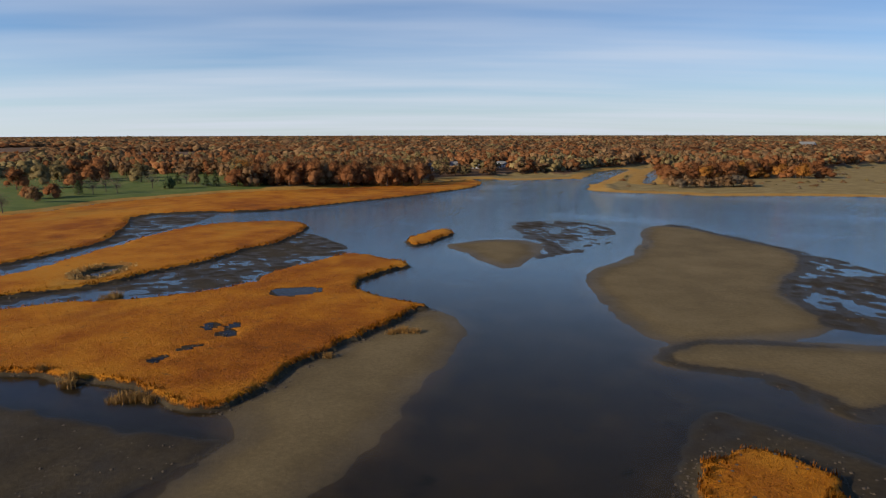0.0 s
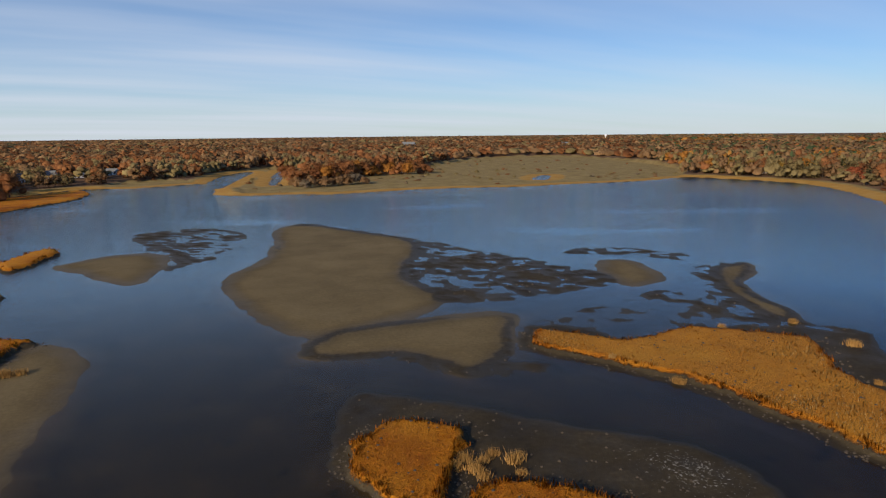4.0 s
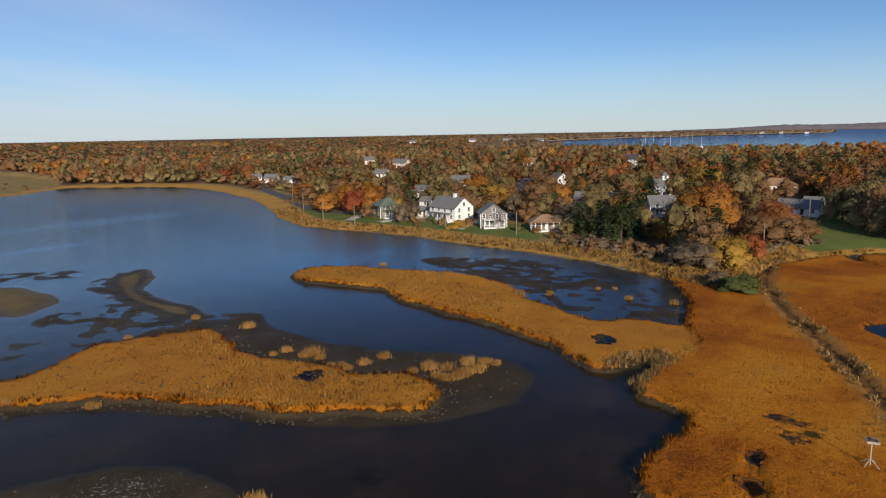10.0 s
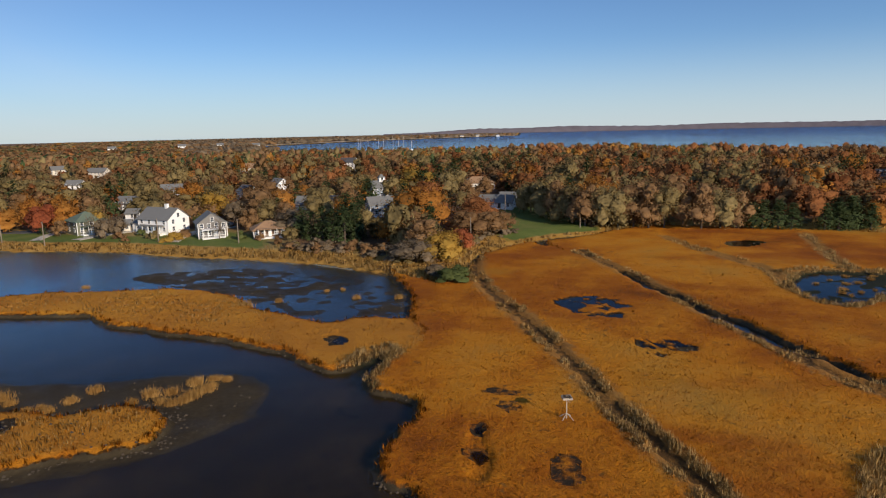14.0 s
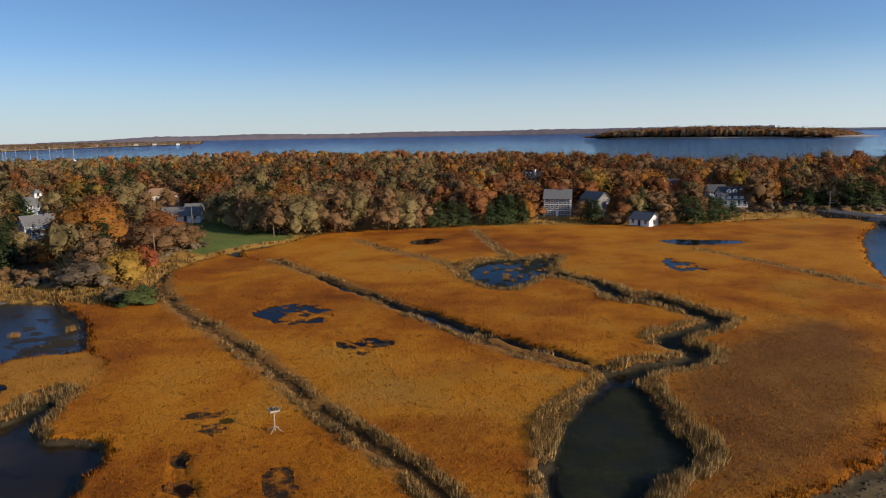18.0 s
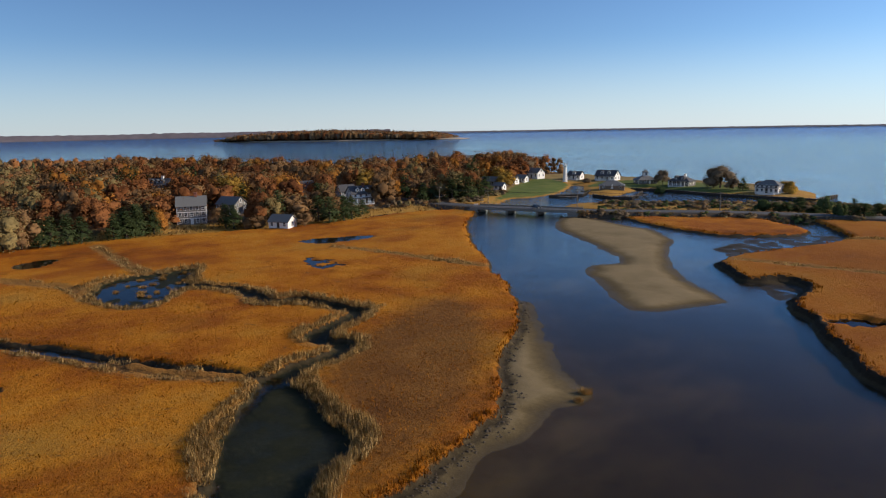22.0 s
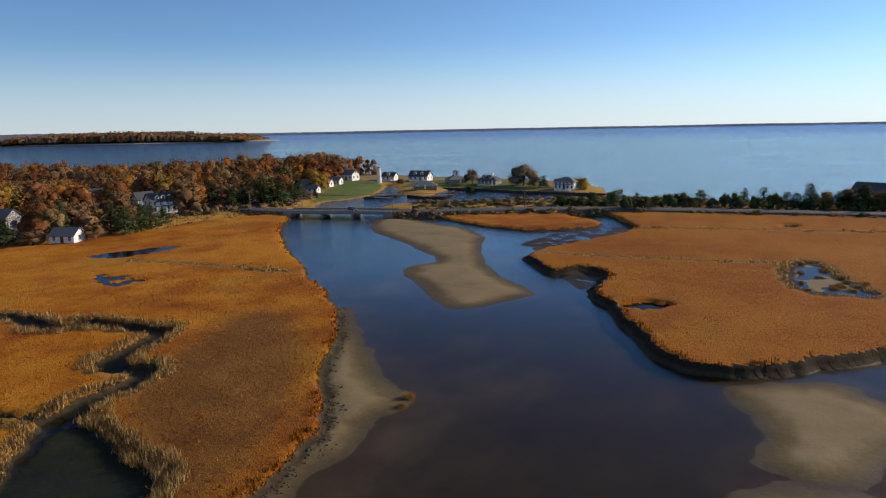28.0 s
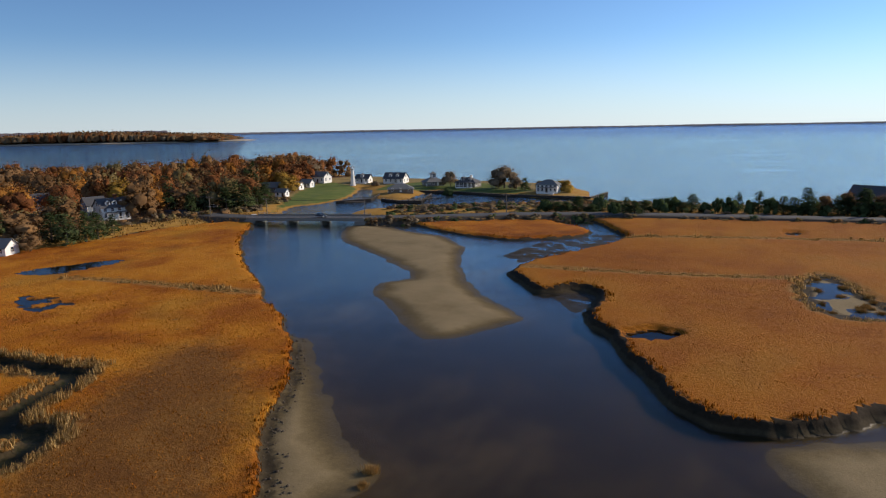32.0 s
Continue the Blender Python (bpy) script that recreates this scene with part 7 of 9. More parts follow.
house(197.6, 147.8, -73, 5, 4, 2.2, CREAM, ROOF_GREY, 'small cream cottage with grey roof', rows=1, cols=3)
house(246.6, 181.1, -94, 8, 7, 3, GREY, ROOF_GREY, 'grey gabled house behind the trees', rows=2, cols=3)
house(218.4, 158.3, -84, 5, 4, 2.4, WHITE, ROOF_GREY, 'small white shed with grey roof', rows=1, cols=1)
house(248.0, 97.0, -83, 19, 8, 2.4, WHITE, ROOF_GREY, 'long white ranch house with grey roof', rows=1, cols=6)
house(289.9, 149.8, -123, 8, 7, 4, WHITE, ROOF_GREY, 'small white gabled house among trees', rows=2, cols=2)
house(314.0, 144.9, -125, 8, 7, 5, WHITE, ROOF_GREY, 'white house gable among the trees', rows=2, cols=2)
house(306.4, 199.6, -67, 10, 7, 3, WHITE, ROOF_GREY, 'white single-storey house among the trees', rows=1, cols=3)
house(430.1, 337.7, -87, 14, 8, 4.4, CREAM, ROOF_GREY, 'large cream house with grey roof in the wood', rows=2, cols=5)
house(337.7, 280.9, -80, 9, 7, 3, WHITE, ROOF_GREY, 'white gabled house among the trees', rows=2, cols=3)
house(475.6, 409.8, -29, 12, 8, 4, CREAM, ROOF_GREY, 'cream house with grey roof among trees', rows=2, cols=3)
house(293.1, 335.6, -61, 8, 6, 2.6, WHITE, ROOF_GREY, 'white house with porch by the shore road', rows=1, cols=3, porch=True)
house(293.0, 319.4, -18, 6, 5, 2.5, WHITE, ROOF_GREY, 'white gabled house by the shore road', rows=1, cols=2)
house(296.0, 353.8, -30, 6, 5, 2.3, CREAM, ROOF_GREY, 'small cream house near the reeds', rows=1, cols=3)
house(484.3, 246.6, -83, 14, 9, 4, CREAM, ROOF_TAN, 'cream house with tan roof in the wood', rows=1, cols=4)
house(495.9, 170.2, -96, 12, 9, 6.6, WHITE, ROOF_DARK, 'tall white house near the marina', rows=3, cols=4)
house(301.5, 88.2, -59, 10, 8, 4.6, BLUE_GREY, ROOF_GREY, 'blue-grey house with a glazed cupola', rows=2, cols=4, cupola=True, chimney=BRICK)
house(231.7, 68.7, -58, 9, 7, 4, BLUE_GREY, ROOF_GREY, 'blue-grey cottage with white trim in deep shade', rows=2, cols=2, porch=True)
house(255.5, 29.0, -96, 13, 7, 2.3, WHITE, ROOF_GREY, 'white ranch house with grey roof by the lawn', rows=1, cols=4)
house(262.4, 24.3, -97, 8, 7, 2.6, WHITE, ROOF_GREY, 'white garage with grey roof beside the lawn', rows=1, cols=3)
house(345.3, 49.2, -72, 16, 10, 3.4, CREAM, ROOF_TAN, 'cream house with tan hipped roof behind trees', rows=1, cols=4, hip=True)
house(228.5, -105.0, -119, 9.5, 8, 6.6, GREY, ROOF_GREY, 'three-storey grey shingled house with white trim', rows=3, cols=5, chimney=BRICK, trim=True)
house(240.2, -126.3, -160, 9, 7, 4, GREY, ROOF_GREY, 'grey shingled gable house beside cedars', rows=2, cols=2)
house(197.2, -121.9, -157, 7.5, 5.5, 2.3, WHITE, ROOF_GREY, 'low white cottage at the edge of the marsh', rows=1, cols=3)
house(228.6, -180.2, -106, 10, 8, 4.4, WHITE, ROOF_DARK, 'white house with dark roof, dormers and porch', rows=2, cols=4, porch=True, chimney=BRICK, dormers=3, trim=True)
house(239.3, -180.7, -105, 7, 7, 4.4, BLUE_GREY, ROOF_DARK, 'blue-grey house with dark steep roof', rows=2, cols=2)
house(341.0, -141.2, -142, 11, 8, 4.6, BROWN_WALL, ROOF_DARK, 'tall brown house with white dormers in the trees', rows=2, cols=4, chimney=WHITE, dormers=3)
house(258.1, -171.7, -104, 8, 7, 5, WHITE, ROOF_DARK, 'white steep gable house behind trees', rows=2, cols=2)
house(245.6, -327.9, -183, 9, 7, 3.4, WHITE, ROOF_GREY, 'white house with steep gables by the harbour', rows=1, cols=3)
house(225.0, -340.2, -172, 8, 6, 2.5, WHITE, ROOF_DARK, 'white house with dark roof on the point', rows=1, cols=3, porch=True, dormers=1)
house(205.7, -343.8, -174, 12, 8, 2.8, WHITE, ROOF_DARK, 'grey and white gabled house on the point', rows=1, dormers=2, cols=4, porch=True)
house(178.0, -336.1, -132, 10, 8, 2.3, GREY, ROOF_GREY, 'low grey shingled house with cupola on the point', rows=1, cols=4, hip=True, cupola=True)
house(156.4, -334.4, -180, 11, 8, 2.6, GREY, ROOF_DARK, 'grey and white house with dark hipped roof on the point', rows=1, dormers=2, cols=4, hip=True, porch=True, chimney=WHITE)
house(107.9, -319.2, -181, 10, 7, 3.8, WHITE, ROOF_GREY, 'pale two-storey house with balcony on the point', rows=2, cols=5, hip=True, porch=True)
house(177.2, -300.5, -149, 12, 8, 1.7, TIMBER, ROOF_GREY, 'low boathouse with wide grey roof on the pier', rows=1, cols=3, hip=True)
house(234.3, -291.0, -171, 7, 5, 2.3, WHITE, ROOF_GREY, 'white cottage by the harbour lawn', rows=1, cols=3)
house(237.8, -305.0, -172, 6, 5, 2.3, WHITE, ROOF_GREY, 'white cottage beside the harbour road', rows=1, cols=3)
house(239.1, -278.6, -169, 9, 6, 2.3, GREY, ROOF_GREY, 'grey cottage under trees by the road', rows=1, cols=3)
house(218.3, -261.9, -170, 5, 4, 2.2, WHITE, ROOF_GREY, 'small white cottage beside the road', rows=1, cols=2)
house(403.8, -442.4, -128, 10, 8, 5, CREAM, ROOF_GREY, 'cream house in the trees above the bay', rows=2, cols=3)
house(-19.5, -306.5, -206, 14, 9, 4.4, GREY, ROOF_DARK, 'large dark shingled beach house among cedars', rows=2, cols=5)
house(-224.5, 495.9, 4, 9, 7, 3, WHITE, ROOF_GREY, 'white house on the far north shore', rows=1, cols=3)
house(-209.9, 506.0, 38, 8, 6, 3, WHITE, ROOF_GREY, 'small white house beyond the north lawn', rows=1, cols=3)
house(-195.2, 532.2, 0, 8, 6, 3, CREAM, ROOF_GREY, 'cream house among the far oaks', rows=2, cols=3)
house(-229.5, 466.7, 26, 6, 6, 4, WHITE, ROOF_DARK, 'white house gable among the far oaks', rows=2, cols=2)
house(65.3, 1190.1, -23, 22, 14, 8, WHITE, ROOF_GREY, 'far white farm building beyond the woods', rows=2, cols=4)
house(271.8, 442.8, -22, 6, 6, 2.6, CREAM, ROOF_GREY, 'cream house behind the reeds on the north shore', rows=1, cols=2)
house(70.4, 1197.3, -23, 16, 10, 6, WHITE, ROOF_GREY, 'far white house beyond the brown meadow', rows=2, cols=3)
house(339.6, 1175.7, 4, 16, 10, 6, WHITE, ROOF_GREY, 'far white house in the northern woods', rows=2, cols=3)
house(1925.3, 1311.3, -59, 8.8, 6.4, 5, WHITE, ROOF_GREY, 'far pale house on the wooded neck across the bay', rows=2, cols=3)
house(1932.3, 1231.9, -48, 9.9, 7.2, 5, WHITE, ROOF_GREY, 'far pale house on the wooded neck across the bay', rows=2, cols=3)
house(2536.1, 1481.2, -63, 12.1, 8.8, 5, WHITE, ROOF_GREY, 'far pale house on the wooded neck across the bay', rows=2, cols=3)
house(2108.1, 1176.7, -52, 9.9, 7.2, 5, CREAM, ROOF_GREY, 'far pale house on the wooded neck across the bay', rows=2, cols=3)
house(2570.7, 1303.0, -66, 14.3, 10.4, 5, CREAM, ROOF_GREY, 'far pale house on the wooded neck across the bay', rows=2, cols=3)
house(2501.7, 821.8, -87, 13.2, 9.6, 5, WHITE, ROOF_GREY, 'far pale house on the wooded neck across the bay', rows=2, cols=3)
house(2233.6, 672.6, -88, 9.9, 7.2, 5, WHITE, ROOF_GREY, 'far pale house on the wooded neck across the bay', rows=2, cols=3)
house(2548.9, 687.1, -66, 12.1, 8.8, 5, CREAM, ROOF_GREY, 'far pale house on the wooded neck across the bay', rows=2, cols=3)
house(2507.0, 539.1, -81, 11, 8, 5, CREAM, ROOF_GREY, 'far pale house on the wooded neck across the bay', rows=2, cols=3)
house(2631.2, 435.3, -72, 14.3, 10.4, 5, CREAM, ROOF_GREY, 'far pale house on the wooded neck across the bay', rows=2, cols=3)
house(2677.6, 380.1, -97, 11, 8, 5, CREAM, ROOF_GREY, 'far pale house on the wooded neck across the bay', rows=2, cols=3)
house(2731.4, 304.3, -87, 12.1, 8.8, 5, WHITE, ROOF_GREY, 'far pale house on the wooded neck across the bay', rows=2, cols=3)
for hx, hy, hw in ((1560, 1745, 20), (1610, 1700, 26), (1660, 1662, 18), (1740, 1640, 24), (1800, 1625, 16), (1530, 1800, 18)):
    house(hx, hy, -44, hw, 10, 6.5, WHITE, ROOF_GREY, 'far white boat shed on the bay beyond the woods', rows=1, cols=2)
for hx, hy, hw in ((1150, 720, 14), (1190, 665, 12), (1060, 800, 13), (1228, 610, 15)):
    house(hx, hy, -60, hw, 10, 9.5, WHITE, ROOF_GREY, 'tall white house above the far woods', rows=3, cols=3)
tree_at(194.6, 191.1, 9, 14, 'orange', 'round', 'on the village shore')
tree_at(192.7, 173.7, 10.5, 11, 'red', 'round', 'on the village shore')
tree_at(199.5, 172.9, 12, 11, 'orange', 'round', 'on the village shore')
tree_at(212.6, 197.9, 11, 10, 'orange', 'round', 'on the village shore')
tree_at(238.0, 202.4, 11, 11, 'olive', 'round', 'on the village shore')
tree_at(189.3, 171.8, 5, 3, 'green', 'cone', 'on the village shore')
tree_at(194.8, 155.0, 8, 6, 'gold', 'round', 'on the village shore')
tree_at(183.8, 144.6, 7, 6, 'bare', 'round', 'on the village shore')
tree_at(217.1, 125.4, 11, 15, 'gold', 'round', 'on the village shore')
tree_at(238.0, 133.5, 13, 12, 'olive', 'round', 'on the village shore')
tree_at(210.1, 114.4, 9, 9, 'bare', 'round', 'on the village shore')
tree_at(221.8, 109.0, 11, 15, 'brown', 'round', 'on the village shore')
tree_at(229.1, 106.8, 10, 12, 'orange', 'round', 'on the village shore')
tree_at(232.5, 119.2, 10, 10, 'brown', 'round', 'on the village shore')
tree_at(195.3, 86.2, 9, 11, 'bare', 'round', 'on the village shore')
tree_at(188.9, 80.6, 9, 7, 'green', 'cone', 'on the village shore')
tree_at(185.5, 76.4, 8, 7, 'green', 'cone', 'on the village shore')
tree_at(182.5, 71.7, 10, 6, 'green', 'cone', 'on the village shore')
tree_at(180.3, 67.5, 10, 7, 'green', 'cone', 'on the village shore')
tree_at(178.8, 63.7, 11, 7, 'green', 'cone', 'on the village shore')
tree_at(182.5, 61.8, 11, 7, 'green', 'cone', 'on the village shore')
tree_at(186.8, 60.8, 10, 8, 'olive', 'round', 'on the village shore')
tree_at(222.2, 79.3, 8, 9, 'orange', 'round', 'on the village shore')
tree_at(180.0, 49.4, 9.5, 11, 'orange', 'round', 'on the village shore')
tree_at(208.0, 48.9, 15, 18, 'orange', 'round', 'on the village shore')
tree_at(179.6, 44.9, 10, 12, 'brown', 'round', 'on the village shore')
tree_at(166.2, 38.2, 10, 11, 'brown', 'round', 'on the village shore')
tree_at(160.1, 32.4, 8, 11, 'gold', 'round', 'on the village shore')
tree_at(166.3, 31.8, 7, 10, 'gold', 'round', 'on the village shore')
tree_at(234.1, 51.7, 14, 15, 'rust', 'round', 'on the village shore')
tree_at(303.7, 73.3, 15, 18, 'gold', 'round', 'on the village shore')
tree_at(177.2, 30.1, 6, 7, 'red', 'round', 'on the village shore')
tree_at(192.3, 30.7, 9, 12, 'brown', 'round', 'on the village shore')
tree_at(200.3, 25.7, 7.5, 12, 'brown', 'round', 'on the village shore')
tree_at(207.0, 22.4, 6.5, 10, 'brown', 'round', 'on the village shore')
tree_at(222.6, 31.9, 10, 12, 'rust', 'round', 'on the village shore')
tree_at(156.1, 37.6, 6, 10, 'bare', 'round', 'on the village shore')
tree_at(157.9, 40.6, 5, 9, 'bare', 'round', 'on the village shore')
tree_at(137.7, 26.0, 3.2, 8, 'shrub', 'bush', 'on the village shore')
tree_at(144.1, 25.1, 3, 6, 'shrub', 'bush', 'on the village shore')
tree_at(143.6, 30.5, 3, 7, 'bare', 'bush', 'on the village shore')
tree_at(187.9, 119.5, 2.6, 5, 'brown', 'bush', 'on the village shore')
tree_at(180.8, 118.9, 3, 7, 'gold', 'bush', 'on the village shore')
tree_at(179.3, 134.3, 1.6, 3, 'brown', 'bush', 'on the village shore')
tree_at(203.3, 123.3, 4, 6, 'shrub', 'bush', 'on the village shore')
tree_at(189.7, 135.9, 2.2, 4, 'shrub', 'bush', 'on the village shore')
for tx, ty, th, tw, tc, ts in (
        (187, 150.5, 8, 7, "bare", "bare"), (191, 145, 6.5, 6, "bare", "round"), (200, 160, 9, 8, "olive", "round"), (186.5, 163, 6, 5, "brown", "round"), (206, 141, 10, 10, "olive", "round"),
        (199, 117, 6, 6, "brown", "round"), (184, 105.5, 6.5, 6, "bare", "bare"), (199, 103, 8, 8, "brown", "round"), (184, 82.5, 4.5, 5, "olive", "round"),
        (184, 98.5, 3, 4, "shrub", "bush"), (183.5, 92, 2.2, 3.5, "brown", "bush"), (185, 128.5, 2.6, 4.5, "olive", "bush"), (184, 139.5, 2.4, 4, "brown", "bush"), (207, 100, 10, 9, "olive", "round"),
        (205, 93, 9, 8, "brown", "round"), (214, 140, 11, 10, "brown", "round"), (222, 148, 12, 11, "olive", "round"), (209, 168, 11, 10, "brown", "round"), (222, 176, 12, 11, "olive", "round"),
        (209, 184, 9, 8, "bare", "bare"), (226, 214, 11, 10, "brown", "round"), (240, 238, 10, 9, "olive", "round"), (252, 262, 10, 10, "brown", "round"), (268, 300, 9, 9, "bare", "bare"),
        (231, 92, 11, 10, "olive", "round"), (240, 84, 12, 11, "brown", "round"), (214, 84, 10, 9, "olive", "round"), (205, 72, 11, 9, "green", "cone"), (198, 66, 11, 9, "green", "cone")):
    tree_at(tx, ty, th, tw, tc, ts, "on the village shore")
tree_at(217.1, 225.4, 8, 9, 'brown', 'round', 'on the village shore')
tree_at(316.3, 335.2, 10, 14, 'brown', 'round', 'on the village shore')
tree_at(281.1, 284.1, 10, 12, 'orange', 'round', 'on the village shore')
tree_at(308.9, 297.1, 11, 12, 'olive', 'round', 'on the village shore')
tree_at(284.4, 370.9, 10, 12, 'red', 'round', 'on the village shore')
tree_at(303.7, 371.5, 11, 13, 'rust', 'round', 'on the village shore')
tree_at(299.1, 374.8, 11, 11, 'brown', 'round', 'on the village shore')
tree_at(316.8, 352.3, 11, 12, 'olive', 'round', 'on the village shore')
tree_at(266.7, 211.7, 11, 10, 'olive', 'round', 'on the village shore')
tree_at(289.3, 221.7, 12, 11, 'brown', 'round', 'on the village shore')
tree_at(260.5, 181.3, 12, 12, 'olive', 'round', 'on the village shore')
tree_at(254.6, 157.2, 12, 13, 'orange', 'round', 'on the village shore')
tree_at(342.5, 233.8, 12, 14, 'brown', 'round', 'on the village shore')
tree_at(371.7, 235.8, 13, 14, 'olive', 'round', 'on the village shore')
tree_at(311.6, 171.3, 13, 12, 'brown', 'round', 'on the village shore')
tree_at(283.8, 119.9, 8, 9, 'orange', 'round', 'on the village shore')
tree_at(294.4, 130.0, 9, 10, 'brown', 'round', 'on the village shore')
tree_at(262.1, 126.2, 12, 15, 'brown', 'round', 'on the village shore')
tree_at(290.2, 101.3, 12, 12, 'olive', 'round', 'on the village shore')
tree_at(261.7, 82.2, 11, 11, 'green', 'cone', 'on the village shore')
tree_at(305.2, 98.6, 12, 10, 'olive', 'round', 'on the village shore')
tree_at(272.0, 75.3, 12, 10, 'olive', 'round', 'on the village shore')
tree_at(293.4, 59.5, 15, 12, 'green', 'cone', 'on the village shore')
tree_at(267.7, 50.3, 14, 11, 'olive', 'round', 'on the village shore')
tree_at(287.8, 50.0, 14, 12, 'olive', 'round', 'on the village shore')
tree_at(353.7, 63.0, 15, 13, 'green', 'cone', 'on the village shore')
tree_at(299.9, 39.5, 9, 10, 'brown', 'round', 'on the village shore')
tree_at(254.8, 40.4, 11, 11, 'brown', 'round', 'on the village shore')
tree_at(246.5, 15.5, 13, 12, 'olive', 'round', 'by the east marsh')
tree_at(238.8, 10.5, 14, 12, 'olive', 'round', 'by the east marsh')
tree_at(231.2, 5.5, 14, 12, 'brown', 'round', 'by the east marsh')
tree_at(224.8, 0.4, 14, 13, 'olive', 'round', 'by the east marsh')
tree_at(218.6, -3.7, 14, 13, 'brown', 'round', 'by the east marsh')
tree_at(218.9, -9.3, 15, 12, 'olive', 'round', 'by the east marsh')
tree_at(218.6, -13.9, 14, 12, 'olive', 'round', 'by the east marsh')
tree_at(220.6, -18.8, 15, 13, 'brown', 'round', 'by the east marsh')
tree_at(218.2, -23.2, 15, 12, 'brown', 'round', 'by the east marsh')
tree_at(219.1, -28.0, 15, 13, 'olive', 'round', 'by the east marsh')
tree_at(220.9, -33.9, 15, 13, 'brown', 'round', 'by the east marsh')
tree_at(217.8, -39.0, 15, 12, 'brown', 'round', 'by the east marsh')
tree_at(219.7, -44.9, 14, 12, 'olive', 'round', 'by the east marsh')
tree_at(219.4, -49.5, 13, 11, 'brown', 'round', 'by the east marsh')
tree_at(218.6, -54.0, 8, 6, 'green', 'cone', 'by the east marsh')
tree_at(218.2, -56.7, 9, 7, 'green', 'cone', 'by the east marsh')
tree_at(217.7, -61.2, 9, 7, 'green', 'cone', 'by the east marsh')
tree_at(217.2, -64.8, 8, 7, 'green', 'cone', 'by the east marsh')
tree_at(216.2, -73.7, 8, 6, 'green', 'cone', 'by the east marsh')
tree_at(218.1, -78.1, 9, 7, 'green', 'cone', 'by the east marsh')
tree_at(220.1, -82.6, 9, 7, 'green', 'cone', 'by the east marsh')
tree_at(249.1, -8.5, 15, 11, 'orange', 'round', 'by the east marsh')
tree_at(245.6, -64.8, 13, 13, 'rust', 'round', 'by the east marsh')
tree_at(237.0, -74.6, 13, 12, 'rust', 'round', 'by the east marsh')
tree_at(222.6, -90.1, 8, 6, 'orange', 'round', 'by the east marsh')
tree_at(223.9, -79.4, 9, 8, 'green', 'cone', 'by the east marsh')
tree_at(220.7, -82.4, 10, 8, 'green', 'cone', 'by the east marsh')
tree_at(219.6, -87.4, 8, 6, 'green', 'cone', 'by the east marsh')
tree_at(226.3, -91.2, 8, 7, 'orange', 'round', 'by the east marsh')
tree_at(213.5, -109.5, 8, 6, 'green', 'cone', 'by the east marsh')
tree_at(210.7, -111.0, 8, 7, 'green', 'cone', 'by the east marsh')
tree_at(220.2, -110.2, 6, 8, 'brown', 'round', 'by the east marsh')
tree_at(205.6, -116.2, 5, 10, 'brown', 'round', 'by the east marsh')
tree_at(216.5, -124.7, 12, 11, 'rust', 'round', 'by the east marsh')
tree_at(213.0, -126.3, 10, 8, 'olive', 'round', 'by the east marsh')
tree_at(215.9, -131.7, 10, 8, 'green', 'cone', 'by the east marsh')
tree_at(193.7, -128.3, 5, 7, 'brown', 'round', 'by the east marsh')
tree_at(202.5, -140.2, 9, 8, 'green', 'cone', 'by the east marsh')
tree_at(194.3, -139.2, 9, 9, 'green', 'cone', 'by the east marsh')
tree_at(194.4, -145.3, 9, 8, 'green', 'cone', 'by the east marsh')
tree_at(199.2, -152.7, 8, 8, 'green', 'cone', 'by the east marsh')
tree_at(202.7, -160.5, 6, 6, 'green', 'cone', 'by the east marsh')
tree_at(262.2, -138.2, 14, 16, 'gold', 'round', 'by the east marsh')
tree_at(262.8, -151.4, 14, 15, 'rust', 'round', 'by the east marsh')
tree_at(252.5, -161.2, 13, 12, 'orange', 'round', 'by the east marsh')
tree_at(268.1, -165.0, 12, 12, 'orange', 'round', 'by the east marsh')
tree_at(249.4, -175.4, 13, 14, 'rust', 'round', 'by the east marsh')
tree_at(265.5, -193.2, 13, 13, 'orange', 'round', 'by the east marsh')
tree_at(241.4, -193.9, 14, 13, 'gold', 'round', 'by the east marsh')
tree_at(245.5, -203.4, 12, 9, 'brown', 'round', 'by the east marsh')
tree_at(233.6, -202.3, 11, 9, 'orange', 'round', 'by the east marsh')
tree_at(276.5, -232.6, 13, 14, 'rust', 'round', 'by the east marsh')
tree_at(239.4, -214.4, 12, 12, 'rust', 'round', 'by the east marsh')
tree_at(227.0, -219.2, 12, 10, 'brown', 'round', 'by the east marsh')
tree_at(232.9, -234.2, 13, 14, 'rust', 'round', 'by the east marsh')
tree_at(212.2, -202.0, 8, 7, 'green', 'cone', 'by the east marsh')
tree_at(214.4, -210.2, 9, 8, 'green', 'cone', 'by the east marsh')
tree_at(205.3, -213.3, 9, 9, 'green', 'cone', 'by the east marsh')
tree_at(206.7, -219.4, 11, 10, 'green', 'cone', 'by the east marsh')
tree_at(201.0, -219.6, 10, 9, 'green', 'cone', 'by the east marsh')
tree_at(205.1, -230.3, 8, 8, 'green', 'cone', 'by the east marsh')
tree_at(208.1, -238.6, 9, 10, 'green', 'cone', 'by the east marsh')
tree_at(223.7, -232.3, 11, 11, 'brown', 'round', 'by the east marsh')
tree_at(228.2, -247.1, 11, 11, 'brown', 'round', 'by the east marsh')
tree_at(228.9, -280.3, 9, 12, 'gold', 'round', 'by the harbour')
tree_at(242.7, -290.1, 10, 11, 'gold', 'round', 'by the harbour')
tree_at(257.5, -332.3, 12, 15, 'bare', 'round', 'by the harbour')
tree_at(273.8, -341.7, 11, 12, 'bare', 'round', 'by the harbour')
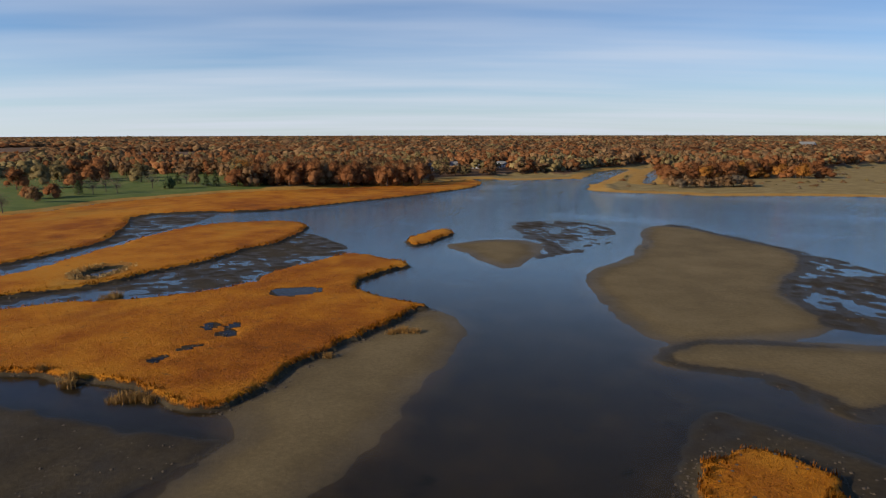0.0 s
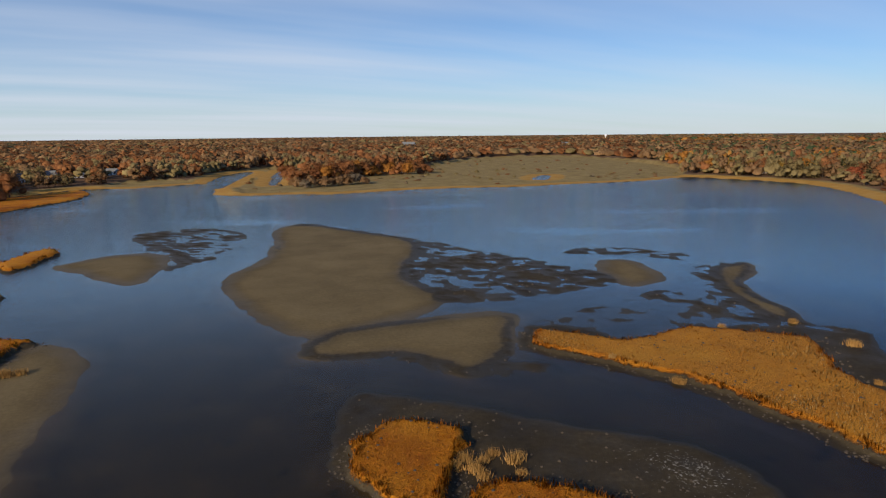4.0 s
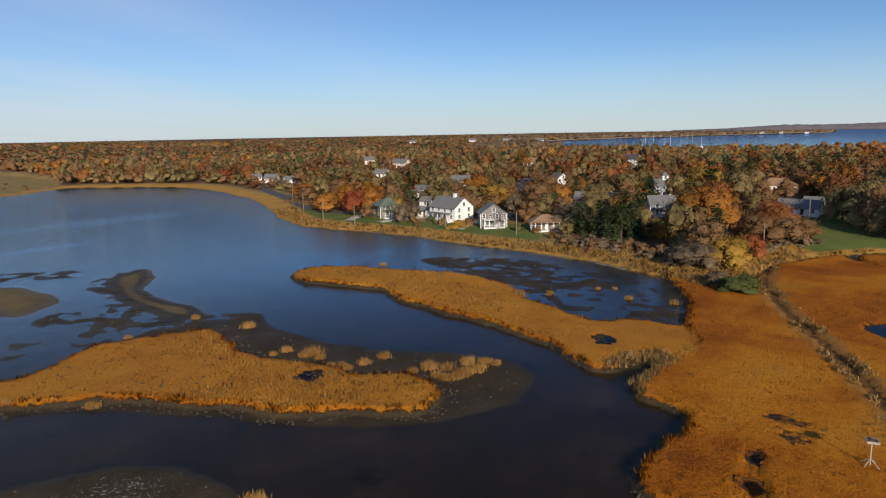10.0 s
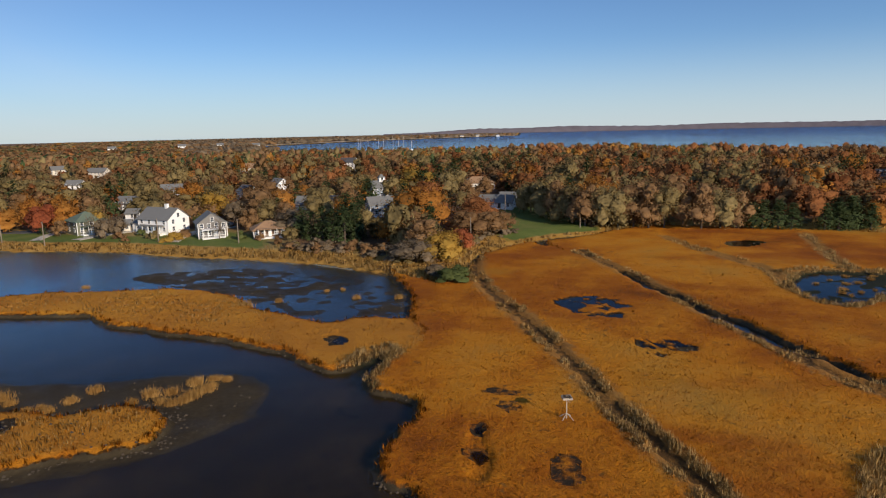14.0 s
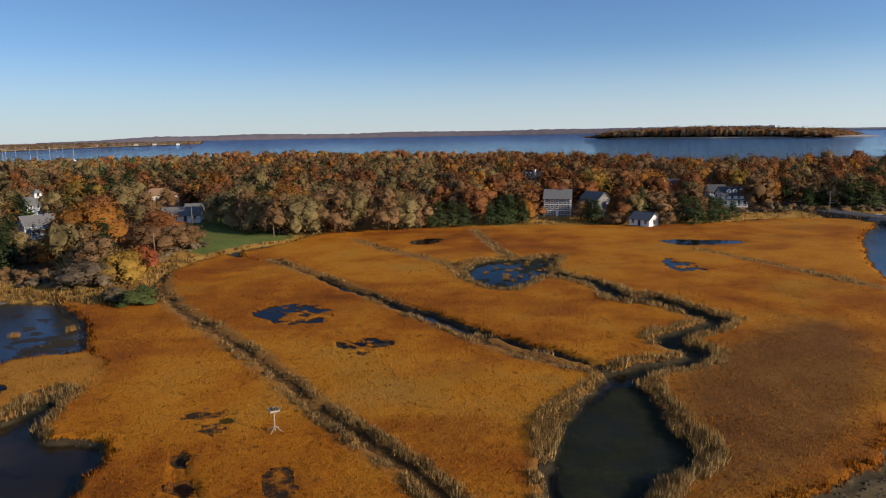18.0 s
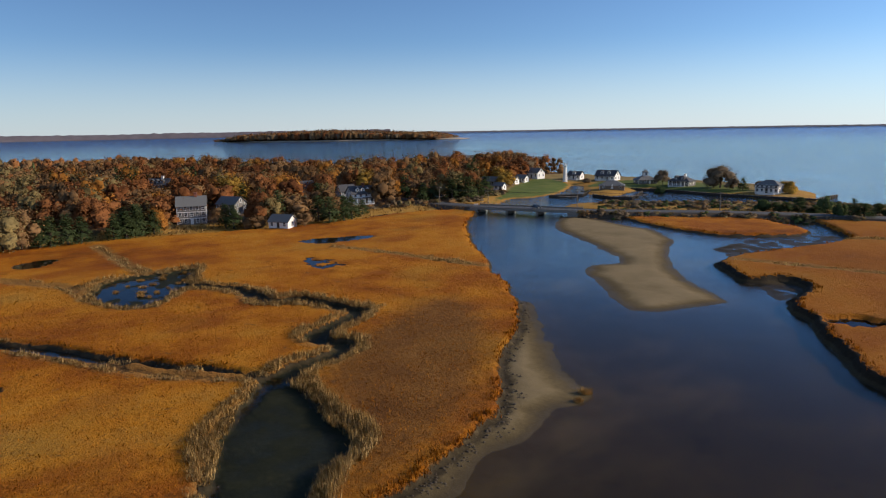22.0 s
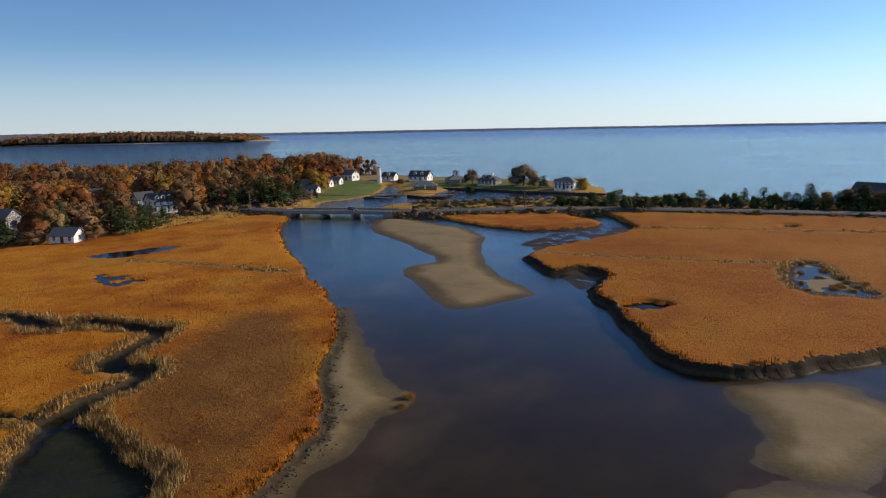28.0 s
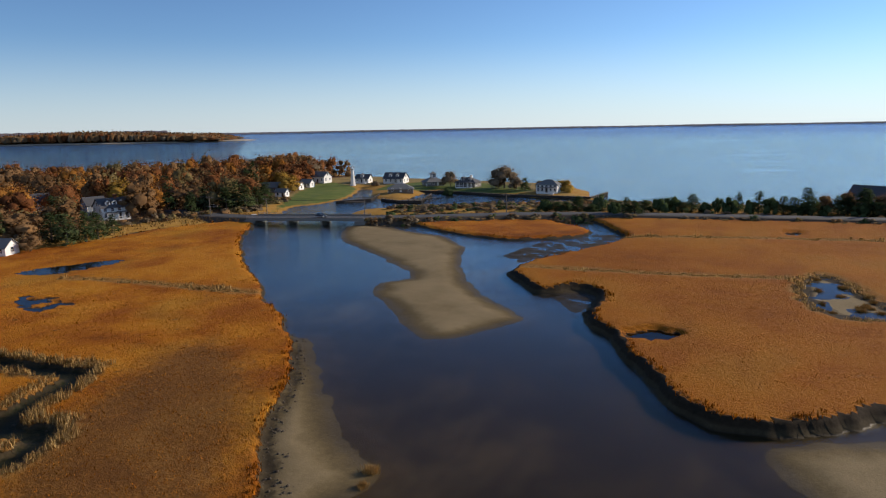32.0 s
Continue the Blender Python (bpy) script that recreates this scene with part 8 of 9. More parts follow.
tree_at(291.1, -348.5, 11, 11, 'bare', 'round', 'by the harbour')
tree_at(294.3, -335.3, 11, 12, 'bare', 'round', 'by the harbour')
tree_at(299.0, -324.5, 12, 11, 'brown', 'round', 'by the harbour')
tree_at(329.5, -327.7, 14, 16, 'rust', 'round', 'by the harbour')
tree_at(375.1, -361.7, 12, 12, 'green', 'cone', 'by the harbour')
tree_at(166.6, -334.1, 9, 8, 'bare', 'round', 'by the harbour')
tree_at(135.1, -331.0, 12, 15, 'bare', 'round', 'by the harbour')
tree_at(138.1, -330.3, 10, 8, 'bare', 'round', 'by the harbour')
tree_at(126.9, -326.3, 7, 7, 'bare', 'round', 'by the harbour')
tree_at(121.5, -324.2, 6, 6, 'green', 'cone', 'by the harbour')
tree_at(102.1, -323.4, 6, 9, 'gold', 'bush', 'by the harbour')
tree_at(115.9, -327.8, 5, 5, 'bare', 'bush', 'by the harbour')
tree_at(154.6, -306.6, 4, 6, 'green', 'bush', 'by the harbour')
tree_at(208.6, -326.9, 3, 6, 'bare', 'bush', 'by the harbour')
tree_at(89.8, -259.0, 5.29596, 5.79484, 'green', 'bush', 'along the beach road')
tree_at(85.8, -261.0, 3.54345, 7.43114, 'green', 'cone', 'along the beach road')
tree_at(80.7, -256.4, 5.05187, 7.42762, 'green', 'cone', 'along the beach road')
tree_at(78.2, -263.1, 5.59504, 7.53816, 'green', 'cone', 'along the beach road')
tree_at(72.7, -260.8, 3.7113, 7.15381, 'green', 'cone', 'along the beach road')
tree_at(70.5, -266.1, 6.35624, 6.15462, 'green', 'bush', 'along the beach road')
tree_at(62.1, -252.3, 6.53963, 5.88237, 'green', 'bush', 'along the beach road')
tree_at(58.0, -251.0, 6.40026, 4.84109, 'green', 'cone', 'along the beach road')
tree_at(54.9, -251.1, 4.93933, 6.69327, 'green', 'cone', 'along the beach road')
tree_at(54.4, -267.0, 4.658, 6.54776, 'green', 'cone', 'along the beach road')
tree_at(49.4, -265.8, 6.56552, 7.4974, 'green', 'bush', 'along the beach road')
tree_at(46.0, -270.6, 6.3401, 7.87622, 'green', 'bush', 'along the beach road')
tree_at(41.5, -267.4, 4.19671, 7.41063, 'green', 'cone', 'along the beach road')
tree_at(39.0, -272.2, 6.31801, 7.96432, 'green', 'cone', 'along the beach road')
tree_at(34.5, -271.5, 3.99753, 5.52862, 'green', 'bush', 'along the beach road')
tree_at(30.4, -274.9, 5.52796, 4.65729, 'green', 'bush', 'along the beach road')
tree_at(26.5, -269.4, 6.7361, 6.26897, 'green', 'bush', 'along the beach road')
tree_at(23.9, -275.0, 7.12298, 4.60982, 'green', 'cone', 'along the beach road')
tree_at(20.3, -272.1, 5.22009, 4.64853, 'green', 'bush', 'along the beach road')
tree_at(17.2, -271.7, 8.39667, 5.82226, 'green', 'cone', 'along the beach road')
tree_at(13.8, -272.2, 7.10534, 6.45741, 'green', 'bush', 'along the beach road')
tree_at(9.6, -274.1, 6.39981, 7.02109, 'green', 'cone', 'along the beach road')
tree_at(6.5, -271.1, 6.78564, 6.41951, 'green', 'cone', 'along the beach road')
tree_at(3.5, -274.3, 4.63603, 6.65529, 'green', 'bush', 'along the beach road')
tree_at(1.1, -273.6, 6.55021, 6.87748, 'green', 'cone', 'along the beach road')
tree_at(-2.6, -273.4, 4.64516, 4.71202, 'green', 'bush', 'along the beach road')
tree_at(-6.7, -277.4, 6.50758, 6.57435, 'green', 'cone', 'along the beach road')
tree_at(-9.6, -277.2, 6.13367, 6.58468, 'green', 'cone', 'along the beach road')
tree_at(-12.4, -274.3, 4.66549, 6.4924, 'green', 'bush', 'along the beach road')
tree_at(-15.2, -277.4, 7.99833, 5.33543, 'green', 'cone', 'along the beach road')
tree_at(-18.0, -274.3, 4.9869, 5.62688, 'green', 'cone', 'along the beach road')
tree_at(-21.7, -275.9, 8.22025, 5.09249, 'green', 'cone', 'along the beach road')
tree_at(2.3, -279.2, 8.65469, 7.35331, 'green', 'cone', 'along the beach road')
tree_at(-2.7, -279.7, 6.67508, 6.36276, 'brown', 'round', 'along the beach road')
tree_at(-9.5, -281.2, 7.58888, 6.57241, 'brown', 'round', 'along the beach road')
tree_at(-14.4, -281.3, 8.42033, 8.51543, 'green', 'cone', 'along the beach road')
tree_at(-19.2, -281.6, 6.55076, 6.83578, 'brown', 'round', 'along the beach road')
tree_at(-24.0, -283.0, 8.42168, 7.92581, 'green', 'cone', 'along the beach road')
tree_at(-28.8, -284.0, 8.41877, 7.03585, 'brown', 'round', 'along the beach road')
tree_at(-273.7, 302.0, 12, 14, 'rust', 'round', 'on the golf lawn')
tree_at(-287.2, 323.1, 15, 14, 'orange', 'round', 'on the golf lawn')
tree_at(-268.2, 312.7, 12, 13, 'rust', 'round', 'on the golf lawn')
tree_at(-265.0, 321.6, 12, 13, 'brown', 'round', 'on the golf lawn')
tree_at(-275.3, 168.0, 9, 8, 'bare', 'bare', 'on the green golf lawn')
tree_at(-310.6, 201.6, 7, 6, 'rust', 'round', 'on the green golf lawn')
tree_at(-295.3, 195.1, 8, 7, 'brown', 'round', 'on the green golf lawn')
tree_at(-306.8, 212.1, 8, 8, 'rust', 'round', 'on the green golf lawn')
tree_at(-306.7, 225.5, 7, 5, 'green', 'cone', 'on the green golf lawn')
tree_at(-303.8, 231.2, 9, 9, 'bare', 'bare', 'on the green golf lawn')
tree_at(-306.9, 241.2, 9, 8, 'bare', 'bare', 'on the green golf lawn')
tree_at(-298.8, 241.4, 9, 8, 'bare', 'bare', 'on the green golf lawn')
tree_at(-333.2, 242.1, 9, 9, 'rust', 'round', 'on the green golf lawn')
tree_at(-367.5, 248.1, 13, 13, 'olive', 'round', 'on the green golf lawn')
tree_at(-380.6, 267.7, 12, 12, 'olive', 'round', 'on the green golf lawn')
tree_at(-338.9, 291.2, 13, 13, 'olive', 'round', 'on the green golf lawn')
tree_at(-302.1, 266.7, 10, 9, 'bare', 'bare', 'on the green golf lawn')
tree_at(-295.3, 272.2, 8, 7, 'green', 'bush', 'on the green golf lawn')
tree_at(-307.4, 289.9, 7, 5, 'green', 'cone', 'on the green golf lawn')
tree_at(-287.5, 291.8, 8, 5, 'green', 'cone', 'on the green golf lawn')
tree_at(-283.5, 295.6, 9, 5, 'green', 'cone', 'on the green golf lawn')
tree_at(-303.8, 292.8, 9, 9, 'bare', 'bare', 'on the green golf lawn')
tree_at(-296.3, 291.9, 9, 8, 'brown', 'round', 'on the green golf lawn')
tree_at(-351.8, 223.4, 12, 12, 'rust', 'round', 'on the green golf lawn')
tree_at(-377.4, 294.2, 12, 12, 'rust', 'round', 'on the green golf lawn')
tree_at(-375.8, 311.9, 12, 12, 'brown', 'round', 'on the green golf lawn')
tree_at(-368.3, 279.2, 12, 12, 'rust', 'round', 'on the green golf lawn')
tree_at(-256.7, 317.6, 15.1754, 11.0847, 'rust', 'round', 'on the north shore')
tree_at(-252.7, 319.9, 14.2733, 10.1422, 'brown', 'round', 'on the north shore')
tree_at(-248.0, 317.1, 15.7731, 13.5199, 'rust', 'round', 'on the north shore')
tree_at(-255.3, 333.2, 15.7095, 10.8884, 'brown', 'round', 'on the north shore')
tree_at(-248.2, 331.2, 14.0761, 11.1562, 'rust', 'round', 'on the north shore')
tree_at(-247.5, 336.1, 15.4319, 13.8839, 'rust', 'round', 'on the north shore')
tree_at(-235.9, 325.5, 15.6144, 12.7748, 'rust', 'round', 'on the north shore')
tree_at(-242.4, 340.7, 14.3078, 10.0526, 'rust', 'round', 'on the north shore')
tree_at(-233.9, 331.1, 14.6516, 12.0999, 'brown', 'round', 'on the north shore')
tree_at(-238.5, 343.0, 12.4543, 10.5016, 'rust', 'round', 'on the north shore')
tree_at(-232.6, 342.5, 13.4074, 10.7893, 'rust', 'round', 'on the north shore')
tree_at(-223.6, 337.0, 12.9578, 11.095, 'rust', 'round', 'on the north shore')
tree_at(-220.0, 337.3, 14.5144, 13.4502, 'rust', 'round', 'on the north shore')
tree_at(-218.9, 341.4, 14.4724, 12.0787, 'rust', 'round', 'on the north shore')
tree_at(-220.4, 348.7, 12.0072, 10.2193, 'rust', 'round', 'on the north shore')
tree_at(-214.1, 342.9, 13.9313, 10.132, 'rust', 'round', 'on the north shore')
tree_at(-213.4, 350.6, 12.6282, 10.2871, 'brown', 'round', 'on the north shore')
tree_at(-211.9, 355.5, 13.4433, 10.7643, 'rust', 'round', 'on the north shore')
tree_at(-203.7, 347.2, 12.014, 12.8922, 'rust', 'round', 'on the north shore')
tree_at(-198.3, 345.2, 13.8433, 12.6011, 'rust', 'round', 'on the north shore')
tree_at(-206.0, 364.6, 14.4917, 11.7264, 'rust', 'round', 'on the north shore')
tree_at(-202.6, 367.3, 13.2598, 13.8012, 'brown', 'round', 'on the north shore')
tree_at(-191.9, 353.7, 14.1433, 12.7807, 'rust', 'round', 'on the north shore')
tree_at(-187.7, 355.1, 12.5215, 10.1124, 'rust', 'round', 'on the north shore')
tree_at(-198.1, 379.9, 15.1637, 11.0487, 'brown', 'round', 'on the north shore')
tree_at(-190.3, 374.4, 14.9261, 13.3992, 'rust', 'round', 'on the north shore')
tree_at(-62.8, 494.5, 10.9349, 12.2554, 'rust', 'round', 'in the meadow copse')
tree_at(-57.2, 492.3, 9.89419, 10.9439, 'rust', 'round', 'in the meadow copse')
tree_at(-49.6, 446.9, 8.3972, 13.5219, 'rust', 'round', 'in the meadow copse')
tree_at(-43.9, 463.9, 11.4092, 10.1019, 'rust', 'round', 'in the meadow copse')
tree_at(-42.7, 499.7, 11.8096, 12.3163, 'rust', 'round', 'in the meadow copse')
tree_at(-39.4, 493.3, 10.0453, 12.8606, 'rust', 'round', 'in the meadow copse')
tree_at(-30.1, 460.7, 10.2133, 12.2005, 'orange', 'round', 'in the meadow copse')
tree_at(-27.1, 466.6, 11.9934, 12.5839, 'rust', 'round', 'in the meadow copse')
tree_at(-23.0, 509.9, 9.57492, 11.4699, 'rust', 'round', 'in the meadow copse')
tree_at(-16.2, 493.8, 11.8653, 11.5013, 'rust', 'round', 'in the meadow copse')
tree_at(-11.4, 505.6, 10.9896, 10.6425, 'orange', 'round', 'in the meadow copse')
tree_at(-7.2, 504.4, 10.0684, 11.9349, 'rust', 'round', 'in the meadow copse')
tree_at(-1.7, 506.1, 8.38344, 12.9926, 'orange', 'round', 'in the meadow copse')
tree_at(3.4, 529.0, 11.4324, 10.5451, 'rust', 'round', 'in the meadow copse')
tree_at(5.6, 532.0, 11.7392, 13.406, 'orange', 'round', 'in the meadow copse')
tree_at(13.4, 523.3, 10.8213, 11.6528, 'orange', 'round', 'in the meadow copse')
tree_at(17.0, 523.1, 8.87042, 10.0925, 'rust', 'round', 'in the meadow copse')
tree_at(22.6, 520.6, 10.2796, 10.9553, 'rust', 'round', 'in the meadow copse')
tree_at(27.2, 518.2, 11.9649, 11.9184, 'orange', 'round', 'in the meadow copse')
tree_at(31.9, 554.1, 11.607, 12.6096, 'rust', 'round', 'in the meadow copse')
tree_at(38.8, 568.2, 11.4266, 11.601, 'rust', 'round', 'in the meadow copse')
tree_at(41.2, 530.8, 8.93911, 12.8708, 'rust', 'round', 'in the meadow copse')
tree_at(-47.7, 417.2, 5.72628, 7.37925, 'brown', 'round', 'in the meadow copse')
tree_at(-45.2, 413.3, 7.02543, 7.07352, 'brown', 'round', 'in the meadow copse')
tree_at(-40.2, 405.2, 5.5498, 7.18192, 'bare', 'round', 'in the meadow copse')
tree_at(-36.8, 410.3, 7.74125, 7.07225, 'brown', 'round', 'in the meadow copse')
tree_at(-32.4, 419.6, 5.02065, 7.6696, 'brown', 'round', 'in the meadow copse')
tree_at(-28.3, 411.0, 6.93291, 8.48474, 'brown', 'round', 'in the meadow copse')
tree_at(-24.9, 420.5, 5.35753, 7.54952, 'brown', 'round', 'in the meadow copse')
tree_at(-20.9, 420.8, 6.58245, 7.50186, 'brown', 'round', 'in the meadow copse')
tree_at(-15.7, 421.7, 7.31726, 8.51465, 'brown', 'round', 'in the meadow copse')
tree_at(-12.7, 428.4, 7.83266, 8.6347, 'bare', 'round', 'in the meadow copse')
tree_at(-8.7, 435.7, 7.01848, 8.07233, 'bare', 'round', 'in the meadow copse')
tree_at(-4.8, 428.9, 5.17857, 7.58885, 'brown', 'round', 'in the meadow copse')
tree_at(245.4, 471.5, 10.5827, 9.89265, 'orange', 'round', 'behind the northern reeds')
tree_at(253.3, 475.5, 9.81695, 8.32465, 'brown', 'round', 'behind the northern reeds')
tree_at(254.0, 466.1, 10.8819, 9.7923, 'brown', 'round', 'behind the northern reeds')
tree_at(258.3, 460.8, 9.92949, 10.3466, 'gold', 'round', 'behind the northern reeds')
tree_at(261.3, 455.9, 10.2149, 9.72757, 'olive', 'round', 'behind the northern reeds')
tree_at(265.9, 450.8, 9.53352, 10.6176, 'gold', 'round', 'behind the northern reeds')
tree_at(269.3, 444.7, 10.7818, 9.54416, 'rust', 'round', 'behind the northern reeds')
tree_at(275.1, 440.3, 11.2366, 8.20768, 'olive', 'round', 'behind the northern reeds')
tree_at(277.0, 433.5, 9.08195, 8.29895, 'gold', 'round', 'behind the northern reeds')
tree_at(285.1, 437.6, 8.44837, 10.0945, 'brown', 'round', 'behind the northern reeds')
tree_at(288.2, 433.1, 11.263, 10.2461, 'brown', 'round', 'behind the northern reeds')
tree_at(294.3, 430.9, 11.1928, 9.63416, 'orange', 'round', 'behind the northern reeds')
tree_at(293.0, 419.6, 9.0006, 10.345, 'gold', 'round', 'behind the northern reeds')
tree_at(298.7, 416.6, 9.62891, 10.4435, 'rust', 'round', 'behind the northern reeds')
tree_at(302.2, 413.8, 10.5346, 10.9309, 'rust', 'round', 'behind the northern reeds')
tree_at(306.0, 407.9, 8.1207, 8.57146, 'gold', 'round', 'behind the northern reeds')
tree_at(308.8, 407.2, 8.93518, 8.51932, 'olive', 'round', 'behind the northern reeds')
tree_at(314.8, 405.6, 8.84756, 10.4382, 'olive', 'round', 'behind the northern reeds')

for o in scene.objects:
    if o.get("category") in ("tree", "shrub"):
        TREES.append((o.location.x, o.location.y))

poles = [utility_pole(px, py) for px, py in ((236, -208), (196, -196), (178, -206), (146, -222), (100, -246))]
for pa, pb in zip(poles, poles[1:]):
    wires(pa, pb)
for px, py in ((176, 175), (173, 157), (230, 249), (194, 204), (178, 96), (178, 122), (185, 28.5), (242, 24.5), (216, -2)):
    utility_pole(px, py, 7.2, False)
strip("shore_road", [(275, 330), (250, 290), (228, 250), (205, 215), (192, 190), (196, 170), (200, 150)], 5.5, ASPHALT, "narrow grey shore road beside the reeds", "road")
strip("driveway", [(178, 118), (188, 121), (198, 118), (205, 112)], 4.0, DRIVE, "pale gravel driveway by the white house", "driveway")
strip("driveway", [(180, 152), (190, 150), (200, 140), (206, 130)], 3.5, DRIVE, "pale concrete drive along the lawn", "driveway")
strip("driveway", [(178, 165), (190, 170), (200, 168), (212, 160)], 3.0, DRIVE, "pale path to the green-roofed house", "driveway")
car(204, 113, 60, CAR_DARK, "dark car parked on the gravel drive")
car(214, 152, 20, CAR_DARK, "dark car beside the olive house")
car(154, -206.5, 163, CAR_DARK, "dark car crossing the concrete bridge", 2.02)
car(186, -207, 10, CAR_WHITE, "white van parked by the bridge")
car(215, -215, 30, CAR_WHITE, "white car parked under the roadside trees")
nest_platform(71.5, 0.5)
tower(221.5, -324)
seawall([(186, -259), (176, -272), (184, -292)], 1.1, "dark timber bulkhead along the harbour lawn")
seawall([(171, -273), (158, -268), (150, -272), (160, -300)], 1.2, "dark timber bulkhead round the boathouse pier")
seawall([(173, -312), (150, -312), (128, -307), (106, -307), (85, -307), (83, -330)], 1.2, "dark timber bulkhead along the point")
dock(180, -258, 200, 9)
dock(150, -286, 60, 14)
for k, (px, py, s) in enumerate(((1010, 330, 1.1), (1022, 318, 0.95), (1035, 322, 1.15), (1048, 300, 1.0), (1052, 310, 1.1), (1060, 288, 1.2), (1066, 281, 1.05), (1070, 274, 1.2), (1078, 262, 1.0), (1040, 336, 1.0))):
    sailboat(px, py, 30 + 40 * k, s * 1.3)

ridge("far_shore_east", 74.0, 131.0, 4550, lambda t: 32 * min(1.0, 0.25 + t * 5), HAZED_WOOD, "long wooded far shore across the bay", 1)
ridge("far_shore_south", 131.0, 192.0, 4700, lambda t: 10 - 1 * t, HAZED_HILL, "thin far shore on the southern horizon", 5)
strip("neck_beach", [(1120, 520), (1300, 665), (1500, 826), (1740, 790), (1980, 735), (2220, 650), (2448, 548), (2680, 400), (2880, 262)], 26.0, BEACH, "pale sandy beach along the neck across the bay", "beach", 0.5)
bay_island()


grass_tuft(64.7, 76.2, 0.7, 0.7)
grass_tuft(67.1, 75.8, 0.9, 0.9)
grass_tuft(67.1, 71.6, 1.1, 1.1)
grass_tuft(68.6, 71.5, 1.2, 1.2)
grass_tuft(67.5, 69.2, 0.9, 0.9)
grass_tuft(65.8, 65.2, 0.7, 0.7)
grass_tuft(66.9, 64.2, 0.7, 0.7)
grass_tuft(66.2, 62.6, 0.8, 0.8)
grass_tuft(69.1, 61.9, 0.9, 0.9)
grass_tuft(72.8, 61.2, 1.0, 1.0)
grass_tuft(70.1, 53.9, 0.8, 0.8)
grass_tuft(72.5, 52.9, 1.2, 1.2)
grass_tuft(73.7, 50.7, 1.0, 1.0)
grass_tuft(77.0, 49.3, 1.2, 1.2)
grass_tuft(70.6, 50.3, 0.9, 0.9)
grass_tuft(70.3, 48.6, 0.9, 0.9)
grass_tuft(71.3, 47.5, 1.0, 1.0)
grass_tuft(72.5, 47.3, 1.1, 1.1)
grass_tuft(74.2, 47.1, 1.1, 1.1)
grass_tuft(75.3, 46.4, 0.9, 0.9)
grass_tuft(78.7, 47.9, 0.7, 0.7)
grass_tuft(79.1, 45.8, 0.7, 0.7)
grass_tuft(39.4, 80.2, 0.9, 0.9)
grass_tuft(72.6, 91.4, 1.1, 1.1)
grass_tuft(71.3, 104.3, 0.8, 0.8)
grass_tuft(58.0, 103.7, 0.7, 0.7)
grass_tuft(33.5, 88.9, 0.6, 0.6)
grass_tuft(13.5, 61.8, 1.1, 1.1)
grass_tuft(13.7, 59.3, 0.6, 0.6)
grass_tuft(11.6, 63.5, 0.7, 0.7)
grass_tuft(10.5, 62.2, 0.7, 0.7)
grass_tuft(36.0, 46.2, 1.2, 1.2)
grass_tuft(31.4, 47.2, 1.2, 1.2)
grass_tuft(32.2, 46.6, 0.9, 0.9)
grass_tuft(33.5, 46.2, 0.9, 0.9)
grass_tuft(8.5, 62.7, 0.9, 0.9)
grass_tuft(9.2, 60.6, 1.0, 1.0)
grass_tuft(9.9, 59.0, 0.8, 0.8)
grass_tuft(7.4, 61.1, 0.9, 0.9)
grass_tuft(79.0, 47.3, 0.8, 0.8)
grass_tuft(76.6, 46.8, 0.8, 0.8)
grass_tuft(78.6, 45.7, 0.6, 0.6)
grass_tuft(120.1, 57.1, 0.9, 0.9)
grass_tuft(124.7, 42.5, 0.9, 0.9)
grass_tuft(131.2, 47.7, 0.6, 0.6)
grass_tuft(125.5, 34.0, 0.9, 0.9)
grass_tuft(129.3, 50.6, 0.6, 0.6)
grass_tuft(127.6, 106.7, 0.9, 0.9)
grass_tuft(115.2, 115.1, 0.7, 0.7)
grass_tuft(114.2, 61.0, 1.4, 1.4)
grass_tuft(-55.7, 78.6, 0.9, 0.9)
grass_tuft(-51.2, 93.9, 1.2, 1.2)
grass_tuft(-52.6, 92.6, 1.0, 1.0)
grass_tuft(-49.5, 94.6, 0.9, 0.9)
grass_tuft(-80.6, 55.0, 1.2, 1.2)
grass_tuft(-80.5, 55.7, 0.9, 0.9)
grass_tuft(-69.5, 55.0, 1.4, 1.4)
grass_tuft(-70.5, 54.1, 1.1, 1.1)
grass_tuft(-68.5, 55.8, 1.1, 1.1)
grass_tuft(-66.4, 55.7, 0.9, 0.9)
grass_tuft(-112.6, 86.6, 1.5, 1.5)
grass_tuft(-116.2, 91.4, 1.4, 1.4)
grass_tuft(-112.8, 85.6, 1.0, 1.0)
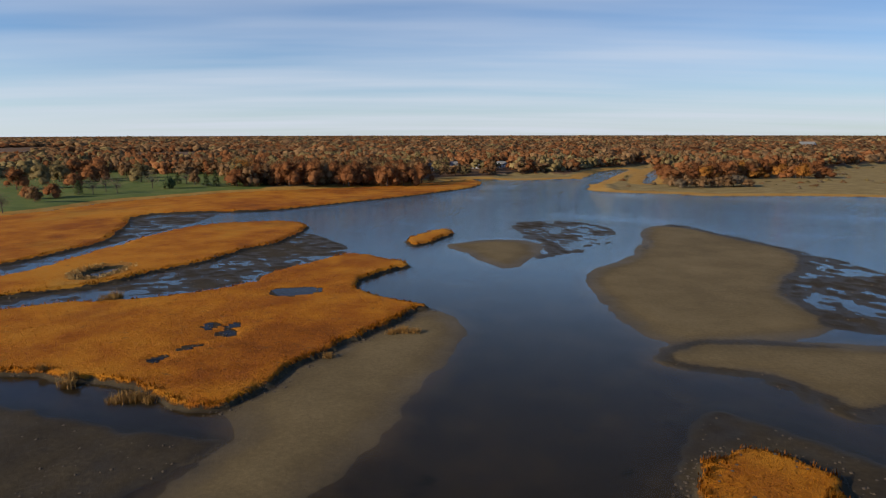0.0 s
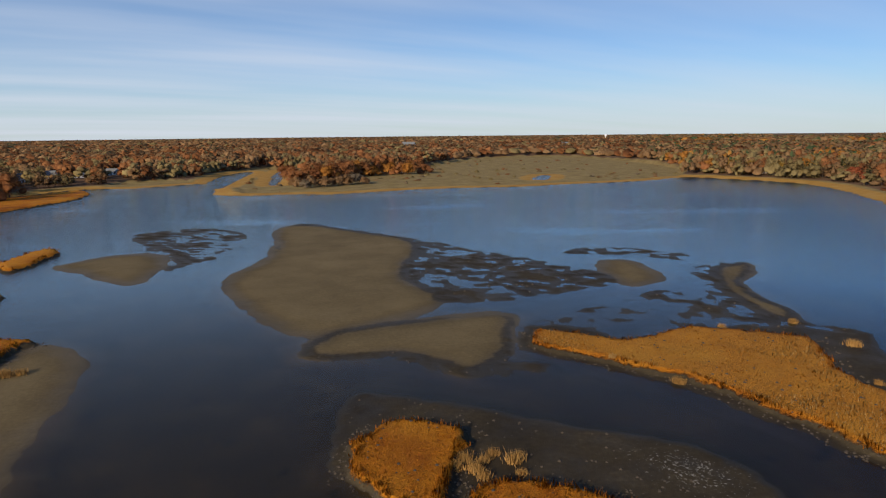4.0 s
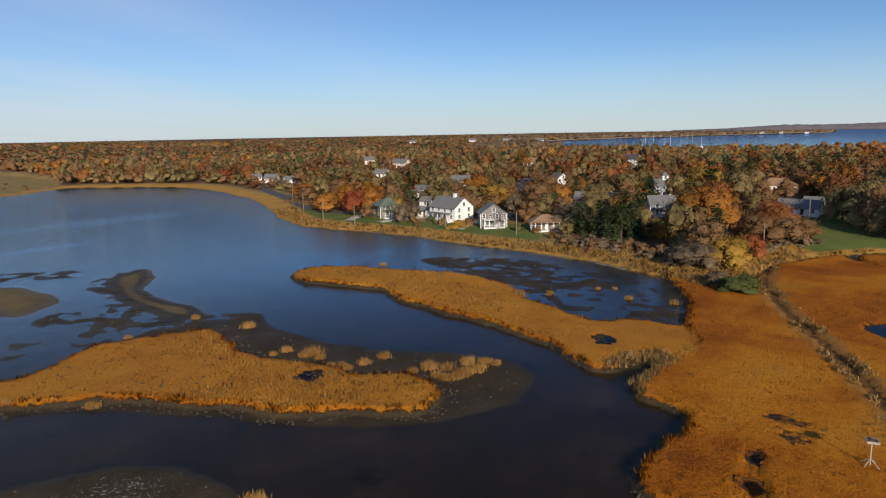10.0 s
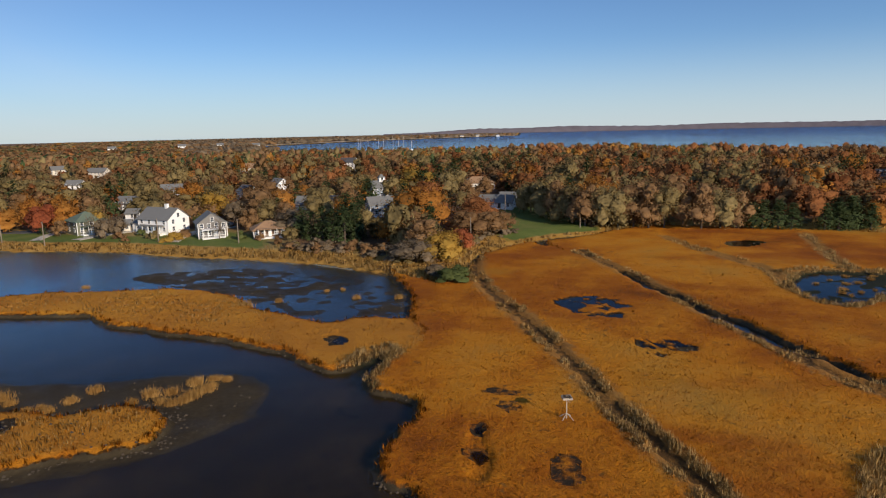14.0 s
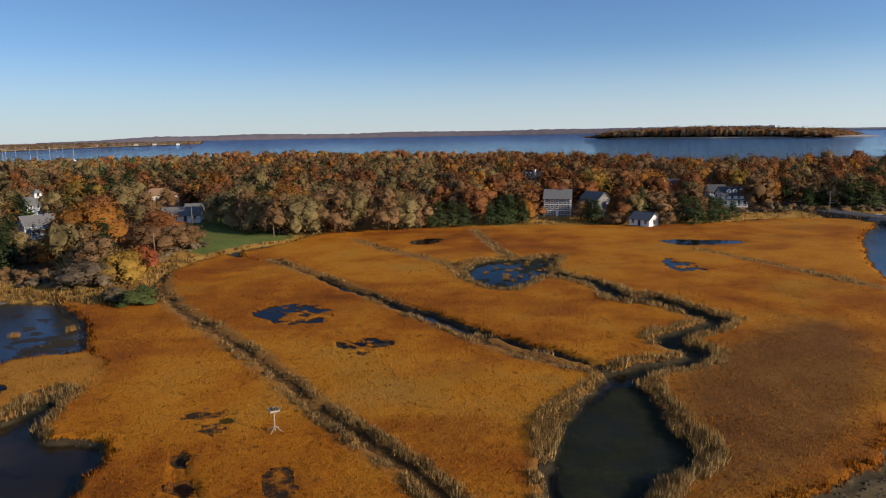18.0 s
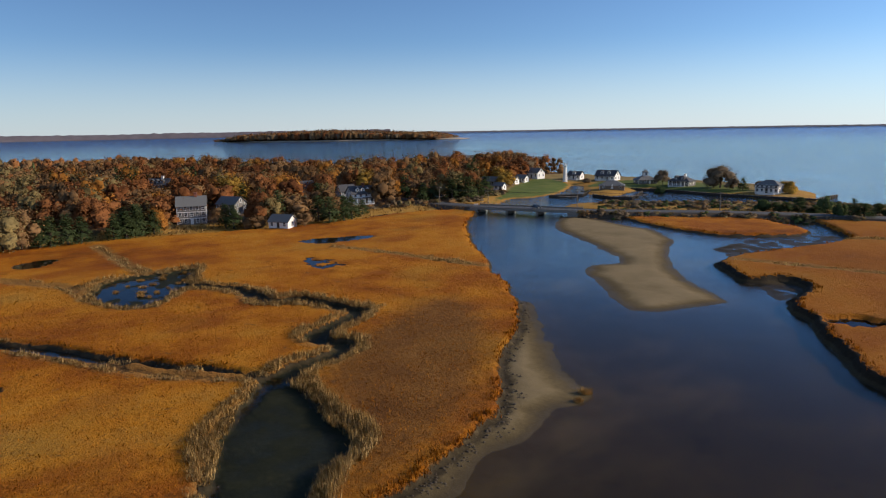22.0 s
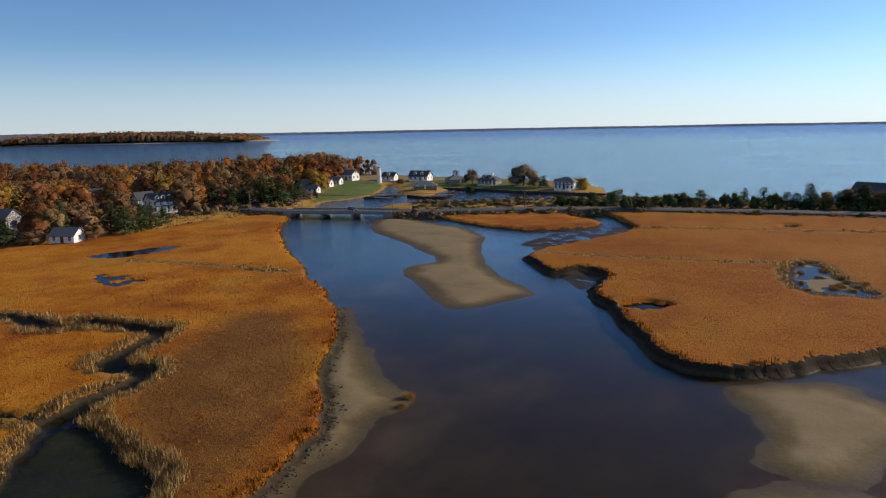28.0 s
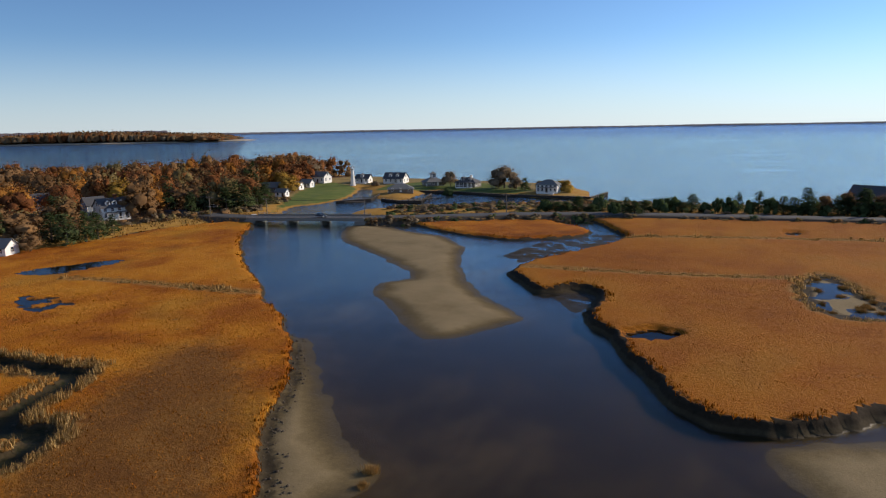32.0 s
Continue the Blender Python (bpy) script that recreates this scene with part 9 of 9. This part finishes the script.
grass_tuft(-87.1, 56.0, 0.8, 0.8)
grass_tuft(43.4, -68.4, 0.9, 0.9)
grass_tuft(42.6, -65.8, 0.6, 0.6)
grass_tuft(138.4, -51.2, 0.6, 0.8)
grass_tuft(141.4, -52.4, 0.6, 1.0)
grass_tuft(149.8, -52.8, 0.4, 0.6)
grass_tuft(147.7, -57.4, 0.5, 0.9)
grass_tuft(146.7, -54.9, 0.4, 0.9)
grass_tuft(154.4, -62.9, 0.4, 0.7)
grass_tuft(151.0, -61.0, 0.7, 0.8)
grass_tuft(141.5, -58.2, 0.4, 0.5)
grass_tuft(154.2, -67.6, 0.6, 0.5)
grass_tuft(145.7, -63.8, 0.5, 0.9)
grass_tuft(146.1, -49.0, 0.5, 0.7)
grass_tuft(130.7, -51.0, 0.4, 0.5)
grass_tuft(153.9, -57.2, 0.4, 0.9)
grass_tuft(139.1, -54.8, 0.6, 0.6)
grass_tuft(144.0, -61.7, 0.4, 0.7)
grass_tuft(136.2, -52.0, 0.6, 0.5)
grass_tuft(-4.1, -149.8, 0.6, 0.7)
grass_tuft(-3.3, -149.2, 0.5, 0.7)
grass_tuft(-5.0, -156.9, 0.6, 0.6)
grass_tuft(2.7, -159.9, 0.7, 0.8)
grass_tuft(-1.2, -164.7, 0.5, 0.6)
grass_tuft(-3.3, -147.6, 0.6, 1.0)
grass_tuft(1.1, -144.0, 0.4, 0.7)
grass_tuft(-0.9, -156.9, 0.4, 1.0)
grass_tuft(-4.4, -151.3, 0.5, 0.8)
grass_tuft(2.8, -169.5, 0.6, 0.9)
grass_tuft(-6.3, -146.8, 0.4, 1.0)
grass_tuft(-8.7, -151.8, 0.6, 0.7)
grass_tuft(-5.6, -153.4, 0.5, 0.8)
grass_tuft(-5.0, -149.0, 0.6, 0.7)
grass_tuft(-1.7, -164.0, 0.7, 0.8)
grass_tuft(2.3, -150.2, 0.6, 0.6)

roadside()
harbour_scrub()
clods()
water_tower(620, 1750)
all_grass()
all_woods()
